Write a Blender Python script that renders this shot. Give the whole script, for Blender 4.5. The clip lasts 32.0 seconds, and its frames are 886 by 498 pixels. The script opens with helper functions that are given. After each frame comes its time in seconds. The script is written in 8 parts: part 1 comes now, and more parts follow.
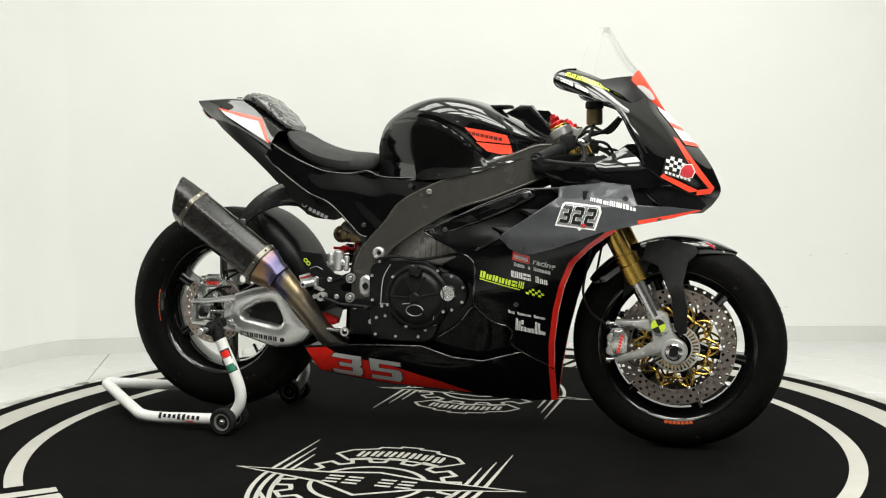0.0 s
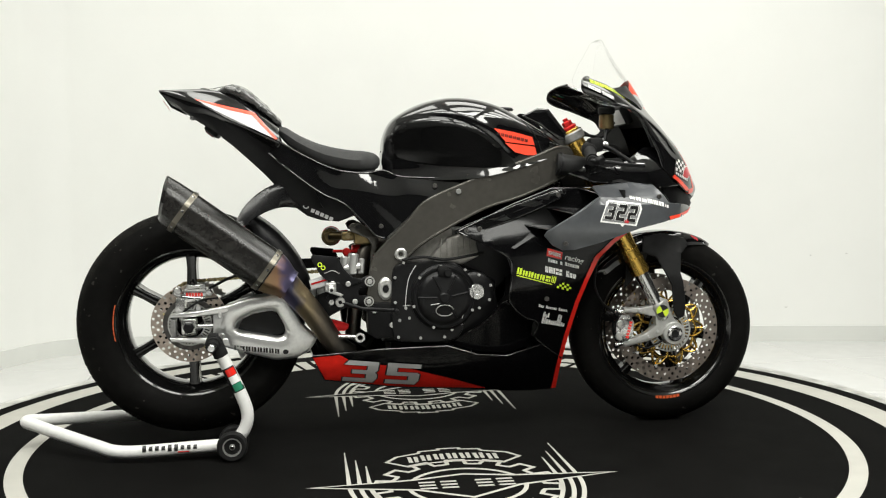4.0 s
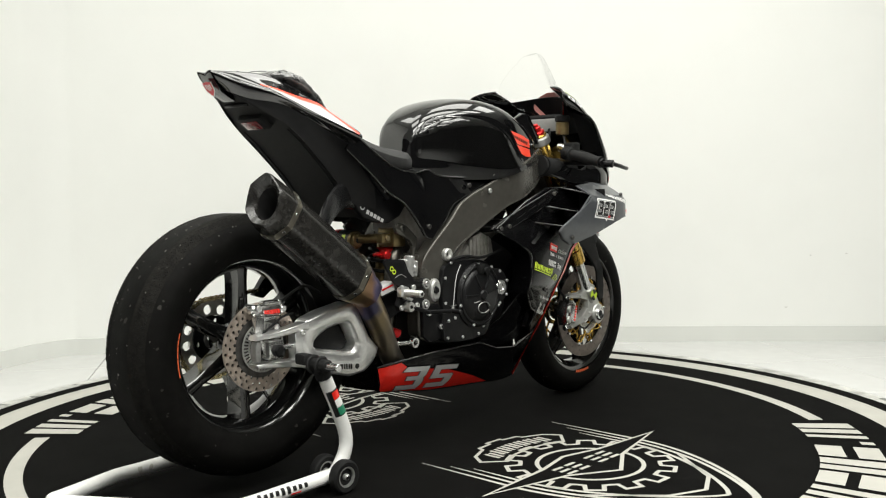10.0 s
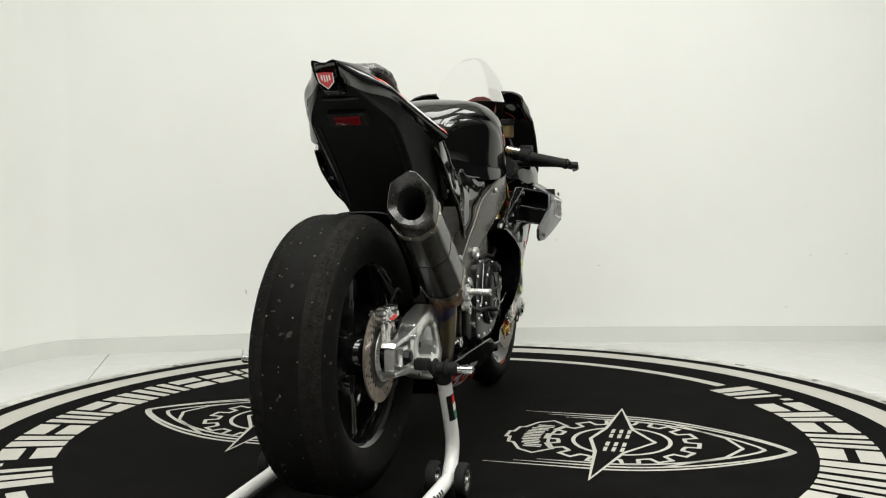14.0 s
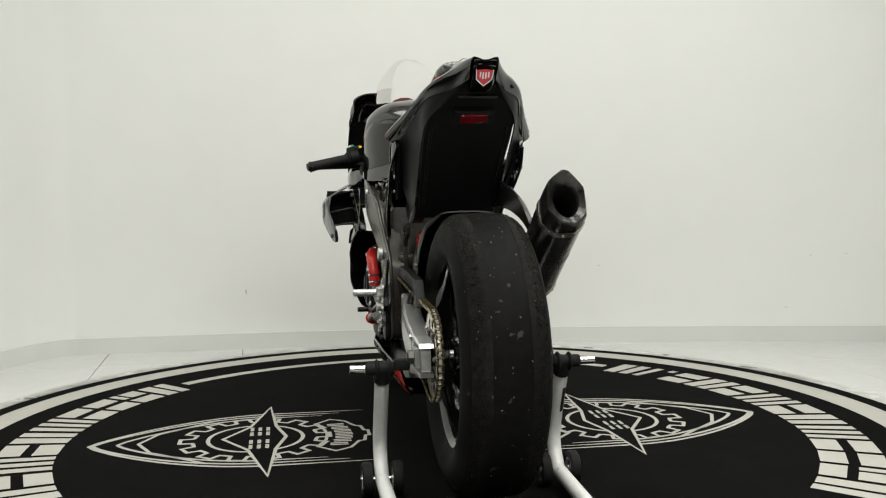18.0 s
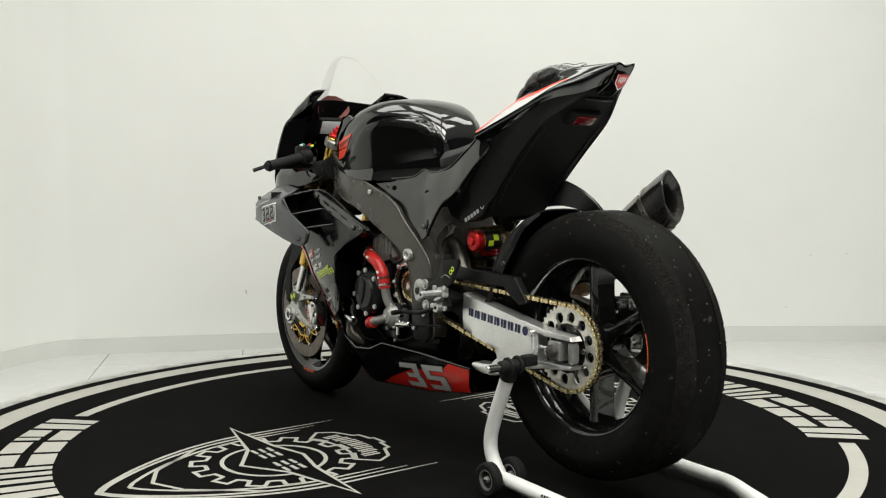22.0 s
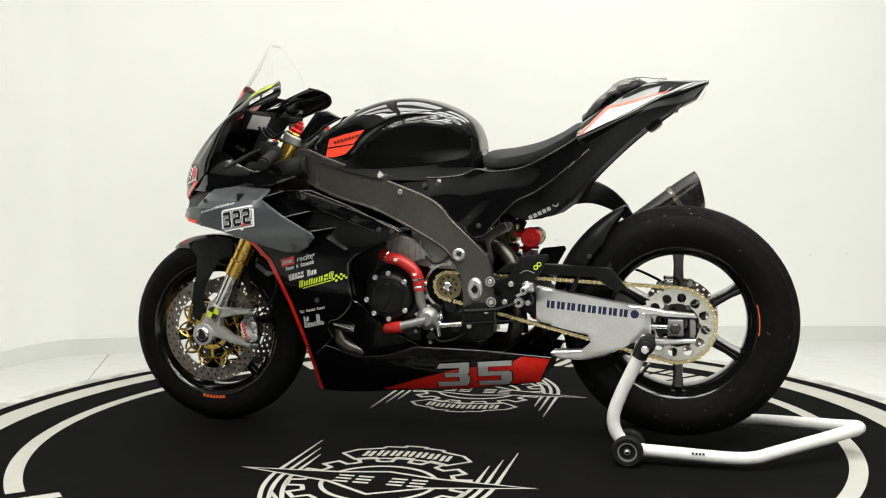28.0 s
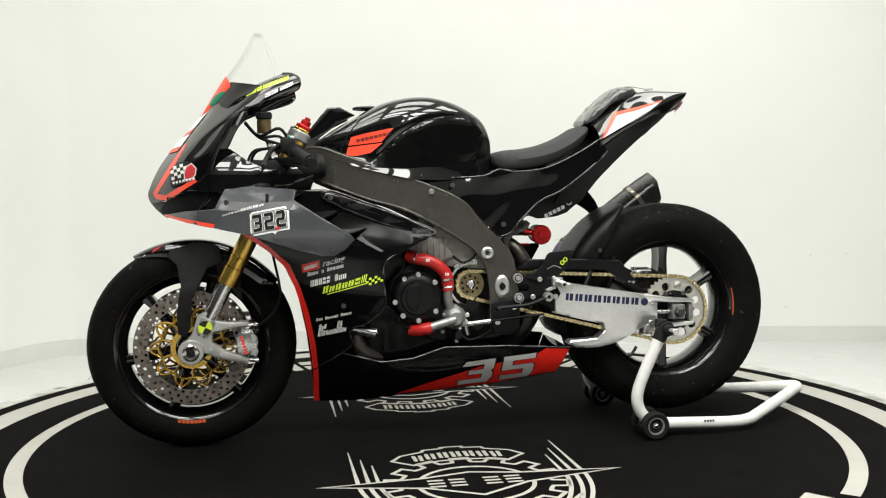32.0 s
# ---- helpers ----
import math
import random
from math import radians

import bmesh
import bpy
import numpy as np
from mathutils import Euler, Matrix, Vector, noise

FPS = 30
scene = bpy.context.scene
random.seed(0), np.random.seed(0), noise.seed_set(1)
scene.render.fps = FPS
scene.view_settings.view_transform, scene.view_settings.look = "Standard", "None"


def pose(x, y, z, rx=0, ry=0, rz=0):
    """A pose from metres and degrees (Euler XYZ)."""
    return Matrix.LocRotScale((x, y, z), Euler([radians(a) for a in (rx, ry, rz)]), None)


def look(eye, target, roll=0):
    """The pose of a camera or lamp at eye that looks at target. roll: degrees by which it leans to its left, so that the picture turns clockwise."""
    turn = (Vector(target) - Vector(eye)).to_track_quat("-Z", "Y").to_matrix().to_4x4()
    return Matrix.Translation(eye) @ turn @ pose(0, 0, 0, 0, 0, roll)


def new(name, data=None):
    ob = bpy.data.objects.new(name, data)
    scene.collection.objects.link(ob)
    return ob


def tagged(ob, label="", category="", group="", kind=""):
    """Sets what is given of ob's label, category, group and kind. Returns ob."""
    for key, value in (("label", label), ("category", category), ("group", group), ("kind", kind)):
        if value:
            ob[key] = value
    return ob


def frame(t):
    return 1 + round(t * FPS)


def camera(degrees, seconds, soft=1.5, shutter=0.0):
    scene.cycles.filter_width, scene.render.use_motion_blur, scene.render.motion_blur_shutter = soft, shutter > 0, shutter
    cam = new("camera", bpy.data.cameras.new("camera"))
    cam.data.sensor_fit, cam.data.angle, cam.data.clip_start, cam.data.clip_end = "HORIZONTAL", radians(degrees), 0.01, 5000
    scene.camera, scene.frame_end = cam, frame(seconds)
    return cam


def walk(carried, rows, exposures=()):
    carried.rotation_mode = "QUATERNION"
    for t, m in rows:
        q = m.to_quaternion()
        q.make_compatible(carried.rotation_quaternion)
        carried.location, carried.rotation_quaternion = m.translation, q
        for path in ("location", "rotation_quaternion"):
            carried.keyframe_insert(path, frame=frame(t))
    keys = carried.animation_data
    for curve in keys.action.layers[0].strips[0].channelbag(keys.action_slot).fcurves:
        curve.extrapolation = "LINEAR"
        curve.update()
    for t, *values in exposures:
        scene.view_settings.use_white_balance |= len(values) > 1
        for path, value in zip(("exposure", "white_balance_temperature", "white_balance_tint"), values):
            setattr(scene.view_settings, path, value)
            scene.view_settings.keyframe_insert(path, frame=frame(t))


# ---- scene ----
# ---------------------------------------------------------------- camera
EYE = Vector((0.0, -2.9225, 0.7591))
YAW, TILT, ROLL = radians(0.475), radians(3.938), -0.582
AIM = EYE + Vector((math.sin(YAW), math.cos(YAW), -math.tan(TILT)))
cam = camera(49.64, 32.0, soft=1.15, shutter=0.2)
walk(cam, [(0.0, look(EYE, AIM, ROLL)), (32.0, look(EYE, AIM, ROLL))],
     exposures=[(0.0, -0.04), (3.0, 0.0), (8.0, 0.02), (11.0, -0.02), (12.0, -0.04), (13.0, -0.08), (14.0, -0.21), (14.6, -0.26), (16.5, -0.42), (19.0, -0.38), (23.0, -0.20), (24.0, -0.10), (25.0, -0.04), (28.0, 0.0), (32.0, -0.02)])

# heading of the machine on its turntable, degrees, time by time
HEADING = [(t, -18.35 + 6.52 * t) for t in (0.0, 4.0, 8.0, 12.0, 16.0, 20.0, 24.0, 28.0, 32.0)]
OFFSET = Matrix.Translation((0, 0.0102, 0))

# ---------------------------------------------------------------- world and light
world = bpy.data.worlds.new("world")
world.use_nodes = True
world.node_tree.nodes["Background"].inputs[0].default_value = (0.8, 0.85, 0.9, 1)
world.node_tree.nodes["Background"].inputs[1].default_value = 0.02
scene.world = world
CEIL = 2.75


def ceiling_panel(x, y, sx, sy, watts):
    lamp = bpy.data.lights.new("ceiling_lamp", "AREA")
    lamp.shape, lamp.size, lamp.size_y, lamp.energy = "RECTANGLE", sx, sy, watts
    lamp.color = (0.985, 0.985, 0.925)
    ob = new("ceiling_lamp", lamp)
    ob.location = (x, y, CEIL - 0.03)
    return ob


PANELS = [(px, py) for py in (0.5, -0.75, -2.0, -3.2) for px in (-1.1, 0.2, 1.5)]
WATTS = {0.5: 13.0, -0.75: 18.0, -2.0: 30.0, -3.2: 23.0}
for px, py in PANELS:
    ceiling_panel(px, py, 1.04, 0.74, WATTS[py] * (1.0 + 0.16 * px))

# ---------------------------------------------------------------- materials


def material(name, color, rough=0.5, metal=0.0, grain=0.0, grain_scale=60.0, bump=0.0, bump_scale=200.0, coat=0.0,
             spots=None, rough_var=0.0, spec=0.5, scatter=None):
    """Principled material with colour variation at two scales, roughness variation and fine relief."""
    m = bpy.data.materials.new(name)
    m.use_nodes = True
    t = m.node_tree
    n, l = t.nodes, t.links
    p = n["Principled BSDF"]
    p.inputs["Base Color"].default_value = (*color, 1)
    p.inputs["Roughness"].default_value = rough
    p.inputs["Metallic"].default_value = metal
    p.inputs["Specular IOR Level"].default_value = spec
    p.inputs["Coat Weight"].default_value = coat
    p.inputs["Coat Roughness"].default_value = 0.04
    co = n.new("ShaderNodeTexCoord")
    if grain > 0 or spots:
        a = n.new("ShaderNodeTexNoise")
        a.inputs["Scale"].default_value, a.inputs["Detail"].default_value = grain_scale, 6
        b = n.new("ShaderNodeTexNoise")
        b.inputs["Scale"].default_value, b.inputs["Detail"].default_value = grain_scale * 0.09, 3
        l.new(co.outputs["Object"], a.inputs["Vector"])
        l.new(co.outputs["Object"], b.inputs["Vector"])
        mul = n.new("ShaderNodeMath")
        mul.operation = "MULTIPLY"
        l.new(a.outputs["Fac"], mul.inputs[0])
        l.new(b.outputs["Fac"], mul.inputs[1])
        ramp = n.new("ShaderNodeValToRGB")
        lo = tuple(max(0, c * (1 - grain)) for c in color)
        hi = tuple(min(1, c * (1 + grain)) for c in color)
        ramp.color_ramp.elements[0].position, ramp.color_ramp.elements[0].color = 0.12, (*lo, 1)
        ramp.color_ramp.elements[1].position, ramp.color_ramp.elements[1].color = 0.40, (*hi, 1)
        l.new(mul.outputs[0], ramp.inputs["Fac"])
        out = ramp.outputs["Color"]
        if spots:
            scol, sscale, slim = spots
            v = n.new("ShaderNodeTexNoise")
            v.inputs["Scale"].default_value, v.inputs["Detail"].default_value = sscale, 2
            l.new(co.outputs["Object"], v.inputs["Vector"])
            r2 = n.new("ShaderNodeValToRGB")
            r2.color_ramp.elements[0].position, r2.color_ramp.elements[1].position = slim, slim + 0.03
            l.new(v.outputs["Fac"], r2.inputs["Fac"])
            mix = n.new("ShaderNodeMixRGB")
            mix.inputs[2].default_value = (*scol, 1)
            l.new(r2.outputs["Color"], mix.inputs[0])
            l.new(out, mix.inputs[1])
            out = mix.outputs[0]
        l.new(out, p.inputs["Base Color"])
    if rough_var > 0:
        r = n.new("ShaderNodeTexNoise")
        r.inputs["Scale"].default_value, r.inputs["Detail"].default_value = 14, 5
        l.new(co.outputs["Object"], r.inputs["Vector"])
        mr = n.new("ShaderNodeMapRange")
        mr.inputs["To Min"].default_value, mr.inputs["To Max"].default_value = max(0.02, rough - rough_var), rough + rough_var
        l.new(r.outputs["Fac"], mr.inputs["Value"])
        l.new(mr.outputs[0], p.inputs["Roughness"])
    if bump > 0:
        v = n.new("ShaderNodeTexNoise")
        v.inputs["Scale"].default_value, v.inputs["Detail"].default_value = bump_scale, 4
        l.new(co.outputs["Object"], v.inputs["Vector"])
        bm_ = n.new("ShaderNodeBump")
        bm_.inputs["Strength"].default_value, bm_.inputs["Distance"].default_value = bump, 0.002
        l.new(v.outputs["Fac"], bm_.inputs["Height"])
        l.new(bm_.outputs[0], p.inputs["Normal"])
    return m


M_GLOSS = material("black_lacquer", (0.003, 0.003, 0.0033), 0.035, spec=1.0, rough_var=0.025, bump=0.01, bump_scale=25)
M_LOWER = material("worn_black_lacquer", (0.003, 0.003, 0.0033), 0.13, spec=0.26, rough_var=0.05, bump=0.01, bump_scale=25)
M_HANG = material("dark_carbon_bracket", (0.012, 0.012, 0.0125), 0.22, grain=0.5, grain_scale=90, rough_var=0.08)
M_SATIN = material("black_satin", (0.0045, 0.0045, 0.005), 0.40, spec=0.22, grain=0.4, rough_var=0.08)
M_MATT = material("black_plastic", (0.006, 0.006, 0.006), 0.6, spec=0.2, grain=0.4, bump=0.08, bump_scale=500)
M_KNEE = material("black_film", (0.003, 0.003, 0.003), 0.10, spec=0.45, grain=0.3, rough_var=0.05)
M_GREY = material("dark_grey_paint", (0.060, 0.064, 0.070), 0.30, grain=0.12, rough_var=0.04, coat=0.3)
M_FRAME = material("frame_grey", (0.078, 0.074, 0.065), 0.26, metal=0.45, grain=0.15, rough_var=0.05, bump=0.04, bump_scale=700)
M_RED = material("fluorescent_red", (1.0, 0.075, 0.035), 0.35, grain=0.04, coat=0.2)
M_BRED = material("signal_red_paint", (0.86, 0.026, 0.016), 0.22, grain=0.08, coat=0.3)
M_SILVER = material("silver_vinyl", (0.52, 0.52, 0.52), 0.38, grain=0.05)
M_PLATE = material("light_grey_vinyl", (0.24, 0.245, 0.25), 0.4, grain=0.06)
M_WHITEV = material("white_vinyl", (0.88, 0.88, 0.86), 0.4, grain=0.04)
M_YEL = material("lime_vinyl", (0.62, 0.80, 0.04), 0.4, grain=0.06)
M_BLUEV = material("navy_vinyl", (0.010, 0.014, 0.060), 0.4, grain=0.05)
M_GREENV = material("green_vinyl", (0.02, 0.22, 0.12), 0.4, grain=0.05)
M_ORANGE = material("orange_print", (0.75, 0.12, 0.03), 0.55, grain=0.1)
M_BLACKV = material("black_vinyl", (0.008, 0.008, 0.008), 0.35, grain=0.1)
M_ALU = material("brushed_aluminium", (0.76, 0.76, 0.75), 0.26, metal=1.0, grain=0.05, grain_scale=120, rough_var=0.05, bump=0.008, bump_scale=300)
M_CAST = material("cast_aluminium", (0.58, 0.58, 0.56), 0.38, metal=0.75, grain=0.12, bump=0.06, bump_scale=500)
M_SWING = material("satin_aluminium", (0.90, 0.90, 0.89), 0.30, metal=0.92, grain=0.06, grain_scale=120, rough_var=0.05, bump=0.01, bump_scale=300)
M_BOLT = material("zinc_screw", (0.66, 0.66, 0.65), 0.28, metal=0.85, grain=0.06)
M_STRAP = material("brown_steel_strap", (0.20, 0.185, 0.15), 0.30, metal=0.85, grain=0.2)
M_RAWCAST = material("rough_sand_casting", (0.27, 0.26, 0.24), 0.48, metal=0.5, grain=0.25, bump=0.2, bump_scale=350)
M_STEEL = material("bright_steel", (0.72, 0.72, 0.72), 0.20, metal=1.0, grain=0.08)
M_DARKST = material("dark_steel", (0.10, 0.095, 0.09), 0.42, metal=0.8, grain=0.3)
M_DISC = material("brake_steel", (0.24, 0.205, 0.18), 0.40, metal=0.75, grain=0.25, grain_scale=40)
M_RUST = material("rusty_brake_steel", (0.46, 0.39, 0.335), 0.36, metal=0.8, grain=0.3, grain_scale=50)
M_GOLD = material("gold_anodised", (0.70, 0.45, 0.10), 0.27, metal=0.95, grain=0.1)
M_CHAIN = material("gold_chain", (0.86, 0.69, 0.38), 0.27, metal=0.95, grain=0.25)
M_DULL = material("dull_aluminium", (0.34, 0.34, 0.33), 0.42, metal=0.75, grain=0.2, bump=0.06, bump_scale=500)
M_SPRK = material("bright_sprocket_alloy", (0.82, 0.80, 0.74), 0.30, metal=0.9, grain=0.12, rough_var=0.06, bump=0.02, bump_scale=400)
M_CRUMB = material("rubber_crumbs", (0.12, 0.115, 0.105), 0.8, grain=0.3)
M_SPROCK = material("worn_bronze_steel", (0.26, 0.21, 0.12), 0.42, metal=0.8, grain=0.3)
M_LINK = material("dark_chain_plate", (0.06, 0.047, 0.028), 0.45, metal=0.8, grain=0.3)
M_REDAN = material("red_anodised", (0.60, 0.02, 0.02), 0.28, metal=0.7, grain=0.1)
M_HOSE = material("red_silicone", (0.48, 0.018, 0.015), 0.32, grain=0.2, bump=0.05, bump_scale=300)
M_RUB = material("black_rubber", (0.009, 0.009, 0.009), 0.7, spec=0.25, grain=0.3, bump=0.15, bump_scale=400)
M_ENG = material("engine_black", (0.0065, 0.0065, 0.007), 0.34, spec=0.32, grain=0.35, bump=0.1, bump_scale=600, metal=0.2)
M_RIM = material("gloss_black_rim", (0.005, 0.005, 0.005), 0.10, coat=0.4, rough_var=0.05)
M_CARBON = material("carbon_sleeve", (0.016, 0.0152, 0.0140), 0.22, grain=0.5, grain_scale=90, rough_var=0.1)
M_STAND = material("white_powder_coat", (0.82, 0.82, 0.80), 0.32, grain=0.05, bump=0.05, bump_scale=900,
                   spots=((0.55, 0.54, 0.5), 22, 0.72))
M_WRAP = material("crinkled_film", (0.055, 0.055, 0.054), 0.16, grain=0.9, grain_scale=50, coat=0.8, bump=0.8, bump_scale=120)
M_SEAT = material("seat_foam", (0.028, 0.028, 0.028), 0.82, grain=0.25, bump=0.3, bump_scale=900)
M_REDGLASS = material("red_lens", (0.13, 0.004, 0.006), 0.16, coat=0.4, grain=0.2)
M_STICKBACK = material("pale_sticker_back", (0.42, 0.17, 0.15), 0.5, grain=0.1)
M_PINK = material("red_white_badge", (0.62, 0.05, 0.06), 0.3, grain=0.1)
M_BRONZE = material("bronze_anodised", (0.20, 0.15, 0.07), 0.35, metal=0.8, grain=0.2)
M_TYRE = material("slick_rubber", (0.0046, 0.0044, 0.0040), 0.6, spec=0.07, grain=0.35, grain_scale=45, bump=0.18, bump_scale=120,
                  rough_var=0.12, spots=((0.035, 0.033, 0.03), 40, 0.70))
M_TEAR = material("torn_slick_rubber", (0.0105, 0.010, 0.0088), 0.8, spec=0.07, grain=0.5, grain_scale=60, bump=0.8, bump_scale=150,
                  spots=((0.16, 0.155, 0.14), 60, 0.765))
M_GRAIN = material("dark_torn_rubber", (0.0045, 0.0043, 0.004), 0.7, spec=0.12, grain=0.3)
M_MAT = material("black_mat", (0.0046, 0.0045, 0.0042), 0.9, spec=0.03, grain=0.25, grain_scale=9, bump=0.1, bump_scale=900,
                 spots=((0.10, 0.10, 0.09), 34, 0.80))
M_PRINT = material("off_white_print", (0.44, 0.43, 0.39), 0.6, grain=0.06, grain_scale=12, spots=((0.45, 0.44, 0.4), 9, 0.72))
M_EDGE = material("scuffed_edge", (0.50, 0.50, 0.47), 0.5, grain=0.45, grain_scale=14, bump=0.3, bump_scale=60, spots=((0.12, 0.12, 0.11), 9, 0.66))
M_WALL = material("white_wall", (0.83, 0.835, 0.81), 0.6, grain=0.012, grain_scale=5, bump=0.03, bump_scale=40)
M_TILE = material("white_gloss_tile", (0.63, 0.63, 0.62), 0.22, grain=0.02, grain_scale=4, rough_var=0.05)
M_SKIRT = material("white_skirting", (0.70, 0.71, 0.68), 0.35, grain=0.03, grain_scale=4)
M_GROUT = material("grey_grout", (0.30, 0.30, 0.28), 0.8, grain=0.1)
M_CEIL = material("white_ceiling", (0.75, 0.75, 0.73), 0.8, grain=0.02)
M_DARKWALL = material("charcoal_wall", (0.05, 0.05, 0.05), 0.8, grain=0.1, grain_scale=4)


def heat_material():
    """Titanium with straw, violet and blue temper colours along the pipe."""
    m = material("heat_tinted_titanium", (0.30, 0.24, 0.17), 0.34, metal=0.9)
    n, l = m.node_tree.nodes, m.node_tree.links
    co = n.new("ShaderNodeTexCoord")
    sep = n.new("ShaderNodeSeparateXYZ")
    l.new(co.outputs["Object"], sep.inputs[0])
    no = n.new("ShaderNodeTexNoise")
    no.inputs["Scale"].default_value = 22
    l.new(co.outputs["Object"], no.inputs["Vector"])
    ma = n.new("ShaderNodeMath")
    ma.operation, ma.inputs[1].default_value = "MULTIPLY_ADD", 0.05
    l.new(no.outputs["Fac"], ma.inputs[0])
    l.new(sep.outputs["X"], ma.inputs[2])
    mr = n.new("ShaderNodeMapRange")
    mr.inputs["From Min"].default_value, mr.inputs["From Max"].default_value = -0.50, -0.28
    l.new(ma.outputs[0], mr.inputs["Value"])
    ramp = n.new("ShaderNodeValToRGB")
    e = ramp.color_ramp.elements
    e[0].position, e[0].color = 0.0, (0.30, 0.22, 0.12, 1)
    e[1].position, e[1].color = 1.0, (0.10, 0.092, 0.08, 1)
    for pos, c in ((0.26, (0.34, 0.20, 0.12)), (0.34, (0.13, 0.11, 0.20)), (0.45, (0.10, 0.10, 0.17)), (0.55, (0.34, 0.27, 0.16)), (0.8, (0.26, 0.22, 0.17))):
        k = e.new(pos)
        k.color = (*c, 1)
    l.new(mr.outputs[0], ramp.inputs["Fac"])
    l.new(ramp.outputs["Color"], n["Principled BSDF"].inputs["Base Color"])
    return m


M_HEAT = heat_material()


def glass_material():
    m = bpy.data.materials.new("clear_screen")
    m.use_nodes = True
    n, l = m.node_tree.nodes, m.node_tree.links
    n.remove(n["Principled BSDF"])
    tr = n.new("ShaderNodeBsdfTransparent")
    tr.inputs[0].default_value = (0.994, 0.994, 0.994, 1)
    gl = n.new("ShaderNodeBsdfGlossy")
    gl.inputs["Roughness"].default_value = 0.03
    fr = n.new("ShaderNodeFresnel")
    fr.inputs[0].default_value = 1.22
    cap = n.new("ShaderNodeMath")
    cap.operation, cap.inputs[1].default_value = "MULTIPLY", 0.30
    mx = n.new("ShaderNodeMixShader")
    l.new(fr.outputs[0], cap.inputs[0])
    l.new(cap.outputs[0], mx.inputs[0])
    l.new(tr.outputs[0], mx.inputs[1])
    l.new(gl.outputs[0], mx.inputs[2])
    l.new(mx.outputs[0], n["Material Output"].inputs[0])
    return m


M_GLASS = glass_material()
M_GLASS_RIM = glass_material()
M_GLASS_RIM.name = "clear_screen_rim"
M_GLASS_RIM.node_tree.nodes["Transparent BSDF"].inputs[0].default_value = (0.965, 0.965, 0.96, 1)

# ---------------------------------------------------------------- mesh tools


def finish(bm, name, mat, angle=35):
    bmesh.ops.recalc_face_normals(bm, faces=bm.faces)
    me = bpy.data.meshes.new(name)
    bm.to_mesh(me)
    bm.free()
    me.materials.append(mat)
    me.shade_smooth()
    me.set_sharp_from_angle(angle=radians(angle))
    return me


def part(name, bm, mat, parent, label="", angle=35):
    """One mesh object under a thing or a part."""
    ob = new(name, finish(bm, name, mat, angle))
    ob.parent = parent
    if label:
        ob["label"] = label
    return ob


def piece(name, me, parent, m=None):
    """One more object on a shared mesh."""
    ob = new(name, me)
    ob.parent = parent
    if m is not None:
        ob.matrix_basis = m
    return ob


def thing(name, label, category, group="", kind=""):
    return tagged(new(name), label, category, group, kind)


def grid_faces(bm, rows, closed_u=False, closed_v=False):
    """Quads between rows of vertices."""
    vs = [[bm.verts.new(p) for p in r] for r in rows]
    nu, nv = len(vs), len(vs[0])
    for i in range(nu if closed_u else nu - 1):
        for j in range(nv if closed_v else nv - 1):
            q = [vs[i][j], vs[(i + 1) % nu][j], vs[(i + 1) % nu][(j + 1) % nv], vs[i][(j + 1) % nv]]
            if len(set(q)) == 4:
                bm.faces.new(q)
    return vs


def spline(pts, n, closed=False):
    """n points along a Catmull-Rom curve through pts, evenly in parameter."""
    P = [Vector(p) for p in pts]
    k = len(P)
    out = []
    for i in range(n):
        u = i / n * k if closed else i / (n - 1) * (k - 1)
        a = int(min(u, k - 1 if closed else k - 2))
        f = u - a
        if closed:
            q = [P[(a + d) % k] for d in (-1, 0, 1, 2)]
        else:
            q = [P[max(a - 1, 0)], P[a], P[a + 1], P[min(a + 2, k - 1)]]
        out.append(0.5 * (2 * q[1] + (q[2] - q[0]) * f + (2 * q[0] - 5 * q[1] + 4 * q[2] - q[3]) * f * f
                          + (3 * q[1] - q[0] - 3 * q[2] + q[3]) * f ** 3))
    return out


def skin(rows, nu=24, nv=24, thick=0.004, side=1):
    """A curved panel through rows of points, with thickness towards the inside."""
    R = [spline(r, nv) for r in rows]
    C = [spline([R[i][j] for i in range(len(R))], nu) for j in range(nv)]
    G = [[Vector((C[j][i].x, side * C[j][i].y, C[j][i].z)) for j in range(nv)] for i in range(nu)]
    bm = bmesh.new()
    grid_faces(bm, G)
    if thick:
        shell(bm, thick)
    return bm


def shell(bm, thick):
    """Gives an open sheet an inner face and a rim, straight along the vertex normals."""
    bmesh.ops.recalc_face_normals(bm, faces=bm.faces)
    bm.normal_update()
    outer = bm.faces[:]
    verts = bm.verts[:]
    c = sum((v.co for v in verts), Vector()) / len(verts)
    away = sum((v.normal.dot(v.co - c) for v in verts))
    k = -thick if away > 0 else thick
    low = {v: bm.verts.new(v.co + v.normal * k) for v in verts}
    rim = [e for e in bm.edges if len(e.link_faces) == 1]
    for f in outer:
        bm.faces.new([low[v] for v in reversed(f.verts)])
    for e in rim:
        a, b = e.verts
        bm.faces.new([a, b, low[b], low[a]])


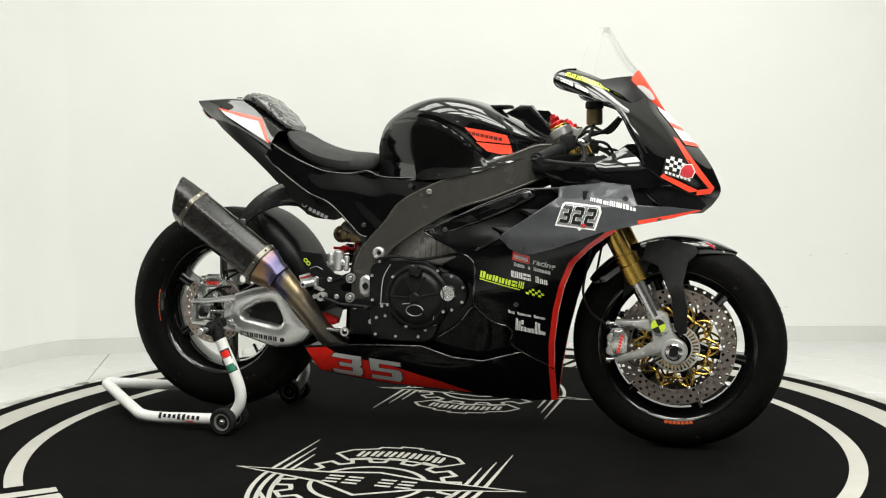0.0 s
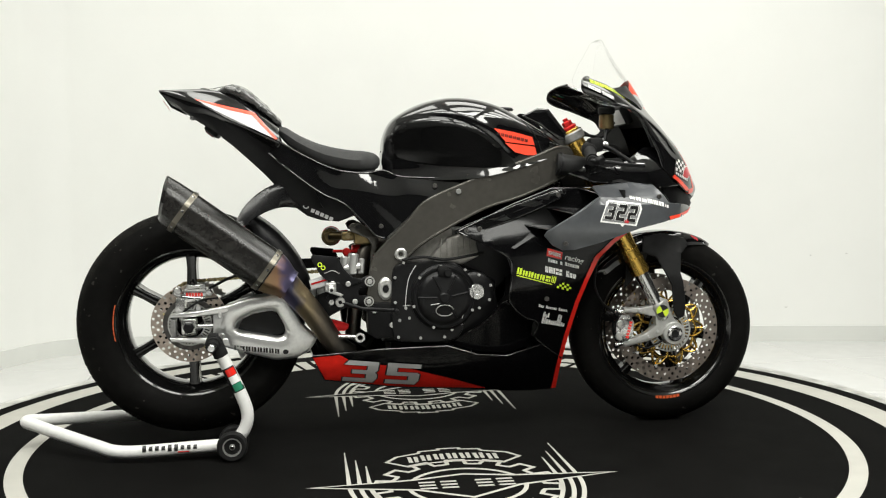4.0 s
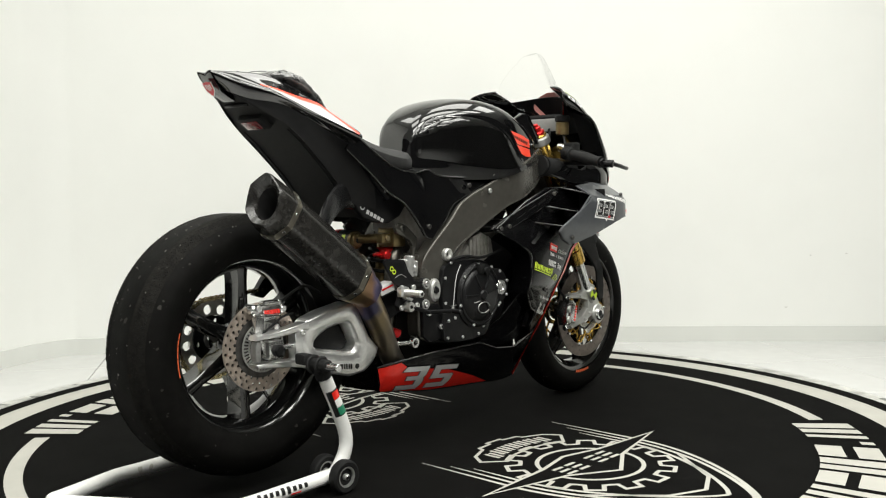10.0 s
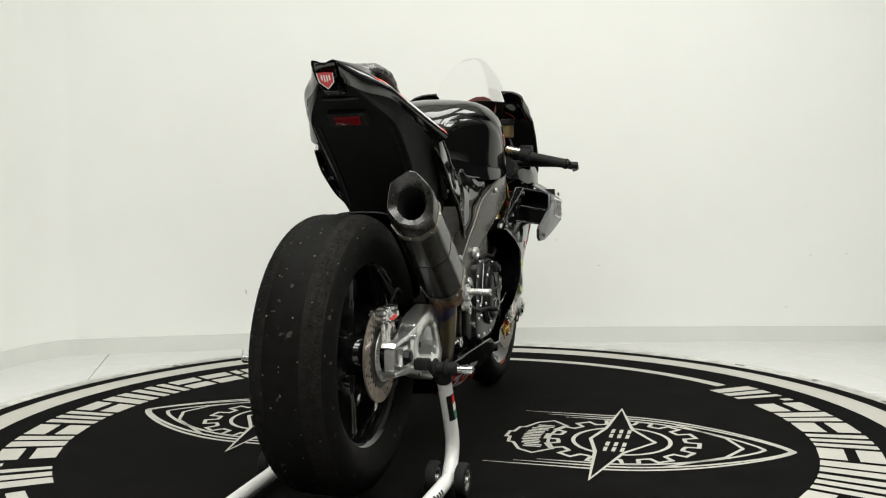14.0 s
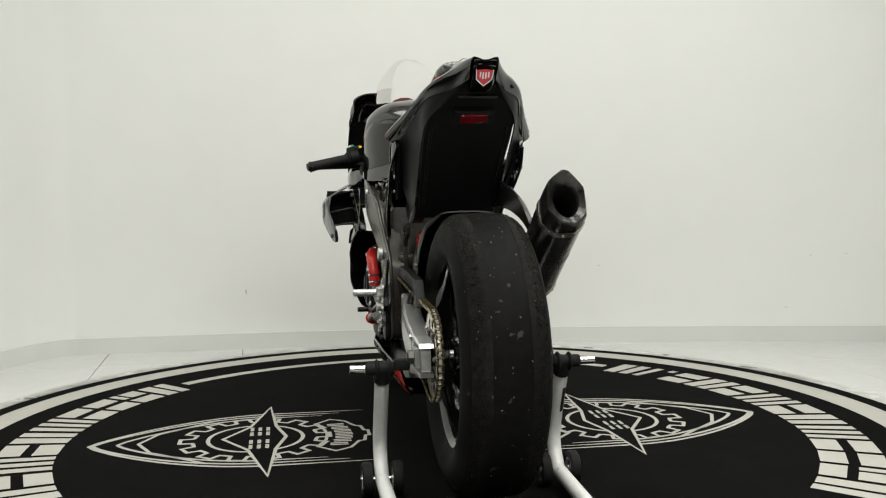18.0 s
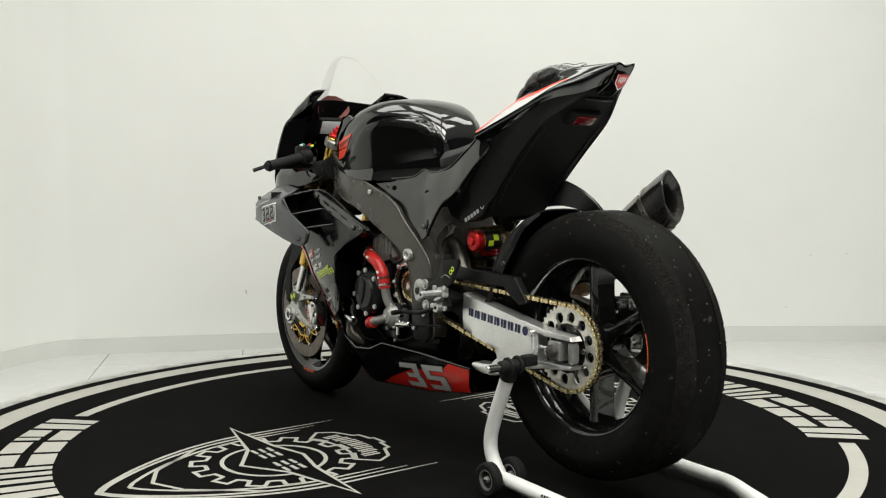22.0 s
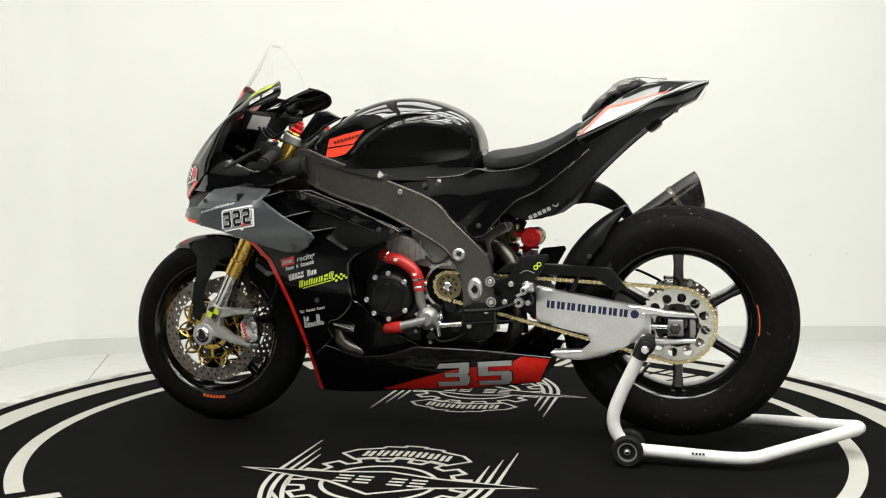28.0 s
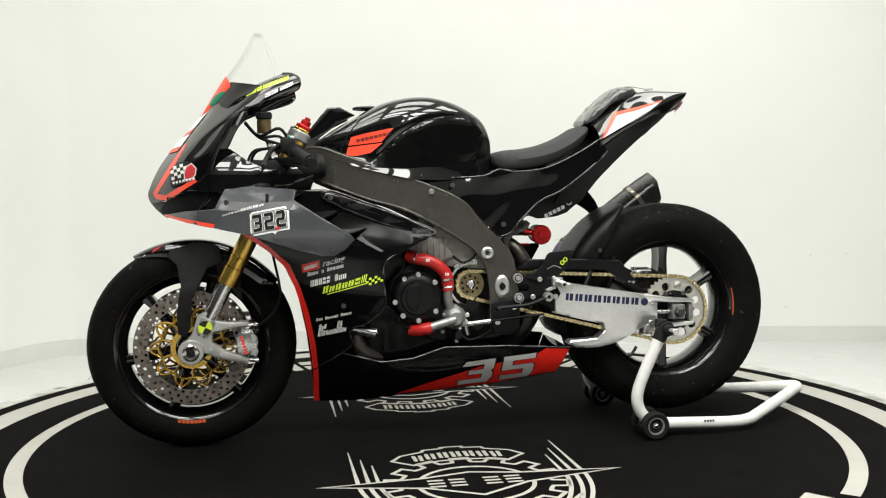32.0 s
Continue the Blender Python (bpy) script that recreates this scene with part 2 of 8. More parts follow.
def ribbon(A, B, yfun, side, lift, n=60, drop=0.0):
    """A painted band between two lines (x, z) on a panel y = yfun(x, z), folded over its first edge."""
    def even(P):
        d = [0]
        for p, q in zip(P, P[1:]):
            d.append(d[-1] + math.hypot(q[0] - p[0], q[1] - p[1]))
        return [(float(np.interp(d[-1] * i / (n - 1), d, [p[0] for p in P])), float(np.interp(d[-1] * i / (n - 1), d, [p[1] for p in P]))) for i in range(n)]
    bm = bmesh.new()
    rows = []
    for (x0, z0), (x1, z1) in zip(even(A), even(B)):
        r = []
        if drop:
            r.append((x0 + 0.0012, side * (yfun(x0, z0) - drop), z0))
        for f in (0.0, 0.33, 0.66, 1.0):
            x, z = x0 + (x1 - x0) * f, z0 + (z1 - z0) * f
            r.append((x + (0.0012 if drop and f == 0 else 0), side * (yfun(x, z) + lift), z))
        rows.append(r)
    grid_faces(bm, rows)
    return bm


def plate(poly, yfun, thick, side=1, bevel=0.002, step=0.04):
    """A panel cut to an outline (x, z), whose outer face follows y = yfun(x, z)."""
    bm = bmesh.new()
    vs = [bm.verts.new((x, 0, z)) for x, z in poly]
    bm.faces.new(vs)
    xs, zs = [p[0] for p in poly], [p[1] for p in poly]
    for lo, hi, axis in ((min(xs), max(xs), 0), (min(zs), max(zs), 2)):
        k = int((hi - lo) / step)
        for i in range(1, k + 1):
            co = [0, 0, 0]
            co[axis] = lo + (hi - lo) * i / (k + 1)
            no = [0, 0, 0]
            no[axis] = 1
            bmesh.ops.bisect_plane(bm, geom=bm.verts[:] + bm.edges[:] + bm.faces[:], plane_co=co, plane_no=no)
    front = bm.faces[:]
    r = bmesh.ops.extrude_face_region(bm, geom=front)
    back = [g for g in r["geom"] if isinstance(g, bmesh.types.BMVert)]
    bset = set(back)
    th = thick if callable(thick) else (lambda x, z: thick)
    for v in bm.verts:
        y = yfun(v.co.x, v.co.z)
        v.co.y = side * (y - th(v.co.x, v.co.z) if v in bset else y)
    # front ring for the bevel
    if bevel:
        bm.edges.ensure_lookup_table()
        ed = []
        for e in bm.edges:
            ins = [v in bset for v in e.verts]
            if any(ins) or len(e.link_faces) != 2:
                continue
            kinds = [sum(v in bset for v in f.verts) for f in e.link_faces]
            if min(kinds) == 0 and max(kinds) > 0:
                ed.append(e)
        bmesh.ops.bevel(bm, geom=ed, offset=bevel, segments=2, affect="EDGES", profile=0.5)
    bmesh.ops.triangulate(bm, faces=[f for f in bm.faces if len(f.verts) > 4])
    return bm


def flat(v):
    return lambda x, z: v


def ramp_y(*keys):
    """y by x, from (x, y) keys."""
    kx, ky = [k[0] for k in keys], [k[1] for k in keys]
    return lambda x, z: float(np.interp(x, kx, ky))


def ring(profile, n=64, centre=(0, 0, 0), a0=0.0, a1=360.0, closed=False):
    """A profile of (radius, y) turned about the y axis."""
    c = Vector(centre)
    full = abs(a1 - a0) >= 360
    bm = bmesh.new()
    rows = []
    for i in range(n if full else n + 1):
        a = radians(a0 + (a1 - a0) * i / n)
        rows.append([c + Vector((r * math.cos(a), y, r * math.sin(a))) for r, y in profile])
    grid_faces(bm, rows, closed_u=full, closed_v=closed)
    if closed and not full:
        bm.verts.ensure_lookup_table()
        k = len(profile)
        bm.faces.new([bm.verts[i] for i in range(k)])
        bm.faces.new([bm.verts[len(bm.verts) - k + i] for i in range(k)])
    bmesh.ops.remove_doubles(bm, verts=bm.verts[:], dist=1e-5)
    return bm


def tube(path, radius, n=12, steps=0, closed=False, cap=True):
    """A round tube along a path; radius may be a number or a list along the path."""
    pts = spline(path, steps, closed) if steps else [Vector(p) for p in path]
    k = len(pts)
    rad = [float(np.interp(i / (k - 1), np.linspace(0, 1, len(radius)), radius)) for i in range(k)] if isinstance(radius, (list, tuple)) else [radius] * k
    bm = bmesh.new()
    rows = []
    up = None
    for i, p in enumerate(pts):
        a, b = pts[(i - 1) % k if closed else max(i - 1, 0)], pts[(i + 1) % k if closed else min(i + 1, k - 1)]
        d = (b - a).normalized()
        if up is None:
            up = d.orthogonal().normalized()
        up = (up - d * up.dot(d)).normalized()
        w = d.cross(up)
        rows.append([p + rad[i] * (math.cos(t) * up + math.sin(t) * w) for t in (math.tau * j / n for j in range(n))])
    vs = grid_faces(bm, rows, closed_u=closed, closed_v=True)
    if cap and not closed:
        bm.faces.new(vs[0])
        bm.faces.new(vs[-1])
    return bm


def box(x0, x1, y0, y1, z0, z1, bevel=0.004, m=None, segs=2):
    bm = bmesh.new()
    bmesh.ops.create_cube(bm, size=1)
    for v in bm.verts:
        v.co = Vector((x0 + (v.co.x + 0.5) * (x1 - x0), y0 + (v.co.y + 0.5) * (y1 - y0), z0 + (v.co.z + 0.5) * (z1 - z0)))
    if bevel:
        bmesh.ops.bevel(bm, geom=bm.edges[:], offset=bevel, segments=segs, affect="EDGES", profile=0.5)
    if m is not None:
        bm.transform(m)
    return bm


def rod(a, b, radius, n=16, bevel=0.0015):
    """A round bar from a to b, with eased ends."""
    return _rod(Vector(a), Vector(b), radius, n, bevel)


def _rod(a, b, r, n, e):
    d = (b - a).normalized()
    u = d.orthogonal().normalized()
    w = d.cross(u)
    bm = bmesh.new()
    rows = []
    for p, q in ((a, r - e), (a + d * e, r), (b - d * e, r), (b, r - e)):
        rows.append([p + q * (math.cos(t) * u + math.sin(t) * w) for t in (math.tau * j / n for j in range(n))])
    vs = grid_faces(bm, rows, closed_v=True)
    bm.faces.new(vs[0])
    bm.faces.new(vs[-1])
    return bm


def loft(sections, smooth_n=0, cap=True):
    """Closed sections, each a ring of points, joined end to end."""
    if smooth_n:
        k = len(sections[0])
        C = [spline([s[j] for s in sections], smooth_n) for j in range(k)]
        sections = [[C[j][i] for j in range(k)] for i in range(smooth_n)]
    bm = bmesh.new()
    vs = grid_faces(bm, sections, closed_v=True)
    if cap:
        bm.faces.new(vs[0])
        bm.faces.new(vs[-1])
    return bm


def merged(*bms):
    """One bmesh out of several pieces of the same part."""
    out = bmesh.new()
    for b in bms:
        me = bpy.data.meshes.new("tmp")
        b.to_mesh(me)
        b.free()
        out.from_mesh(me)
        bpy.data.meshes.remove(me)
    return out


def inside(poly, x, z):
    c = False
    for (x0, z0), (x1, z1) in zip(poly, poly[1:] + poly[:1]):
        if (z0 > z) != (z1 > z) and x < (x1 - x0) * (z - z0) / (z1 - z0) + x0:
            c = not c
    return c


from mathutils.bvhtree import BVHTree


def tree_of(*obs):
    vs, fs = [], []
    for ob in obs:
        k = len(vs)
        vs += [v.co.copy() for v in ob.data.vertices]
        fs += [[i + k for i in p.vertices] for p in ob.data.polygons]
    return BVHTree.FromPolygons(vs, fs)


def sticker(polys, tree, side, lift=0.0012, step=0.02, fallback=0.2):
    """Flat vinyl shapes (x, z) laid on the panels' outer side."""
    bm = bmesh.new()
    for poly in polys:
        b = bmesh.new()
        b.faces.new([b.verts.new((x, 0, z)) for x, z in poly])
        xs, zs = [p[0] for p in poly], [p[1] for p in poly]
        for lo, hi, axis in ((min(xs), max(xs), 0), (min(zs), max(zs), 2)):
            k = int((hi - lo) / step)
            for i in range(1, k + 1):
                co, no = [0, 0, 0], [0, 0, 0]
                co[axis], no[axis] = lo + (hi - lo) * i / (k + 1), 1
                bmesh.ops.bisect_plane(b, geom=b.verts[:] + b.edges[:] + b.faces[:], plane_co=co, plane_no=no)
        bmesh.ops.triangulate(b, faces=b.faces[:])
        last = fallback
        for v in b.verts:
            hit = tree.ray_cast(Vector((v.co.x, side * 0.6, v.co.z)), Vector((0, -side, 0)))
            if hit[0] is not None and abs(hit[0].y) > 0.02:
                last = abs(hit[0].y)
            v.co.y = side * (last + lift)
        me = bpy.data.meshes.new("tmp")
        b.to_mesh(me)
        b.free()
        bm.from_mesh(me)
        bpy.data.meshes.remove(me)
    return bm


def mapped(polys, o, ux, uz):
    """Unit shapes placed with origin o and axes ux, uz in the (x, z) plane."""
    return [[(o[0] + a * ux[0] + b * uz[0], o[1] + a * ux[1] + b * uz[1]) for a, b in p] for p in polys]


# plain bars in the place of lettering, in unit space
BLOCKS = [[[(0.0, 0), (0.36, 0), (0.36, 1), (0.0, 1)], [(0.50, 0), (0.96, 0), (0.96, 1), (0.50, 1)]],
          [[(0.0, 0), (0.96, 0), (0.96, 0.40), (0.0, 0.40)], [(0.0, 0.58), (0.96, 0.58), (0.96, 1), (0.0, 1)]],
          [[(0.0, 0), (0.22, 0), (0.22, 1), (0.0, 1)], [(0.36, 0), (0.58, 0), (0.58, 1), (0.36, 1)], [(0.72, 0), (0.96, 0), (0.96, 1), (0.72, 1)]],
          [[(0.0, 0.0), (0.60, 0), (0.60, 0.44), (0.0, 0.44)], [(0.0, 0.60), (0.96, 0.60), (0.96, 1), (0.0, 1)], [(0.72, 0), (0.96, 0), (0.96, 0.44), (0.72, 0.44)]]]


def glyphs(o, ux, uz, n, seed, gaps=(), heights=(), slant=0.0, gap=0.16, kinds=(0, 2, 0, 3, 0)):
    """A word's worth of small plain bars; gaps are empty places, heights the relative heights."""
    r = random.Random(seed)
    out = []
    for i in range(n):
        if i in gaps:
            continue
        h = heights[i % len(heights)] if heights else 1.0
        c = r.choice(kinds)
        for poly in BLOCKS[c]:
            out.append([((i + u * (1 - gap)) / n + slant * v * h, v * h) for u, v in poly])
    return mapped(out, o, ux, uz)


# ---------------------------------------------------------------- the room
BACK = [(-2.45, -0.25), (-2.12, 0.55), (-1.86, 1.22), (-1.79, 1.39), (-1.70, 1.49), (-1.55, 1.515), (-1.0, 1.60), (-0.3, 1.675), (0.5, 1.70),
        (1.3, 1.675), (2.16, 1.615), (2.9, 1.53), (3.4, 1.42)]
FLOOR_Z = -0.022
# small rubbed marks on the wall: x, y, z, half width, half height
SCUFFS = [(1.80, 1.60, 0.396, 0.006, 0.004), (-0.90, 1.66, 0.252, 0.004, 0.014), (1.967, 1.58, 0.404, 0.008, 0.003), (0.794, 1.69, 0.354, 0.010, 0.004), (0.589, 1.69, 0.479, 0.007, 0.003), (1.69, 1.62, 0.146, 0.010, 0.003)]
M_SCUFF = material("rubbed_wall_mark", (0.55, 0.55, 0.52), 0.7, grain=0.2)


def wall_strip(pts, z0, z1, inner, outer):
    """A wall along a plan line, from one offset to another, with ends."""
    n = len(pts)
    bm = bmesh.new()
    rows = []
    for i, (x, y) in enumerate(pts):
        a, b = pts[max(i - 1, 0)], pts[min(i + 1, n - 1)]
        d = Vector((b[0] - a[0], b[1] - a[1])).normalized()
        no = Vector((-d.y, d.x))
        p, q = Vector((x, y)) + no * inner, Vector((x, y)) + no * outer
        rows.append([(p.x, p.y, z0), (p.x, p.y, z1), (q.x, q.y, z1), (q.x, q.y, z0)])
    vs = grid_faces(bm, rows, closed_v=True)
    bm.faces.new(vs[0])
    bm.faces.new(vs[-1])
    return bm


fine = [(p.x, p.y) for p in spline([(x, y, 0) for x, y in BACK], 90)]
wall = new("wall_north", finish(wall_strip(fine, FLOOR_Z - 0.05, CEIL, 0.0, 0.15), "wall_north", M_WALL, 50))
tagged(wall, "white painted curved studio wall with small scuffs", "wall", kind="structure")
base = new("baseboard", finish(wall_strip(fine[2:-2], FLOOR_Z, 0.056, -0.011, -0.0005), "baseboard", M_SKIRT, 50))
tagged(base, "low white skirting of tile pieces along the wall", "baseboard", kind="structure")
rear = new("wall_south", finish(merged(box(-6.0, 6.0, -7.15, -7.0, FLOOR_Z - 0.05, CEIL, 0), box(-6.15, -6.0, -7.15, 2.1, FLOOR_Z - 0.05, CEIL, 0),
                                       box(6.0, 6.15, -7.15, 2.1, FLOOR_Z - 0.05, CEIL, 0), box(-6.15, 6.15, 2.1, 2.25, FLOOR_Z - 0.05, CEIL, 0)), "wall_south", M_DARKWALL))
tagged(rear, "charcoal walls of the dim showroom behind the studio", "wall", kind="structure")
for x, y, z, w, h in SCUFFS:
    b = bmesh.new()
    r = random.Random(int(x * 100))
    n = 9
    b.faces.new([b.verts.new((x + w * math.cos(math.tau * k / n) * (0.6 + 0.4 * r.random()), y - 0.0, z + h * math.sin(math.tau * k / n) * (0.5 + 0.5 * r.random()))) for k in range(n)])
    for v in b.verts:
        v.co.y = float(np.interp(v.co.x, [p[0] for p in fine], [p[1] for p in fine])) - 0.0015
    sc = new("scuff", finish(b, "scuff", M_SCUFF))
    sc.parent = wall
ceil = new("ceiling", finish(box(-6.2, 6.2, -7.2, 2.1, CEIL, CEIL + 0.12, 0), "ceiling", M_CEIL))
tagged(ceil, "plain white ceiling", "ceiling", kind="structure")
flo = new("floor", finish(box(-6.2, 6.2, -7.2, 2.1, FLOOR_Z - 0.12, FLOOR_Z - 0.003, 0), "floor", M_GROUT))
tagged(flo, "large glossy white floor tiles with thin joints", "floor", kind="structure")

for px, py in PANELS:
    f = thing("ceiling_light", "white framed flat ceiling light panel, lit", "ceiling light", "ceiling light panels")
    f.location = (px, py, CEIL - 0.028)
    part("frame", merged(box(-0.57, 0.57, -0.42, -0.38, 0, 0.027, 0.003), box(-0.57, 0.57, 0.38, 0.42, 0, 0.027, 0.003),
                         box(-0.57, -0.53, -0.38, 0.38, 0, 0.027, 0.003), box(0.53, 0.57, -0.38, 0.38, 0, 0.027, 0.003)), M_STAND, f)

# ---------------------------------------------------------------- turntable with its printed mat
TURN = thing("turntable", "round turntable with a black mat, white rings and cogwheel emblems", "turntable")
part("rim", ring([(1.50, -0.021), (1.588, -0.021), (1.592, -0.018), (1.592, -0.006), (1.586, 0.001), (1.539, 0.001), (1.537, -0.003), (1.50, -0.004)], 160, closed=True), M_EDGE, TURN, "scuffed grey metal edge")


def lay(bm):
    """Turns what was made about the y axis to lie about the z axis."""
    bm.transform(Matrix(((1, 0, 0, 0), (0, 0, -1, 0), (0, 1, 0, 0), (0, 0, 0, 1))))
    return bm


bpy.data.objects["rim"].data.transform(Matrix(((1, 0, 0, 0), (0, 0, -1, 0), (0, 1, 0, 0), (0, 0, 0, 1))))
part("mat", lay(ring([(0.0, -0.012), (1.532, -0.012), (1.535, -0.010), (1.535, -0.002), (1.533, 0.0), (0.0, 0.0)], 200)), M_MAT, TURN, "black rubber-backed mat")


def flat_poly(bm, pts, z=0.0008):
    bm.faces.new([bm.verts.new((x, y, z)) for x, y in pts])


def stroke(bm, pts, w, closed=False, z=0.0008):
    """A line of given width on the mat, mitred."""
    n = len(pts)
    P = [Vector((p[0], p[1])) for p in pts]
    L, R = [], []
    for i in range(n):
        a, b = P[(i - 1) % n if closed else max(i - 1, 0)], P[(i + 1) % n if closed else min(i + 1, n - 1)]
        d1 = (P[i] - a).normalized() if (P[i] - a).length > 1e-9 else (b - P[i]).normalized()
        d2 = (b - P[i]).normalized() if (b - P[i]).length > 1e-9 else d1
        t = (d1 + d2).normalized() if (d1 + d2).length > 1e-6 else d1
        no = Vector((-t.y, t.x))
        k = w[i] / 2 if isinstance(w, list) else w / 2 / max(0.35, abs(no.dot(Vector((-d1.y, d1.x)))))
        L.append(bm.verts.new((*(P[i] + no * k), z)))
        R.append(bm.verts.new((*(P[i] - no * k), z)))
    for i in range(n if closed else n - 1):
        j = (i + 1) % n
        bm.faces.new([L[i], R[i], R[j], L[j]])


def arc_band(r0, r1, a0, a1, n, z=0.0008):
    bm = bmesh.new()
    rows = [[(r * math.cos(a), r * math.sin(a), z) for r in (r0, r1)] for a in (radians(a0 + (a1 - a0) * i / n) for i in range(n + 1))]
    grid_faces(bm, rows)
    return bm


part("ring_print", arc_band(1.372, 1.472, 0, 360, 200), M_PRINT, TURN, "broad off-white printed ring")
part("arc_print", arc_band(1.176, 1.222, -44.5, 44.5, 90), M_PRINT, TURN, "thin off-white printed arc")
part("arc_print", arc_band(1.176, 1.222, 135.5, 224.5, 90), M_PRINT, TURN, "thin off-white printed arc")

# plain slanted blocks in place of the ring lettering, in block space 0..1 along the arc and 0..1 outwards
ORDER = [0, 3, 1, 1, 2, 0, 1, 2, 1, 0, 1, 4, 5, 0]
WIDTH = {2: 1.25, 5: 0.5, 4: 0.45}


def ring_blocks(start, end):
    """Plain blocks along the ring, one part each."""
    total = sum(WIDTH.get(c, 1.0) for c in ORDER)
    a = 0.0
    for c in ORDER:
        w = WIDTH.get(c, 1.0)
        bm = bmesh.new()
        polys = BLOCKS[c] if c < 4 else [[(0.2, 0), (0.7, 0), (0.7, 0.22 if c == 4 else 1.0), (0.2, 0.22 if c == 4 else 1.0)]]
        for poly in polys:
            pts = []
            for u, v in poly:
                k = (a + 0.06 + u * w * 0.88 + (v - 0.5) * 0.10) / total
                ang, r = radians(start + (end - start) * k), 1.275 - 0.17 * v
                pts.append((r * math.cos(ang), r * math.sin(ang)))
            flat_poly(bm, pts)
        part("block_print", bm, M_PRINT, TURN)
        a += w


ring_blocks(46.5, 134.0)
ring_blocks(-133.5, -46.0)


def emblem(sign):
    """Pointed oval with a cogwheel, a long four-pointed star and a banner; v runs outwards from the middle of the mat."""
    bm = bmesh.new()

    def P(u, v):
        return (-sign * u + 0.0, sign * v + (0.0 if sign < 0 else -0.014))
    for k, (w, tip, tail) in enumerate(((0.295, 1.045, 0.22), (0.268, 1.035, 0.30), (0.243, 0.965, 0.36))):
        for s in (-1, 1):
            pts = [P(s * w * math.sin(min(1, (tip - v) / (tip - 0.52)) * math.pi / 2) ** 0.78, v) for v in np.linspace(tip, 0.52, 24)]
            pts.append(P(s * w * 1.0, tail))
            ws = [0.012] * 24 + [0.003]
            stroke(bm, pts, ws)
    for s in (-1, 1):
        stroke(bm, [P(0, 0.905), P(s * 0.10, 0.86), P(s * 0.15, 0.80), P(s * 0.235, 0.70)], 0.011)
    # cogwheel
    teeth = 14
    pts = []
    for i in range(teeth):
        a = math.tau * i / teeth
        for da, r in ((-0.13, 0.185), (-0.10, 0.222), (0.10, 0.222), (0.13, 0.185), (0.224, 0.183)):
            pts.append(P(r * 1.06 * math.sin(a + da), 0.565 + r * math.cos(a + da)))
    stroke(bm, pts, 0.012, closed=True)
    stroke(bm, [P(0.148 * math.sin(a), 0.565 + 0.140 * math.cos(a)) for a in (math.tau * i / 48 for i in range(48))], 0.012, closed=True)
    # banner
    stroke(bm, [P(-0.185, 0.335), P(-0.155, 0.29), P(-0.09, 0.262), P(-0.085, 0.245), P(-0.03, 0.238), P(-0.03, 0.226), P(0.03, 0.226), P(0.03, 0.238), P(0.085, 0.245), P(0.09, 0.262), P(0.155, 0.29), P(0.185, 0.335),
                P(0.13, 0.385), P(0.06, 0.358), P(0, 0.352), P(-0.06, 0.358), P(-0.13, 0.385)], 0.010, closed=True)
    for i in range(7):
        u = (i - 3) * 0.037
        v = 0.275 + 0.5 * u * u / 0.15 * 0.5
        for du in (-0.009, 0.009):
            stroke(bm, [P(u + du, v), P(u + du * 0.9, v + 0.052)], 0.011)
    ob = part("emblem_print", bm, M_PRINT, TURN, "off-white cogwheel emblem with banner in a pointed oval")
    # star on top, dark inside
    star = [P(-0.39, 0.525), P(-0.13, 0.505), P(0.0, 0.475), P(0.13, 0.505), P(0.39, 0.525), P(0.13, 0.585), P(0.0, 0.662), P(-0.13, 0.585)]
    b2 = bmesh.new()
    flat_poly(b2, star, 0.0013)
    part("star_field", b2, M_MAT, TURN, "black field of the emblem's star")
    b3 = bmesh.new()
    stroke(b3, star, 0.011, closed=True, z=0.0018)
    for i, u in enumerate((-0.10, -0.045, 0.045, 0.10)):
        for dv in (0.530, 0.554, 0.578):
            stroke(b3, [P(u - 0.021, dv), P(u + 0.021, dv)], 0.011, z=0.0018)
    part("star_print", b3, M_PRINT, TURN, "off-white outline of a long four-pointed star")


emblem(-1)
emblem(1)

# ---------------------------------------------------------------- the motorcycle
BIKE = thing("motorcycle", "black and grey racing motorcycle on a white rear stand", "motorcycle")
FW, RW = Vector((0.722, 0, 0.297)), Vector((-0.724, 0, 0.363))


def sub(name, parent=BIKE, label=""):
    ob = new(name)
    ob.parent = parent
    if label:
        ob["label"] = label
    return ob


def bolt_mesh(r, h, mat):
    """A socket-head screw about the y axis, head towards -y."""
    bm = ring([(0.0, -h * 0.45), (r * 0.45, -h * 0.45), (r * 0.5, -h), (r * 0.85, -h), (r, -h * 0.8), (r, 0.0)], 10)
    return finish(bm, "screw", mat, 40)


SCREW = bolt_mesh(0.0078, 0.006, M_BOLT)
SCREW_S = bolt_mesh(0.0046, 0.004, M_BOLT)
SCREW_D = bolt_mesh(0.007, 0.006, M_DARKST)


def screws(parent, me, pts, side):
    """Screws at (x, y, z), heads outwards."""
    for x, y, z in pts:
        piece("screw", me, parent, Matrix.Translation((x, y, z)) @ (Matrix.Rotation(math.pi, 4, "Z") if side > 0 else Matrix.Identity(4)))


def at(bm, v):
    bm.transform(Matrix.Translation(v))
    return bm


# ---- tyres, rims, spokes


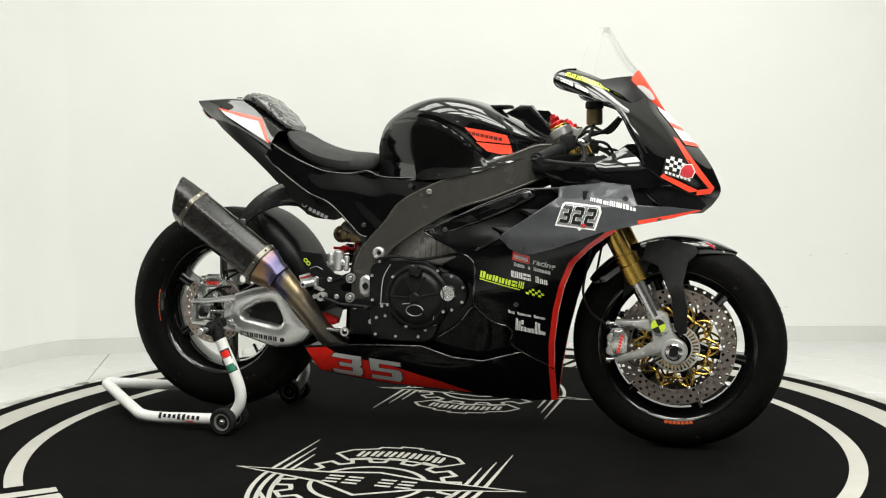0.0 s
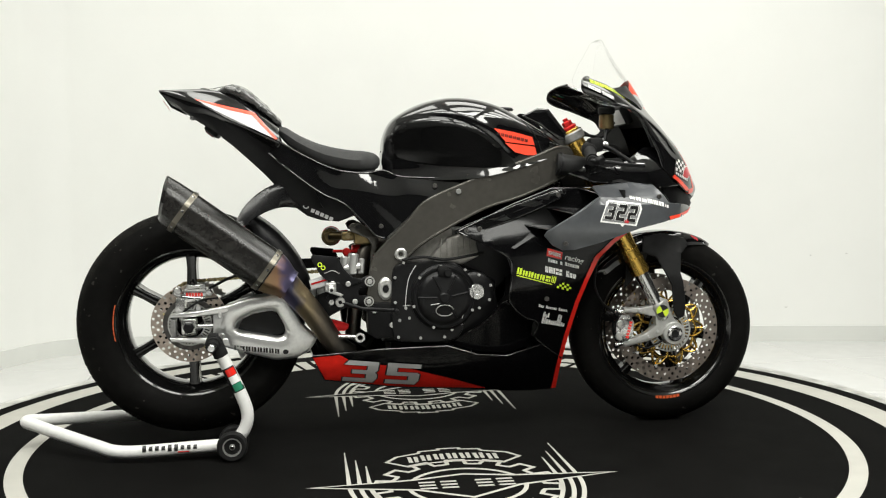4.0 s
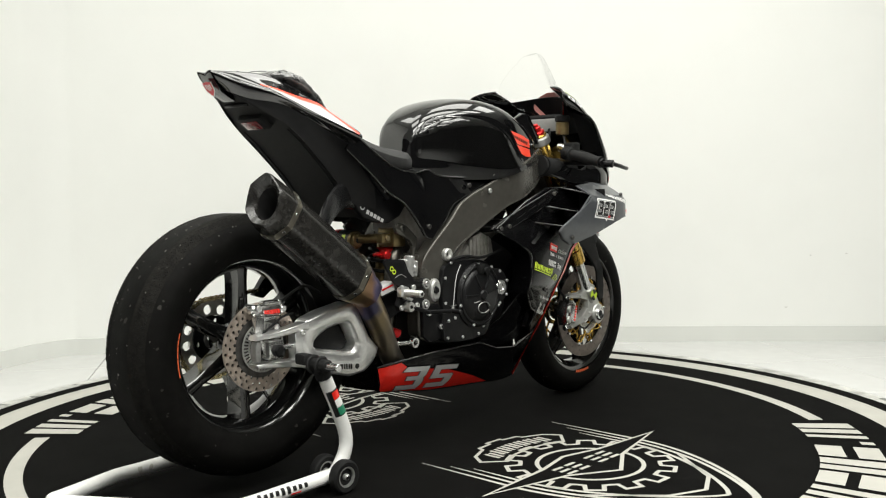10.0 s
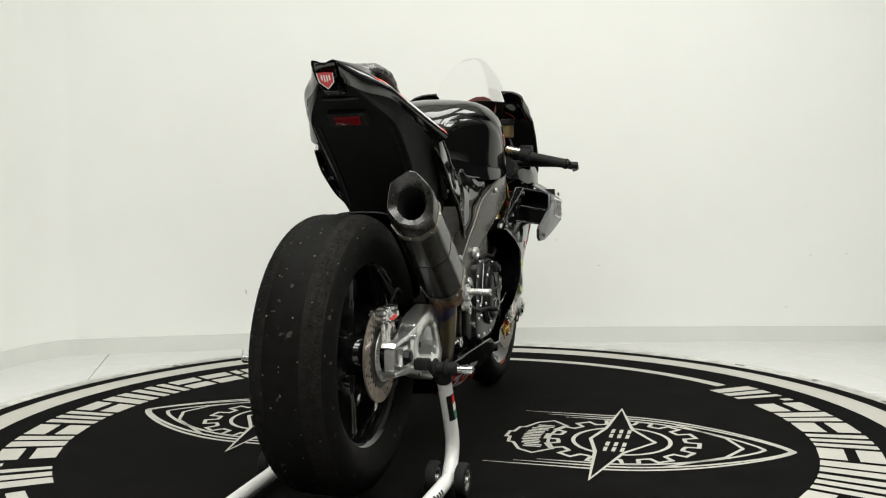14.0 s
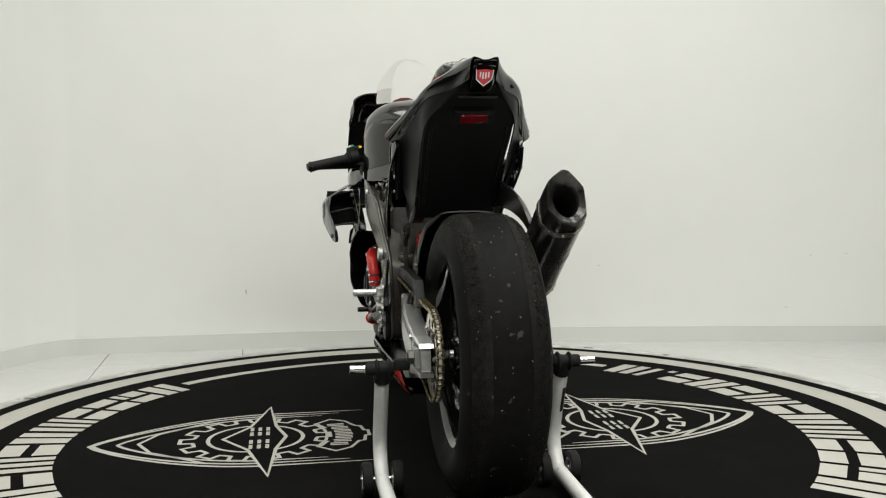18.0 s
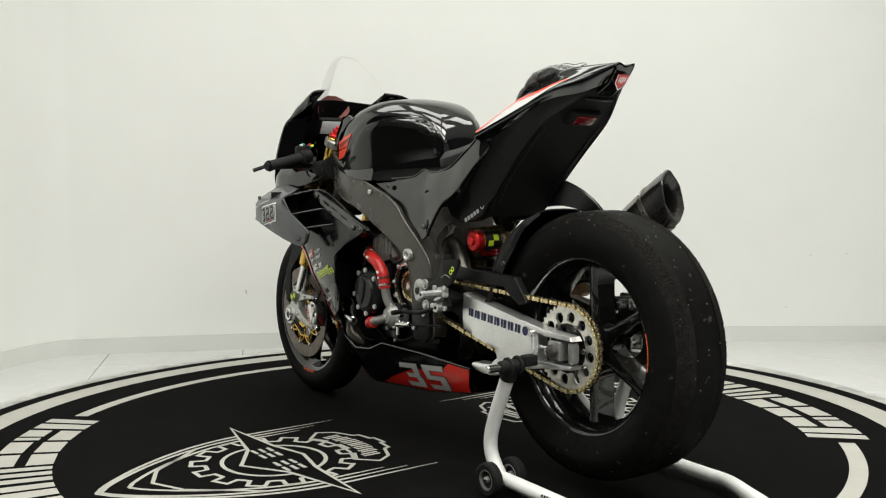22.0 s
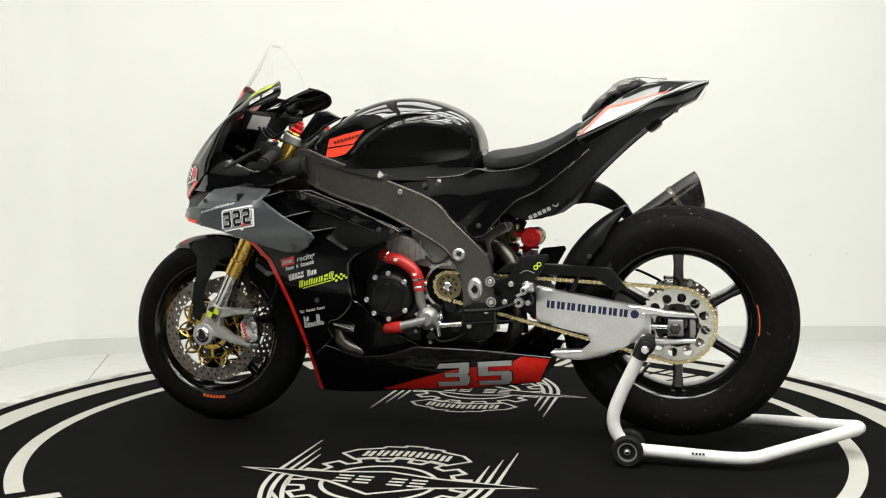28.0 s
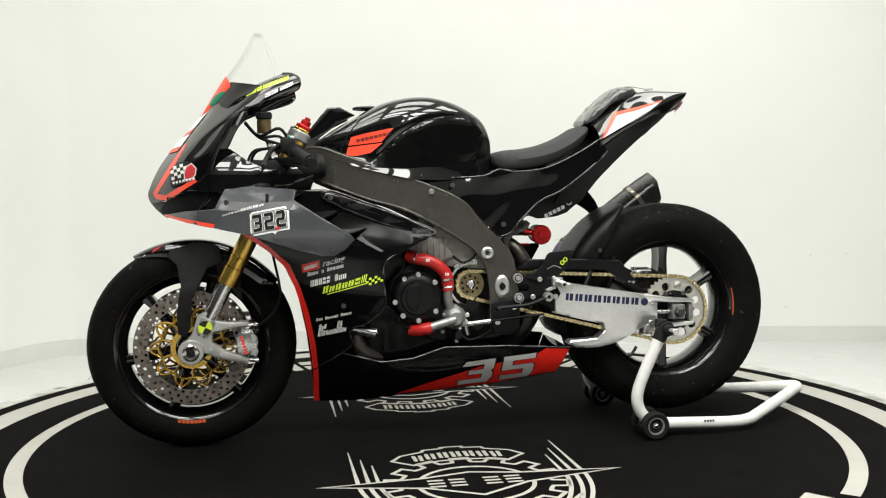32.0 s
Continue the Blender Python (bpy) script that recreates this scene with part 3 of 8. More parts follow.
def tyre_profile(R, W, bead, crown):
    """Closed half-round slick section: (radius, y)."""
    out = []
    for i in range(25):
        a = -1 + 2 * i / 24
        y = W / 2 * math.sin(a * math.pi / 2 * 0.985)
        out.append((R - (R - bead) * (1 - math.cos(abs(a) ** crown * math.pi / 2)) ** 1.0 if abs(a) < 1 else bead, y))
    lip = W * 0.36
    out = [(bead - 0.002, -lip), (bead + 0.012, -lip - 0.008)] + [p for p in out if p[0] > bead + 0.03] + [(bead + 0.012, lip + 0.008), (bead - 0.002, lip)]
    return out + [(bead + 0.004, lip - 0.01), (bead + 0.004, -lip + 0.01)]


def rim_profile(bead, W):
    h = W / 2
    return [(bead + 0.004, -h), (bead + 0.007, -h + 0.003), (bead + 0.004, -h + 0.008), (bead - 0.006, -h + 0.012), (bead - 0.018, -h + 0.03), (bead - 0.024, -h + 0.05 if h > 0.05 else -0.01),
            (bead - 0.024, h - 0.05 if h > 0.05 else 0.01), (bead - 0.018, h - 0.03), (bead - 0.006, h - 0.012), (bead + 0.004, h - 0.008), (bead + 0.007, h - 0.003), (bead + 0.004, h),
            (bead - 0.004, h - 0.002), (bead - 0.014, h - 0.014), (bead - 0.026, h - 0.034), (bead - 0.030, 0.012), (bead - 0.030, -0.012), (bead - 0.026, -h + 0.034), (bead - 0.014, -h + 0.014), (bead - 0.004, -h + 0.002)]


def spoke_mesh(r0, r1, w0, w1, d0, d1):
    """A tapered spoke with a hollow flank, flaring into the rim; along +x."""
    secs = []
    for k in range(9):
        f = k / 8
        r = r0 + (r1 - r0) * f
        w = (w0 + (w1 - w0) * f) * (1 + 0.9 * max(0, f - 0.8) * 5 * 0.5 + 0.5 * max(0, 0.15 - f) * 6)
        d = d0 + (d1 - d0) * f
        secs.append([(r, y, z) for y, z in ((-d, -w * 0.55), (-d * 0.86, -w), (0, -w * 0.8), (d * 0.86, -w), (d, -w * 0.55), (d, w * 0.55), (d * 0.86, w), (0, w * 0.8), (-d * 0.86, w), (-d, w * 0.55))])
    return finish(loft(secs), "spoke", M_RIM, 50)


def drilled_disc(r0, r1, thick, cells, rows, hole, twist=0.25):
    """A flat ring with rows of round holes."""
    bm = bmesh.new()
    for y, sgn in ((-thick / 2, 1), (thick / 2, -1)):
        for i in range(rows):
            for j in range(cells):
                ra, rb = r0 + (r1 - r0) * i / rows, r0 + (r1 - r0) * (i + 1) / rows
                off = twist * i
                outer, innr = [], []
                for u, v in ((0, 0), (0.5, 0), (1, 0), (1, 0.5), (1, 1), (0.5, 1), (0, 1), (0, 0.5)):
                    a = math.tau * (j + u) / cells
                    r = ra + (rb - ra) * v
                    outer.append(bm.verts.new((r * math.cos(a), y, r * math.sin(a))))
                am, rm = math.tau * (j + 0.5 + (0.22 if i % 2 else -0.22)) / cells, (ra + rb) / 2
                cx, cz = rm * math.cos(am), rm * math.sin(am)
                for k in range(8):
                    t = am + math.pi + math.pi / 4 - math.pi / 4 * k
                    innr.append(bm.verts.new((cx + hole * math.cos(t), y, cz + hole * math.sin(t))))
                for k in range(8):
                    bm.faces.new([outer[k], outer[(k + 1) % 8], innr[(k + 1) % 8], innr[k]])
    bmesh.ops.remove_doubles(bm, verts=bm.verts[:], dist=1e-6)
    n = 72
    for r in (r0, r1):
        rows_ = [[(r * math.cos(math.tau * i / n), y, r * math.sin(math.tau * i / n)) for y in (-thick / 2, thick / 2)] for i in range(n)]
        grid_faces(bm, rows_, closed_u=True)
    return bm


def wheel(name, C, R, W, bead, crown, label, spin, tear):
    w = sub(name, BIKE, label)
    w.location = C
    part("tyre", ring(tyre_profile(R, W, bead, crown), 120, closed=True), M_TYRE, w, "worn black slick tyre", 45)
    if tear:
        for s in (-1, 1):
            a, b = W * 0.20, W * 0.40
            pr = []
            for i in range(7):
                y = a + (b - a) * i / 6
                q = math.asin(min(1, 2 * y / W)) / (math.pi / 2 * 0.985)
                pr.append((R - (R - bead) * (1 - math.cos(q ** crown * math.pi / 2)) + 0.0012, s * y))
            part("tread_band", ring(pr, 120), M_TEAR, w, "rough torn shoulder band of the slick")
    part("rim", ring(rim_profile(bead, min(W * 0.80, 0.150)), 96, closed=True), M_RIM, w, "gloss black forged rim", 50)
    hub = 0.052
    part("hub", ring([(0.012, -0.07), (0.034, -0.07), (0.042, -0.062), (0.046, -0.045), (hub, -0.03), (hub + 0.004, 0), (hub, 0.03), (0.046, 0.045), (0.042, 0.062), (0.034, 0.07), (0.012, 0.07)], 40, closed=True), M_RIM, w)
    me = spoke_mesh(hub - 0.006, bead - 0.022, 0.017, 0.0115, 0.030, W * 0.17)
    for i in range(6):
        piece("spoke", me, w, Matrix.Rotation(radians(spin + 60 * i), 4, "Y"))
    va = radians(spin + 28)
    part("valve", rod((math.cos(va) * (bead - 0.03), 0.01, -math.sin(va) * (bead - 0.03)), (math.cos(va) * (bead - 0.065), 0.014, -math.sin(va) * (bead - 0.065)), 0.005, 10), M_STEEL, w)
    return w


def crumbs(w, R, W, bead, crown, n, seed, span, low=0.0, name="rubber_crumb", mat=None, label="grey rubber crumbs stuck to the tread"):
    """Small rolled-up rubber crumbs stuck to the tread."""
    r = random.Random(seed)
    bm = bmesh.new()
    for _ in range(n):
        q = r.uniform(low, span) * r.choice((-1, 1))
        y = W / 2 * math.sin(q * math.pi / 2 * 0.985)
        rad = R - (R - bead) * (1 - math.cos(abs(q) ** crown * math.pi / 2)) + (0.0010 if low else 0.0004)
        a = r.uniform(0, math.tau)
        size = r.uniform(0.0012, 0.0030)
        c = Vector((rad * math.cos(a), y, rad * math.sin(a)))
        u, v, o = Vector((-math.sin(a), 0, math.cos(a))), Vector((0, 1, 0)), Vector((math.cos(a), 0, math.sin(a)))
        ringp = [bm.verts.new(c + u * (size * r.uniform(0.5, 1.6) * math.cos(t)) + v * (size * r.uniform(0.4, 1.0) * math.sin(t))) for t in (math.tau * k / 5 for k in range(5))]
        top = bm.verts.new(c + o * size * 0.8)
        for k in range(5):
            bm.faces.new([ringp[k], ringp[(k + 1) % 5], top])
    part(name, bm, mat or M_CRUMB, w, label)["kind"] = "stuff"


front = wheel("front_wheel", FW, 0.297, 0.122, 0.214, 1.35, "front wheel with six black spokes and two drilled brake discs", 12, False)
rear_w = wheel("rear_wheel", RW, 0.326, 0.204, 0.216, 1.7, "rear wheel with six black spokes and a wide slick", 30, True)

crumbs(rear_w, 0.326, 0.204, 0.216, 1.7, 170, 5, 0.66)
crumbs(rear_w, 0.326, 0.204, 0.216, 1.7, 5200, 8, 0.57, 0.36, "torn_grain", M_GRAIN, "dark torn grain on the tyre shoulder")
crumbs(front, 0.297, 0.122, 0.214, 1.35, 60, 6, 0.5)


def arc_bars(parent, side, y, r, a0, a1, mat, n, h, gap=0.35, name="side_print"):
    """Unreadable wall print as a row of small bars along an arc."""
    bm = bmesh.new()
    for i in range(n):
        b0, b1 = a0 + (a1 - a0) * i / n, a0 + (a1 - a0) * (i + 1 - gap) / n
        rows = [[(q * math.cos(a), side * y, q * math.sin(a)) for q in (r, r + h)] for a in (radians(b0), radians((b0 + b1) / 2), radians(b1))]
        grid_faces(bm, rows)
    part(name, bm, mat, parent)


# marks printed on the rims and walls
for s in (-1, 1):
    arc_bars(front, s, 0.0505, 0.2145, 262, 283, M_ORANGE, 7, 0.010, 0.2)
    arc_bars(rear_w, s, 0.0765, 0.2165, (165 if s < 0 else 165), (193 if s < 0 else 188), M_ORANGE, 7, 0.014, 0.12)
    arc_bars(rear_w, s, 0.0948, 0.258, (186 if s > 0 else 205), (200 if s > 0 else 222), M_SILVER, 7, 0.007, 0.4)


def front_disc(side):
    d = sub("brake_disc", front, "drilled steel brake disc on a gold carrier")
    d.location = (0, side * 0.066, 0)
    part("rotor", drilled_disc(0.122, 0.163, 0.005, 36, 3, 0.0047), M_DISC, d, "dark brown drilled brake rotor")
    bm = []
    for i in range(10):
        a = math.tau * i / 10
        out_, in_ = Vector((0.118 * math.cos(a), 0, 0.118 * math.sin(a))), 0.314
        for da in (-in_, in_):
            mid = Vector((0.086 * math.cos(a + da), 0, 0.086 * math.sin(a + da)))
            bow = Vector((0.108 * math.cos(a + da * 0.42), 0, 0.108 * math.sin(a + da * 0.42)))
            bm.append(tube([out_, bow, mid], 0.0036, 6, 8))
        b_ = a + in_
        bm.append(tube([Vector((0.086 * math.cos(b_), 0, 0.086 * math.sin(b_))), Vector((0.056 * math.cos(b_), 0, 0.056 * math.sin(b_)))], 0.0046, 6))
        bm.append(tube([Vector((0.092 * math.cos(a), 0, 0.092 * math.sin(a))), Vector((0.116 * math.cos(a), 0, 0.116 * math.sin(a)))], 0.0040, 6))
        bm.append(tube([Vector((0.086 * math.cos(a - in_), 0, 0.086 * math.sin(a - in_))), Vector((0.093 * math.cos(a), 0, 0.093 * math.sin(a))), Vector((0.086 * math.cos(a + in_), 0, 0.086 * math.sin(a + in_)))], 0.0038, 6, 7))
    bm.append(ring([(0.046, -0.004), (0.060, -0.004), (0.060, 0.004), (0.046, 0.004)], 40, closed=True))
    part("carrier", merged(*bm), M_GOLD, d, "gold anodised spider carrier")
    me = finish(ring([(0, -0.006), (0.0045, -0.006), (0.0065, -0.004), (0.0065, 0.004), (0.0045, 0.006), (0, 0.006)], 12), "bobbin", M_STEEL, 40)
    for i in range(10):
        a = math.tau * i / 10
        piece("bobbin", me, d, Matrix.Translation((0.121 * math.cos(a), 0, 0.121 * math.sin(a))))
    return d


front_disc(-1)
front_disc(1)


def slotted(r0, r1, y, n, mat, name, parent):
    """A thin sensor ring with radial slots."""
    bm = [ring([(r0, -0.0015), (r0 + 0.004, -0.0015), (r0 + 0.004, 0.0015), (r0, 0.0015)], 48, closed=True), ring([(r1 - 0.004, -0.0015), (r1, -0.0015), (r1, 0.0015), (r1 - 0.004, 0.0015)], 48, closed=True)]
    for i in range(n):
        a = 360 * i / n
        bm.append(ring([(r0 + 0.003, -0.0015), (r1 - 0.003, -0.0015), (r1 - 0.003, 0.0015), (r0 + 0.003, 0.0015)], 1, a0=a, a1=a + 180 / n, closed=True))
    ob = part(name, merged(*bm), mat, parent)
    ob.location.y = y
    return ob


slotted(0.044, 0.068, -0.084, 36, M_CAST, "sensor_ring", front)

rd = sub("brake_disc", rear_w, "drilled rusty rear brake disc")
rd.location = (0, -0.098, 0)
part("rotor", drilled_disc(0.072, 0.110, 0.005, 28, 3, 0.0043), M_RUST, rd, "rust-brown drilled rotor")
part("carrier", merged(ring([(0.046, -0.004), (0.076, -0.003), (0.076, 0.003), (0.046, 0.004)], 40, closed=True)), M_DARKST, rd)
slotted(0.040, 0.062, -0.108, 40, M_CAST, "sensor_ring", rear_w)





SPR_Y = 0.112
bm = bmesh.new()
n = 42 * 4
ro = [0.100 if i % 4 in (0, 3) else 0.106 for i in range(n)]
grid_faces(bm, [[(q * math.cos(math.tau * i / n), y, q * math.sin(math.tau * i / n)) for q, y in ((0.092, -0.003), (ro[i], -0.003), (ro[i], 0.003), (0.092, 0.003))] for i in range(n)], closed_u=True, closed_v=True)
sp = part("sprocket", merged(bm, drilled_disc(0.060, 0.092, 0.006, 12, 1, 0.0135)), M_SPRK, rear_w)
scar = part("sprocket_carrier", drilled_disc(0.030, 0.0605, 0.012, 6, 1, 0.0085), M_ENG, rear_w, "black cush drive carrier")
scar.location.y = SPR_Y - 0.002
sp.location.y = SPR_Y
sp["label"] = "large silver aluminium rear sprocket with cut-outs"
screws(rear_w, SCREW_D, [(0.058 * math.cos(math.tau * i / 6), SPR_Y + 0.004, 0.058 * math.sin(math.tau * i / 6)) for i in range(6)], 1)

# front sprocket on the gearbox
FS = Vector((-0.078, 0.128, 0.462))
fs = part("front_sprocket", merged(drilled_disc(0.014, 0.034, 0.007, 9, 1, 0.0045), ring([(0.034, -0.0035), (0.041, -0.0035), (0.041, 0.0035), (0.034, 0.0035)], 48, closed=True)), M_SPROCK, BIKE, "worn drilled front sprocket")
fs.location = FS
part("sprocket_nut", at(ring([(0.0, 0.0), (0.0, 0.016), (0.009, 0.016), (0.014, 0.013), (0.014, 0.0)], 6), FS), M_STEEL, BIKE, angle=20)

# ---- chain


def chain_path():
    a, b, ra, rb = Vector((FS.x, FS.z)), Vector((RW.x, RW.z)), 0.039, 0.103
    d = b - a
    L = d.length
    base_a = math.atan2(d.y, d.x)
    k = math.acos((ra - rb) / L)
    pts = []
    for i in range(13):
        t = base_a + k + (2 * math.pi - 2 * k) * i / 12
        pts.append(a + ra * Vector((math.cos(t), math.sin(t))))
    for i in range(25):
        t = base_a - k + 2 * k * i / 24
        pts.append(b + rb * Vector((math.cos(t), math.sin(t))))
    # walk evenly round the loop
    pts.append(pts[0])
    seg = [0]
    for p, q in zip(pts, pts[1:]):
        seg.append(seg[-1] + (q - p).length)
    return pts, seg


pts, seg = chain_path()
links = int(seg[-1] / 0.0155 / 2) * 2
CHAIN = sub("chain", BIKE, "gold drive chain")


def link_mesh(w, t, mat):
    bm = bmesh.new()
    out = []
    for e in (1, -1):
        for k in range(7):
            a = radians(-125 + 250 * k / 6)
            out.append((e * (0.0079 + 0.0058 * math.cos(a)), e * 0.0058 * math.sin(a)))
        out.append((0.0, e * 0.0036))
    rings = [[(x, y, z) for x, z in out] for y in (w, w + t)]
    for s in (1, -1):
        vs = grid_faces(bm, [[(x, s * y, z) for x, y, z in r] for r in rings], closed_v=True)
        bm.faces.new(vs[0])
        bm.faces.new(vs[1])
    r2 = _rod(Vector((-0.0079, -w - t - 0.001, 0)), Vector((-0.0079, w + t + 0.001, 0)), 0.0032, 8, 0.0005)
    r3 = _rod(Vector((0.0079, -w - t - 0.001, 0)), Vector((0.0079, w + t + 0.001, 0)), 0.0032, 8, 0.0005)
    me = finish(merged(bm, r2, r3), "chain_link", mat, 40)
    me.materials.append(M_LINK)
    for p in me.polygons:
        p.material_index = 0 if abs(p.normal.y) > 0.5 else 1
    return me


LA, LB = link_mesh(0.0062, 0.002, M_CHAIN), link_mesh(0.0038, 0.002, M_CHAIN)
for i in range(links):
    s = seg[-1] * (i + 0.5) / links
    j = max(k for k in range(len(seg)) if seg[k] <= s)
    j = min(j, len(pts) - 2)
    d = pts[j + 1] - pts[j]
    p = pts[j] + d * ((s - seg[j]) / max(d.length, 1e-9))
    yy = float(np.interp(p.x, [RW.x, FS.x], [SPR_Y, FS.y]))
    piece("chain_link", LA if i % 2 else LB, CHAIN, Matrix.Translation((p.x, yy, p.y)) @ Matrix.Rotation(-math.atan2(d.y, d.x), 4, "Y"))

# ---- fork, calipers, front mudguard
RAKE = Vector((-0.455, 0, 0.890))


def fork(side):
    f = sub("fork_leg", BIKE, "gold upside-down fork leg with a bright lower tube")
    y = side * 0.104
    foot = Vector((0.690, y, 0.345))
    up = RAKE.normalized()

    def on(k):
        return foot + up * k
    part("outer_tube", merged(_rod(on(0.155), on(0.64), 0.0262, 28, 0.002), _rod(on(0.150), on(0.205), 0.0290, 28, 0.003), _rod(on(0.23), on(0.238), 0.0282, 28, 0.002)), M_GOLD, f, "gold anodised outer tube")
    part("inner_tube", rod(on(-0.01), on(0.16), 0.0215, 24), M_STEEL, f, "polished steel inner tube")
    part("yoke_clamp", merged(_rod(on(0.604), on(0.632), 0.0335, 24, 0.004)), M_DULL, f, "grey yoke clamp")
    part("fork_cap", merged(_rod(on(0.64), on(0.652), 0.023, 20, 0.003), _rod(on(0.652), on(0.667), 0.015, 6, 0.002), _rod(on(0.667), on(0.676), 0.008, 12, 0.001)), M_REDAN, f, "red adjuster cap")
    # axle clamp with caliper arm
    ya, yb = side * 0.088, side * 0.124
    shape = [(0.668, 0.408), (0.702, 0.396), (0.718, 0.345), (0.744, 0.314), (0.750, 0.285), (0.738, 0.265), (0.715, 0.260), (0.697, 0.270), (0.686, 0.288), (0.640, 0.270), (0.566, 0.254), (0.560, 0.268), (0.628, 0.292),
             (0.664, 0.318), (0.662, 0.345), (0.610, 0.356), (0.562, 0.361), (0.562, 0.374), (0.62, 0.374), (0.656, 0.380)]
    part("axle_clamp", plate(shape, flat(0.122), 0.026, side, 0.005, 0.2), M_CAST, f, "cast grey axle clamp with two caliper arms")
    part("axle_boss", at(ring([(0.024, 0.0), (0.024, side * 0.006), (0.033, side * 0.006), (0.036, side * 0.002), (0.036, side * -0.02)], 28), Vector((0.722, side * 0.121, 0.292))), M_CAST, f)
    screws(f, SCREW_S, [(0.668, side * 0.123, 0.300), (0.640, side * 0.123, 0.284), (0.690, side * 0.123, 0.392), (0.612, side * 0.123, 0.365)], side)
    part("clamp_collar", rod(on(-0.005), on(0.045), 0.0275, 20, 0.003), M_CAST, f)
    part("axle_nut", at(ring([(0.010, 0.0), (0.012, side * 0.012), (0.020, side * 0.014), (0.024, side * 0.010), (0.024, 0)], 24), Vector((0.722, side * 0.121, 0.292))), M_STEEL, f)
    part("axle_hole", at(ring([(0.0, side * 0.006), (0.013, side * 0.006), (0.013, 0)], 20), Vector((0.722, side * 0.126, 0.292))), M_ENG, f)
    for k in range(4):
        b = bmesh.new()
        c = on(0.020) + Vector((0, side * 0.0292, 0))
        vs = [b.verts.new(c)]
        for j in range(5):
            a = math.pi / 2 * k + math.pi / 8 * j + 0.45
            vs.append(b.verts.new(c + Vector((0.0195 * math.cos(a), 0, 0.0195 * math.sin(a)))))
        b.faces.new(vs)
        part("round_badge", b, M_YEL if k % 2 else M_BLACKV, f, "yellow and black quartered round badge" if k == 0 else "")
    # caliper
    cal = sub("brake_caliper", f, "silver radial brake caliper with a red script bar")
    part("caliper_body", plate([(0.553, 0.352), (0.583, 0.352), (0.598, 0.328), (0.594, 0.287), (0.576, 0.262), (0.550, 0.266), (0.538, 0.300), (0.540, 0.330)], flat(0.118), 0.040, side, 0.006, 0.2), M_ALU, cal)
    part("outer_half", plate([(0.557, 0.344), (0.580, 0.344), (0.590, 0.322), (0.586, 0.290), (0.572, 0.272), (0.556, 0.276), (0.549, 0.302)], flat(0.127), 0.012, side, 0.004, 0.2), M_ALU, cal)
    b2 = bmesh.new()
    for k in range(6):
        p0 = Vector((0.5665 + 0.0022 * k, side * 0.1282, 0.284 + 0.0088 * k))
        b2.faces.new([b2.verts.new(p0 + Vector(q)) for q in ((0, 0, 0), (0.0085, 0, -0.002), (0.0098, 0, 0.0045), (0.0013, 0, 0.0065))])
    part("script_bar", b2, M_BRED, cal)
    for zz in (0.362, 0.260):
        part("mount_bolt", rod((0.540, side * 0.110, zz), (0.640, side * 0.112, zz + (0.008 if zz > 0.3 else 0.018)), 0.0062, 12), M_STEEL, cal)
        part("bolt_head", rod((0.536, side * 0.110, zz), (0.546, side * 0.110, zz), 0.010, 12), M_STEEL, cal)
    for k in range(2):
        part("piston_cap", at(ring([(0, side * 0.006), (0.010, side * 0.006), (0.0125, side * 0.003), (0.0125, 0)], 16), Vector((0.549 + 0.003 * k, side * 0.119, 0.288 + 0.036 * k))), M_CAST, cal)
    part("bleed_nipple", rod((0.548, side * 0.116, 0.350), (0.541, side * 0.122, 0.372), 0.004, 8), M_STEEL, cal)
    part("hose_union", rod((0.555, side * 0.104, 0.352), (0.540, side * 0.122, 0.358), 0.007, 10), M_MATT, cal)
    part("sensor_lead", tube([(0.60, side * 0.126, 0.262), (0.63, side * 0.130, 0.250), (0.665, side * 0.126, 0.262), (0.69, side * 0.124, 0.275)], 0.003, 8, 14), M_MATT, f)
    hose = [(0.548, side * 0.112, 0.352), (0.520, side * 0.118, 0.372), (0.490, side * 0.120, 0.40), (0.472, side * 0.115, 0.45), (0.482, side * 0.11, 0.52), (0.50, side * 0.10, 0.60)]
    part("brake_hose", tube(hose, 0.0035, 8, 28), M_MATT, f)
    return f


for s in (-1, 1):
    fork(s)
part("front_axle", rod((0.722, -0.118, 0.292), (0.722, 0.118, 0.292), 0.012), M_STEEL, BIKE)
part("lower_yoke", merged(plate([(0.50, 0.70), (0.55, 0.72), (0.575, 0.68), (0.555, 0.655), (0.50, 0.66)], flat(0.135), 0.27, 1, 0.006, 0.2)), M_ENG, BIKE)
part("upper_yoke", merged(plate([(0.345, 0.905), (0.405, 0.926), (0.430, 0.912), (0.424, 0.880), (0.402, 0.860), (0.360, 0.864)], flat(0.088), 0.176, 1, 0.008, 0.2)), M_CAST, BIKE, "silver upper fork yoke")
part("steering_head", rod((0.475, 0, 0.665), (0.378, 0, 0.885), 0.034, 24), M_FRAME, BIKE)

MUD = sub("front_mudguard", BIKE, "black front mudguard with arms to the fork feet")


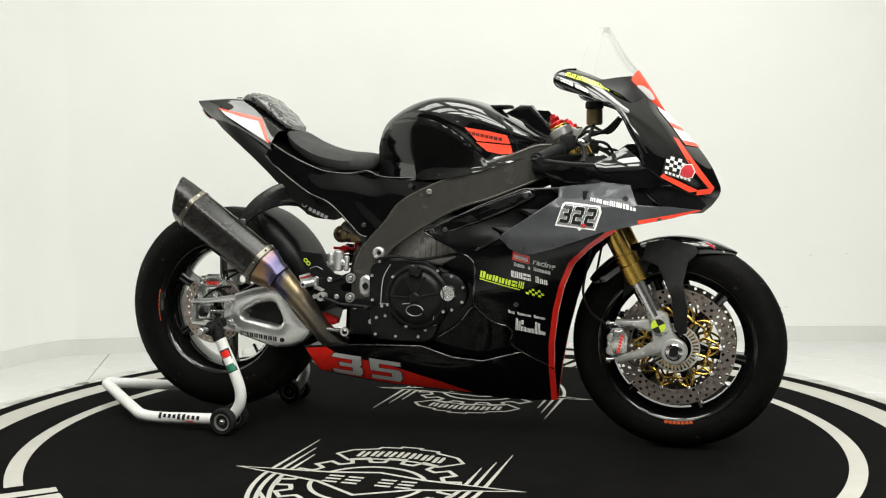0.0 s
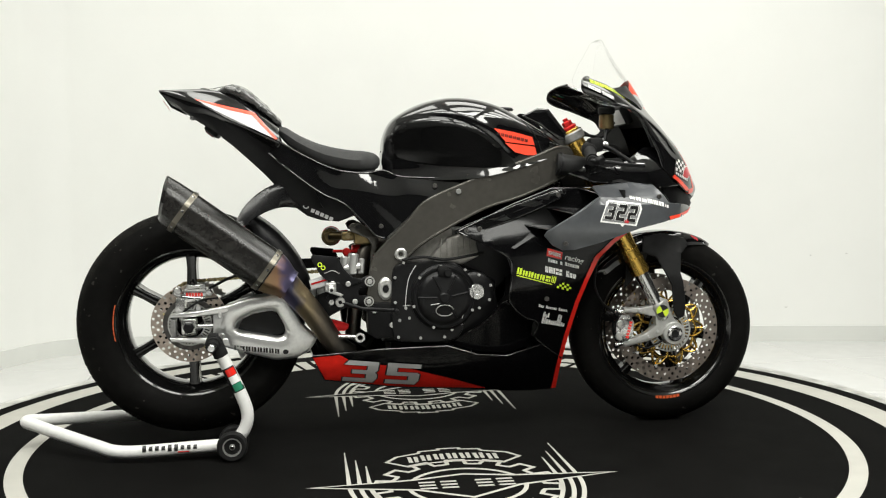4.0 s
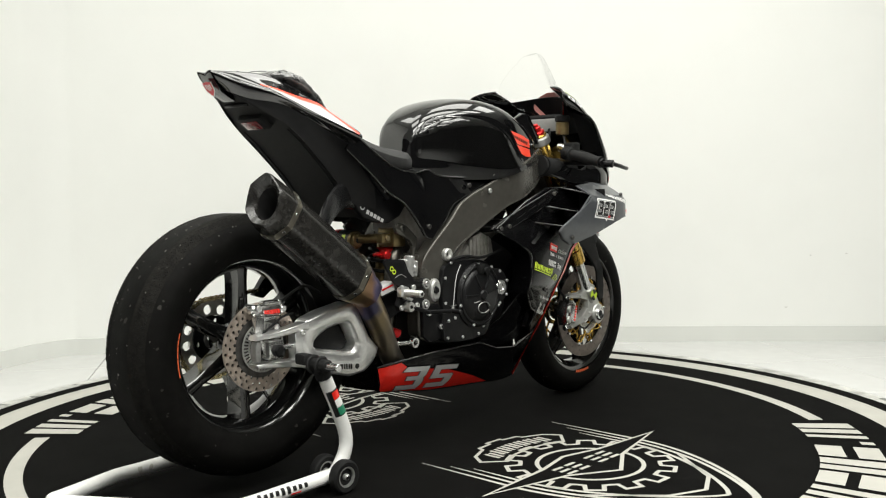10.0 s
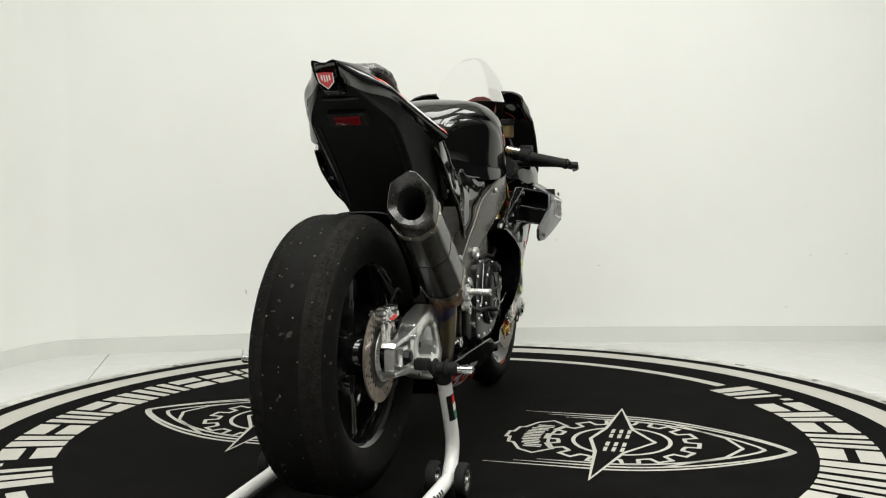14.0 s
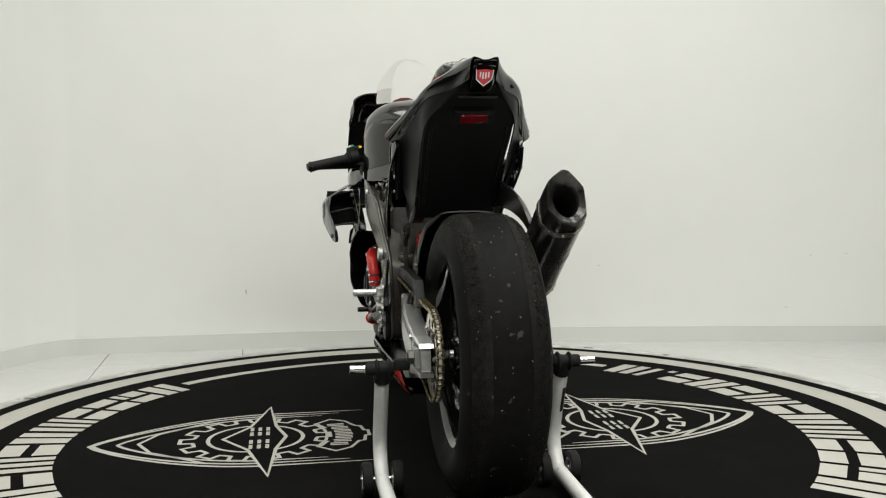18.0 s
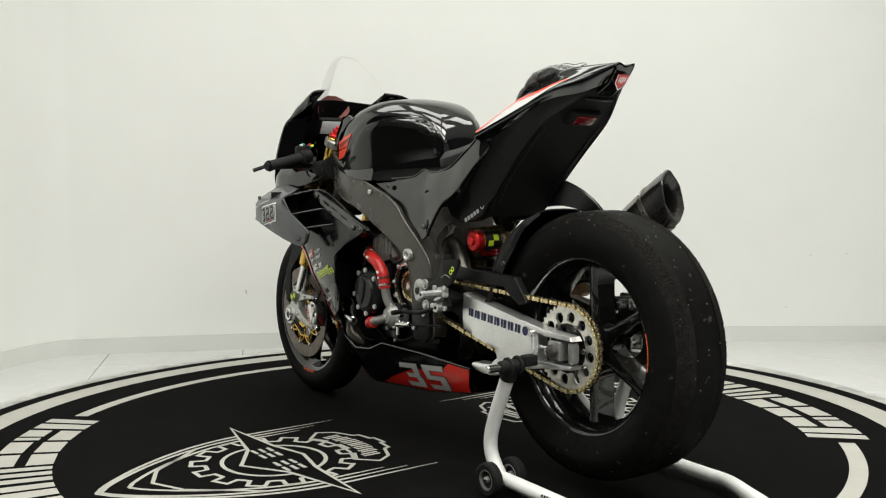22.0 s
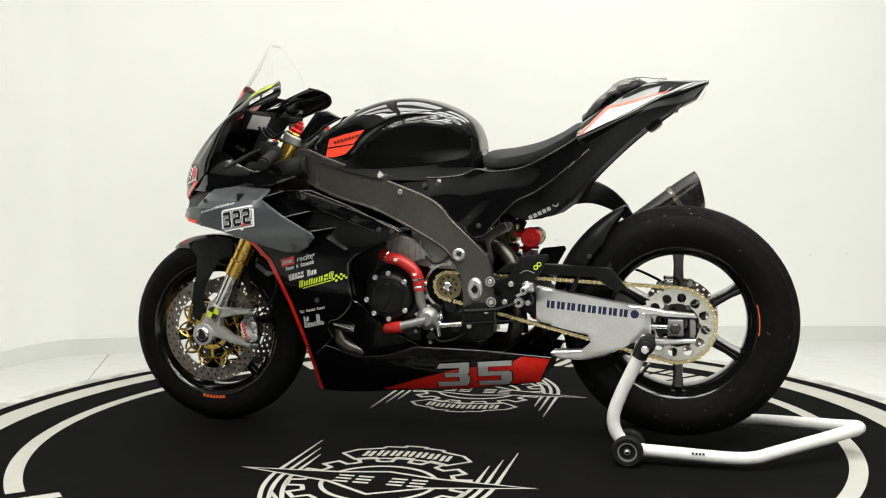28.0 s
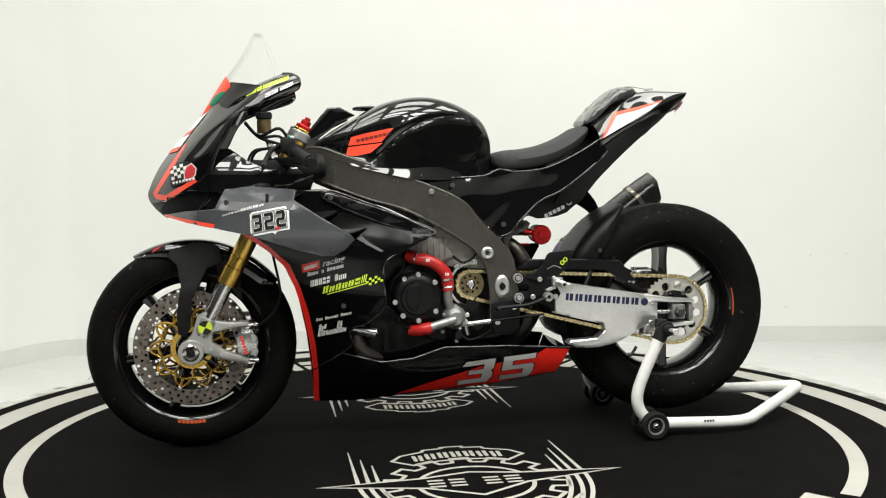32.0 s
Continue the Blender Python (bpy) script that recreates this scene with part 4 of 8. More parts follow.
def guard(R, W, drop, keys, thick, n=40, m=17):
    """A curved blade over a tyre; keys give (angle, share of width, share of the side drop)."""
    rows = []
    for i in range(n):
        a = keys[0][0] + (keys[-1][0] - keys[0][0]) * i / (n - 1)
        w, d = (float(np.interp(a, [k[0] for k in keys], [k[c] for k in keys])) for c in (1, 2))
        r_ = radians(a)
        row_ = []
        for j in range(m):
            q = -1 + 2 * j / (m - 1)
            rr = R - 0.010 * q * q - drop * d * max(0, abs(q) - 0.55) / 0.45
            row_.append(Vector((rr * math.cos(r_), W * w * min(1, abs(q) / 0.72) ** 0.8 * (1 if q > 0 else -1), rr * math.sin(r_))))
        rows.append(row_)
    bm = bmesh.new()
    grid_faces(bm, rows)
    shell(bm, thick)
    return bm


part("blade", at(guard(0.308, 0.068, 0.030, ((58, 0.10, 0.0), (61, 0.42, 0.1), (66, 0.72, 0.4), (76, 0.95, 1.0), (95, 1.0, 1.6), (120, 1.0, 1.4), (138, 0.95, 1.2), (143, 0.8, 0.4)), 0.003), FW), M_GLOSS, MUD, "gloss black mudguard blade", 60)
for s in (-1, 1):
    arm = [(0.642, 0.588), (0.70, 0.598), (0.775, 0.580), (0.782, 0.560), (0.756, 0.535), (0.745, 0.48), (0.758, 0.40), (0.756, 0.345), (0.735, 0.335), (0.722, 0.36), (0.715, 0.44), (0.675, 0.525), (0.632, 0.54)]
    part("arm", plate(arm, lambda x, z: 0.073 + 0.05 * max(0, min(1, (0.58 - z) / 0.12)), 0.007, s, 0.002, 0.03), M_MATT, MUD, "satin black mudguard arm")
    lobe = [(0.585, 0.505), (0.622, 0.54), (0.655, 0.545), (0.64, 0.50), (0.60, 0.45), (0.578, 0.43)]
    part("rear_lobe", plate(lobe, flat(0.082), 0.005, s, 0.002, 0.05), M_SATIN, MUD)
    part("tip_tape", plate([(0.826, 0.580), (0.845, 0.570), (0.852, 0.559), (0.832, 0.569)], flat(0.045), 0.002, s, 0, 0.1), M_SILVER, MUD, "scrap of silver tape on the tip")
    part("tip_tape", plate([(0.800, 0.590), (0.822, 0.580), (0.826, 0.570), (0.806, 0.580)], flat(0.056), 0.002, s, 0, 0.1), M_PINK, MUD)

# ---- frame
FRAME_Y = ramp_y((-0.23, 0.150), (-0.12, 0.166), (0.05, 0.190), (0.20, 0.188), (0.32, 0.160), (0.42, 0.105))
SPAR = [(0.395, 0.855), (0.350, 0.860), (0.290, 0.838), (0.209, 0.810), (0.128, 0.782), (0.047, 0.750), (-0.018, 0.722), (-0.062, 0.694), (-0.10, 0.648), (-0.160, 0.588), (-0.198, 0.540), (-0.212, 0.47), (-0.217, 0.40), (-0.215, 0.335), (-0.19, 0.318), (-0.150, 0.322),
        (-0.136, 0.36), (-0.134, 0.44), (-0.122, 0.512), (-0.090, 0.560), (-0.050, 0.592), (0.030, 0.640), (0.127, 0.688), (0.220, 0.715), (0.298, 0.745), (0.36, 0.772), (0.405, 0.80)]
SPAR = [(p.x, p.z) for p in spline([(x, 0, z) for x, z in SPAR], 108, True)]
SPAR_Y = lambda x, z: sum(FRAME_Y(x + d, z) for d in (-0.04, -0.02, 0, 0.02, 0.04)) / 5
FR = sub("frame", BIKE, "dark grey twin-spar aluminium frame")
for s in (-1, 1):
    spar = part("spar", plate(SPAR, SPAR_Y, 0.05, s, 0, 0.045), M_FRAME, FR, angle=34)
    part("spar_edge", tube([(x, s * (SPAR_Y(x, z) - 0.0045), z) for x, z in SPAR], 0.0055, 10, 0, True), M_FRAME, FR, "rounded edge of the frame spar", 60)
    cap = part("pivot_cap", at(ring([(0, s * 0.004), (0.008, s * 0.004), (0.010, s * 0.010), (0.020, s * 0.012), (0.026, s * 0.008), (0.027, 0)], 28), Vector((-0.166, s * 0.158, 0.457))), M_CAST, FR, "silver swingarm pivot cap")
    cap.scale = (0.82, 1, 1.25)
    cap.location = (-0.166 * (1 - 0.82), 0, 0.457 * (1 - 1.25))
    part("pivot_hole", at(ring([(0, s * 0.0135), (0.009, s * 0.0135), (0.009, 0)], 20), Vector((-0.166, s * 0.158, 0.457))), M_ENG, FR)
    part("engine_bolt", at(ring([(0.006, s * 0.004), (0.010, s * 0.012), (0.014, s * 0.013), (0.018, s * 0.010), (0.018, 0)], 24), Vector((-0.121, s * 0.165, 0.556))), M_CAST, FR)
    screws(FR, SCREW, [(0.045, s * 0.19, 0.735), (-0.165, s * 0.157, 0.345)], s)
    # long slot rail under the spar
    rail = [(0.352, 0.722), (0.343, 0.738), (0.250, 0.708), (0.140, 0.668), (0.050, 0.633), (0.036, 0.621), (0.060, 0.612), (0.130, 0.628), (0.240, 0.668), (0.312, 0.700)]
    part("air_rail", plate(rail, lambda x, z: 0.2135 + 0.25 * max(0, 0.66 + 0.36 * (x - 0.14) - z), 0.018, s, 0.003, 0.05), M_GLOSS, FR, "gloss black slotted air rail")
    screws(FR, SCREW_D, [(0.062, s * 0.218, 0.623), (0.332, s * 0.2145, 0.722)], s)
    for x0, z0, x1, z1 in ((0.237, 0.681, 0.200, 0.666), (0.188, 0.661, 0.142, 0.643), (0.286, 0.700, 0.252, 0.687)):
        b = bmesh.new()
        b.faces.new([b.verts.new((x, s * 0.2168, z)) for x, z in ((x0, z0), (x1, z1), (x1, z1 + 0.0085), (x0, z0 + 0.0085))])
        part("rail_slot", b, M_MATT, FR)
    part("rail_edge", tube([(x, s * 0.2125, z) for x, z in rail], 0.0018, 8, 80, True), M_GLOSS, FR, "rounded edge of the air rail", 60)
for s in (-1, 1):
    part("pivot_bracket", plate([(-0.220, 0.415), (-0.218, 0.330), (-0.195, 0.312), (-0.145, 0.316), (-0.132, 0.350), (-0.132, 0.405), (-0.160, 0.418)], flat(0.168), 0.012, s, 0.004, 0.2), M_SATIN, FR, "black bracket under the pivot")
    screws(FR, SCREW, [(-0.150, s * 0.169, 0.352), (-0.200, s * 0.169, 0.395)], s)
part("cross_member", box(-0.20, -0.14, -0.13, 0.13, 0.52, 0.56, 0.012), M_FRAME, FR)
part("head_block", plate([(0.34, 0.86), (0.40, 0.86), (0.48, 0.68), (0.40, 0.68)], flat(0.10), 0.20, 1, 0.01, 0.3), M_FRAME, FR)

# ---- swingarm
SW = sub("swingarm", BIKE, "satin aluminium swingarm")
R_ARM = [(-0.765, 0.398), (-0.700, 0.404), (-0.620, 0.420), (-0.560, 0.438), (-0.480, 0.452), (-0.455, 0.446), (-0.430, 0.405), (-0.402, 0.352), (-0.362, 0.314), (-0.385, 0.282), (-0.420, 0.262), (-0.480, 0.257),
         (-0.545, 0.275), (-0.610, 0.298), (-0.690, 0.314), (-0.765, 0.318), (-0.772, 0.335), (-0.772, 0.385)]


def arm_with_hole(outer, hole, yfun, thick, side):
    """A plate with one rounded window, built as a ring of quads."""
    n = 72
    O = [Vector((p[0], 0, p[1])) for p in outer]
    H = [Vector((p[0], 0, p[1])) for p in hole]

    def even(P):
        seg_ = [0]
        for a, b in zip(P, P[1:] + P[:1]):
            seg_.append(seg_[-1] + (b - a).length)
        res = []
        for i in range(n):
            s_ = seg_[-1] * i / n
            j = max(k for k in range(len(P)) if seg_[k] <= s_)
            a, b = P[j], P[(j + 1) % len(P)]
            res.append(a + (b - a) * ((s_ - seg_[j]) / max(1e-9, (b - a).length)))
        return res
    c = sum(H, Vector()) / len(H)

    def by_angle(P):
        out = []
        for i in range(n):
            a = math.tau * i / n
            d = Vector((math.cos(a), 0, math.sin(a)))
            best = None
            for p, q in zip(P, P[1:] + P[:1]):
                e = q - p
                den = d.x * e.z - d.z * e.x
                if abs(den) < 1e-12:
                    continue
                w = p - c
                t = (w.x * e.z - w.z * e.x) / den
                u = (w.x * d.z - w.z * d.x) / den
                if t > 0 and -1e-6 <= u <= 1 + 1e-6 and (best is None or t > best):
                    best = t
            out.append(c + d * (best or 0.01))
        return out
    A, B = by_angle(O), by_angle(H)
    bm = bmesh.new()

    def lev(P, dy):
        return [(p.x, side * (yfun(p.x, p.z) + dy), p.z) for p in P]

    def mixp(P, Q, f):
        return [a + (b - a) * f for a, b in zip(P, Q)]
    e = 0.006
    rows = [lev(A, -thick), lev(A, -e), lev(mixp(A, B, 0.08), -0.001), lev(mixp(A, B, 0.12), 0.0), lev(mixp(A, B, 0.80), 0.0), lev(mixp(A, B, 0.88), -0.002), lev(B, -0.009), lev(B, -thick)]
    grid_faces(bm, rows, closed_u=True, closed_v=True)
    return bm


HOLE = [(-0.592, 0.366), (-0.575, 0.378), (-0.545, 0.392), (-0.495, 0.400), (-0.478, 0.396), (-0.458, 0.360), (-0.452, 0.338), (-0.462, 0.323), (-0.480, 0.322), (-0.54, 0.334), (-0.585, 0.342), (-0.595, 0.352)]
SIDE_R = [(-0.620, 0.420), (-0.560, 0.438), (-0.480, 0.452), (-0.455, 0.446), (-0.430, 0.405), (-0.402, 0.352), (-0.362, 0.314), (-0.385, 0.282), (-0.420, 0.262), (-0.480, 0.257), (-0.545, 0.275), (-0.625, 0.300), (-0.64, 0.36)]
ARM_Y = ramp_y((-0.78, 0.148), (-0.62, 0.150), (-0.45, 0.150), (-0.30, 0.135))
part("right_arm", arm_with_hole(SIDE_R, HOLE, ARM_Y, 0.045, -1), M_SWING, SW, "satin aluminium right arm with a window", 40)
# added black sheet for the darkness seen through the open window
part("window_shade_sheet", plate([(-0.59, 0.345), (-0.57, 0.385), (-0.49, 0.40), (-0.45, 0.34), (-0.48, 0.32)], flat(0.108), 0.006, -1, 0, 0.3), M_ENG, SW)
L_ARM = [(-0.337, 0.464), (-0.362, 0.460), (-0.623, 0.415), (-0.64, 0.40), (-0.64, 0.325), (-0.600, 0.312), (-0.530, 0.275), (-0.480, 0.262), (-0.400, 0.262), (-0.375, 0.275), (-0.385, 0.284), (-0.465, 0.288), (-0.490, 0.310), (-0.482, 0.332), (-0.380, 0.356), (-0.337, 0.366)]
part("left_arm", plate(L_ARM, ramp_y((-0.78, 0.150), (-0.62, 0.152), (-0.36, 0.140), (-0.28, 0.130)), 0.04, 1, 0.006, 0.05), M_SWING, SW, "satin aluminium left arm")
for s in (-1, 1):
    end = merged(plate([(-0.61, 0.418), (-0.70, 0.404), (-0.770, 0.398), (-0.776, 0.388), (-0.700, 0.390), (-0.615, 0.398)], flat(0.152), 0.034, s, 0.003, 0.1),
                 plate([(-0.61, 0.300), (-0.69, 0.313), (-0.770, 0.320), (-0.776, 0.330), (-0.700, 0.328), (-0.615, 0.325)], flat(0.152), 0.034, s, 0.003, 0.1),
                 plate([(-0.612, 0.41), (-0.612, 0.305), (-0.655, 0.312), (-0.655, 0.402)], flat(0.149), 0.03, s, 0.003, 0.1))
    part("fork_end", plate([(-0.770, 0.384), (-0.774, 0.372), (-0.774, 0.345), (-0.770, 0.334), (-0.758, 0.334), (-0.758, 0.384)], flat(0.147), 0.022, s, 0.003, 0.1), M_DULL, SW, "dull plate closing the axle fork")
    part("axle_fork", end, M_SWING, SW, "forked axle end with adjuster")
    part("axle_block", box(-0.742, -0.700, min(s * 0.12, s * 0.158), max(s * 0.12, s * 0.158), 0.338, 0.384, 0.004), M_ALU if s < 0 else M_DULL, SW)
    part("axle_nut", at(ring([(0.0, s * 0.016), (0.011, s * 0.016), (0.016, s * 0.013), (0.017, 0)], 6), Vector((-0.721, s * 0.157, 0.361))), M_ENG if s < 0 else M_DARKST, SW, angle=20)
    part("adjuster", rod((-0.70, s * 0.138, 0.361), (-0.64, s * 0.138, 0.361), 0.006), M_STEEL, SW)
    screws(SW, SCREW, [(-0.635, s * 0.151, 0.331), (-0.635, s * 0.151, 0.392)], s)
part("rear_axle", rod((RW.x, -0.155, RW.z), (RW.x, 0.155, RW.z), 0.0125), M_STEEL, SW)
part("bridge", plate([(-0.30, 0.46), (-0.20, 0.48), (-0.16, 0.46), (-0.17, 0.42), (-0.28, 0.40), (-0.36, 0.36), (-0.38, 0.30), (-0.36, 0.44)], flat(0.125), 0.25, 1, 0.008, 0.3), M_SATIN, SW)

# rear brake caliper above the disc
RC = sub("rear_caliper", BIKE, "silver rear brake caliper with a red script bar")
part("bracket", plate([(-0.718, 0.452), (-0.692, 0.470), (-0.648, 0.464), (-0.654, 0.444), (-0.686, 0.440), (-0.690, 0.405), (-0.712, 0.402)], flat(0.123), 0.010, -1, 0.003, 0.2), M_ALU, RC)
RC.location = (-0.042, 0, -0.013)
part("caliper_body", merged(box(-0.698, -0.632, -0.124, -0.078, 0.448, 0.482, 0.010), box(-0.688, -0.642, -0.127, -0.10, 0.478, 0.490, 0.004), _rod(Vector((-0.712, -0.126, 0.470)), Vector((-0.712, -0.085, 0.470)), 0.014, 16, 0.004), _rod(Vector((-0.626, -0.122, 0.466)), Vector((-0.626, -0.085, 0.466)), 0.011, 16, 0.004)), M_ALU, RC, "bright silver caliper body")
part("caliper_bridge", box(-0.684, -0.646, -0.1262, -0.1180, 0.450, 0.4555, 0.002), M_DARKST, RC, "dark slot across the caliper")
part("stay", plate([(-0.716, 0.455), (-0.692, 0.450), (-0.694, 0.418), (-0.684, 0.396), (-0.704, 0.388), (-0.720, 0.420)], flat(0.130), 0.006, -1, 0.002, 0.2), M_ALU, RC, "silver caliper stay")
part("script_bar", merged(*[box(-0.688 + 0.008 * k, -0.6825 + 0.008 * k, -0.1255, -0.1235, 0.458, 0.468, 0) for k in range(6)]), M_BRED, RC)
screws(RC, SCREW, [(-0.71, -0.130, 0.475), (-0.655, -0.125, 0.425)], -1)
part("banjo_bolt", rod((-0.640, -0.120, 0.478), (-0.640, -0.120, 0.490), 0.006, 8), M_STEEL, RC)
part("pad_pin", rod((-0.700, -0.127, 0.458), (-0.640, -0.127, 0.452), 0.0028, 8), M_STEEL, RC)
part("sensor_lead", tube([(-0.700, -0.128, 0.412), (-0.675, -0.136, 0.430), (-0.640, -0.132, 0.448), (-0.600, -0.120, 0.452)], 0.003, 8, 16), M_MATT, RC)
part("rear_hose", tube([(-0.672, -0.10, 0.462), (-0.58, -0.09, 0.50), (-0.50, -0.08, 0.47), (-0.40, -0.08, 0.46)], 0.004, 8, 20), M_MATT, BIKE)

# chain guard and rear mudguard
part("chain_guard", plate([(-0.215, 0.500), (-0.255, 0.530), (-0.417, 0.527), (-0.545, 0.520), (-0.590, 0.462), (-0.560, 0.452), (-0.500, 0.492), (-0.417, 0.497), (-0.30, 0.500)], flat(0.130), 0.022, 1, 0.004, 0.08), M_SATIN, BIKE, "satin black chain guard")
HUG = sub("rear_mudguard", BIKE, "dark carbon rear mudguard hugging the tyre")
part("blade", at(guard(0.362, 0.112, 0.045, ((14, 0.55, 0.3), (20, 0.9, 0.9), (32, 1.0, 1.25), (48, 1.0, 1.1), (58, 0.90, 0.5), (65, 0.62, 0.1)), 0.004), RW), M_SATIN, HUG, "dark satin mudguard blade", 60)
for s in (-1, 1):
    screws(HUG, SCREW_D, [(RW.x + 0.305 * math.cos(radians(38)), s * 0.113, RW.z + 0.305 * math.sin(radians(38)))], s)
    part("stay", tube([(RW.x + 0.30 * math.cos(radians(30)), s * 0.114, RW.z + 0.30 * math.sin(radians(30))), (-0.44, s * 0.125, 0.46), (-0.42, s * 0.128, 0.43)], 0.008, 10, 12), M_SATIN, HUG)

# ---- engine
EN = sub("engine", BIKE, "black four-cylinder engine with silver screws")
part("crankcase", plate([(-0.175, 0.30), (-0.150, 0.50), (-0.04, 0.53), (0.06, 0.52), (0.16, 0.47), (0.17, 0.38), (0.12, 0.30), (0.02, 0.275)], flat(0.150), 0.250, -1, 0.015, 0.3), M_ENG, EN)
part("left_block", plate([(0.0, 0.30), (-0.005, 0.40), (0.01, 0.52), (0.10, 0.535), (0.17, 0.47), (0.17, 0.36), (0.10, 0.30)], flat(0.150), 0.06, 1, 0.008, 0.2), M_ENG, EN)
part("sump", box(-0.15, 0.10, -0.09, 0.09, 0.235, 0.30, 0.015), M_ENG, EN)
part("rear_cylinder_bank", plate([(-0.15, 0.50), (-0.12, 0.69), (0.03, 0.66), (0.04, 0.52)], flat(0.135), 0.27, 1, 0.012, 0.3), M_RAWCAST, EN, "cast grey cylinder bank")
part("front_cylinder_bank", plate([(0.02, 0.51), (0.05, 0.62), (0.20, 0.62), (0.27, 0.55), (0.16, 0.44)], flat(0.12), 0.24, 1, 0.012, 0.3), M_ENG, EN, "black cylinder bank")
for s in (-1, 1):
    part("head_cover", plate([(-0.035, 0.545), (0.02, 0.600), (0.060, 0.612), (0.100, 0.598), (0.112, 0.545), (0.06, 0.520)], flat(0.150), 0.04, s, 0.006, 0.1), M_RAWCAST, EN, "bare cast cylinder head side")
    for k in range(6):
        part("head_rib", box(-0.004 + 0.017 * k, 0.001 + 0.017 * k, min(s * 0.148, s * 0.154), max(s * 0.148, s * 0.154), 0.545, 0.60, 0.002), M_RAWCAST, EN)

# clutch side
CC = Vector((0.000, 0, 0.430))
part("clutch_base", at(ring([(0.0, -0.190), (0.088, -0.190), (0.096, -0.184), (0.098, -0.150), (0.098, -0.130)], 48), CC), M_ENG, EN, "black clutch cover")
part("clutch_cover", at(ring([(0.0, -0.204), (0.016, -0.204), (0.022, -0.201), (0.060, -0.201), (0.074, -0.196), (0.080, -0.188)], 48), CC), M_ENG, EN)
part("clutch_rib", at(ring([(0.080, -0.188), (0.083, -0.193), (0.087, -0.193), (0.090, -0.188)], 48), CC), M_SATIN, EN)
for a, r0, r1 in ((12, 0.020, 0.072), (62, 0.020, 0.070), (118, 0.020, 0.070), (178, 0.020, 0.076), (232, 0.020, 0.060), (300, 0.020, 0.070)):
    d = Vector((math.cos(radians(a)), 0, math.sin(radians(a))))
    part("cover_rib", rod(CC + d * r0 + Vector((0, -0.2025, 0)), CC + d * r1 + Vector((0, -0.199, 0)), 0.0032, 8), M_SATIN, EN)
part("cover_hub", at(ring([(0.0, -0.2075), (0.012, -0.2075), (0.016, -0.204), (0.018, -0.200)], 20), CC), M_ENG, EN)
part("cover_box", box(-0.018, 0.012, -0.206, -0.180, 0.492, 0.522, 0.004), M_MATT, EN, "small black sensor box")
part("cover_seam", tube([(-0.118, -0.1795, 0.408), (-0.060, -0.181, 0.409), (-0.040, -0.200, 0.411), (-0.015, -0.203, 0.414)], 0.0016, 6, 16), M_DULL, EN, "thin dull grey line along the casting")
part("filler_cap", at(ring([(0, -0.212), (0.010, -0.212), (0.012, -0.208), (0.013, -0.195)], 16), CC + Vector((0.01, 0, 0.072))), M_MATT, EN)
LOWCOV = [(p.x, p.z) for p in spline([(-0.148, 0, 0.34), (-0.148, 0, 0.48), (-0.138, 0, 0.522), (-0.100, 0, 0.532), (-0.02, 0, 0.536), (0.05, 0, 0.52), (0.075, 0, 0.46), (0.066, 0, 0.37), (0.048, 0, 0.318), (0.02, 0, 0.304), (-0.06, 0, 0.302), (-0.132, 0, 0.306)], 60, True)]
part("lower_cover", plate(LOWCOV, flat(0.178), 0.04, -1, 0.004, 0.2), M_ENG, EN, "black gearbox side cover")
screws(EN, SCREW_S, [(x, -0.179, z) for x, z in ((-0.115, 0.532), (-0.140, 0.490), (-0.140, 0.418), (-0.110, 0.401), (-0.128, 0.366), (-0.100, 0.372), (-0.132, 0.317), (-0.068, 0.313), (0.002, 0.314), (0.024, 0.335), (0.052, 0.352), (0.064, 0.508))], -1)
screws(EN, SCREW_S, [(CC.x + 0.091 * math.cos(radians(a)), -0.190, CC.z + 0.091 * math.sin(radians(a))) for a in (18, 95, 140, 195, 250, 335)], -1)
part("water_cover", at(ring([(0, -0.180), (0.045, -0.180), (0.056, -0.174), (0.058, -0.14)], 36), Vector((0.092, 0, 0.444))), M_ENG, EN)
part("silver_cap", at(ring([(0.0, -0.190), (0.008, -0.190), (0.010, -0.193), (0.021, -0.193), (0.0235, -0.190), (0.0235, -0.178)], 28), Vector((0.096, 0, 0.444))), M_ALU, EN, "bright silver round cap")
screws(EN, SCREW_S, [(0.092 + 0.05 * math.cos(radians(a)), -0.178, 0.444 + 0.05 * math.sin(radians(a))) for a in (20, 75, 130, 285, 330)], -1)
part("cable", tube([(-0.12, -0.182, 0.540), (-0.06, -0.186, 0.548), (0.0, -0.188, 0.540), (0.06, -0.182, 0.546), (0.12, -0.170, 0.556)], 0.0042, 8, 24), M_MATT, EN, "black wiring over the clutch cover")

part("cover_arc", tube([CC + Vector((0.020 * math.cos(a) * 1.3, -0.2045, -0.036 + 0.016 * math.sin(a))) for a in (math.tau * (0.02 + 0.075 * k) for k in range(13))], 0.0016, 6), M_DULL, EN, "thin dull grey arc on the clutch cover")
part("cable", tube([(0.048, -0.196, 0.408), (0.054, -0.195, 0.385), (0.052, -0.190, 0.365), (0.050, -0.184, 0.350)], 0.0013, 6, 16), M_SILVER, EN, "thin grey lock wire")
part("cable", tube([(-0.112, -0.184, 0.405), (-0.108, -0.186, 0.45), (-0.100, -0.186, 0.490), (-0.080, -0.184, 0.524)], 0.0013, 6, 16), M_SILVER, EN, "thin grey lock wire")
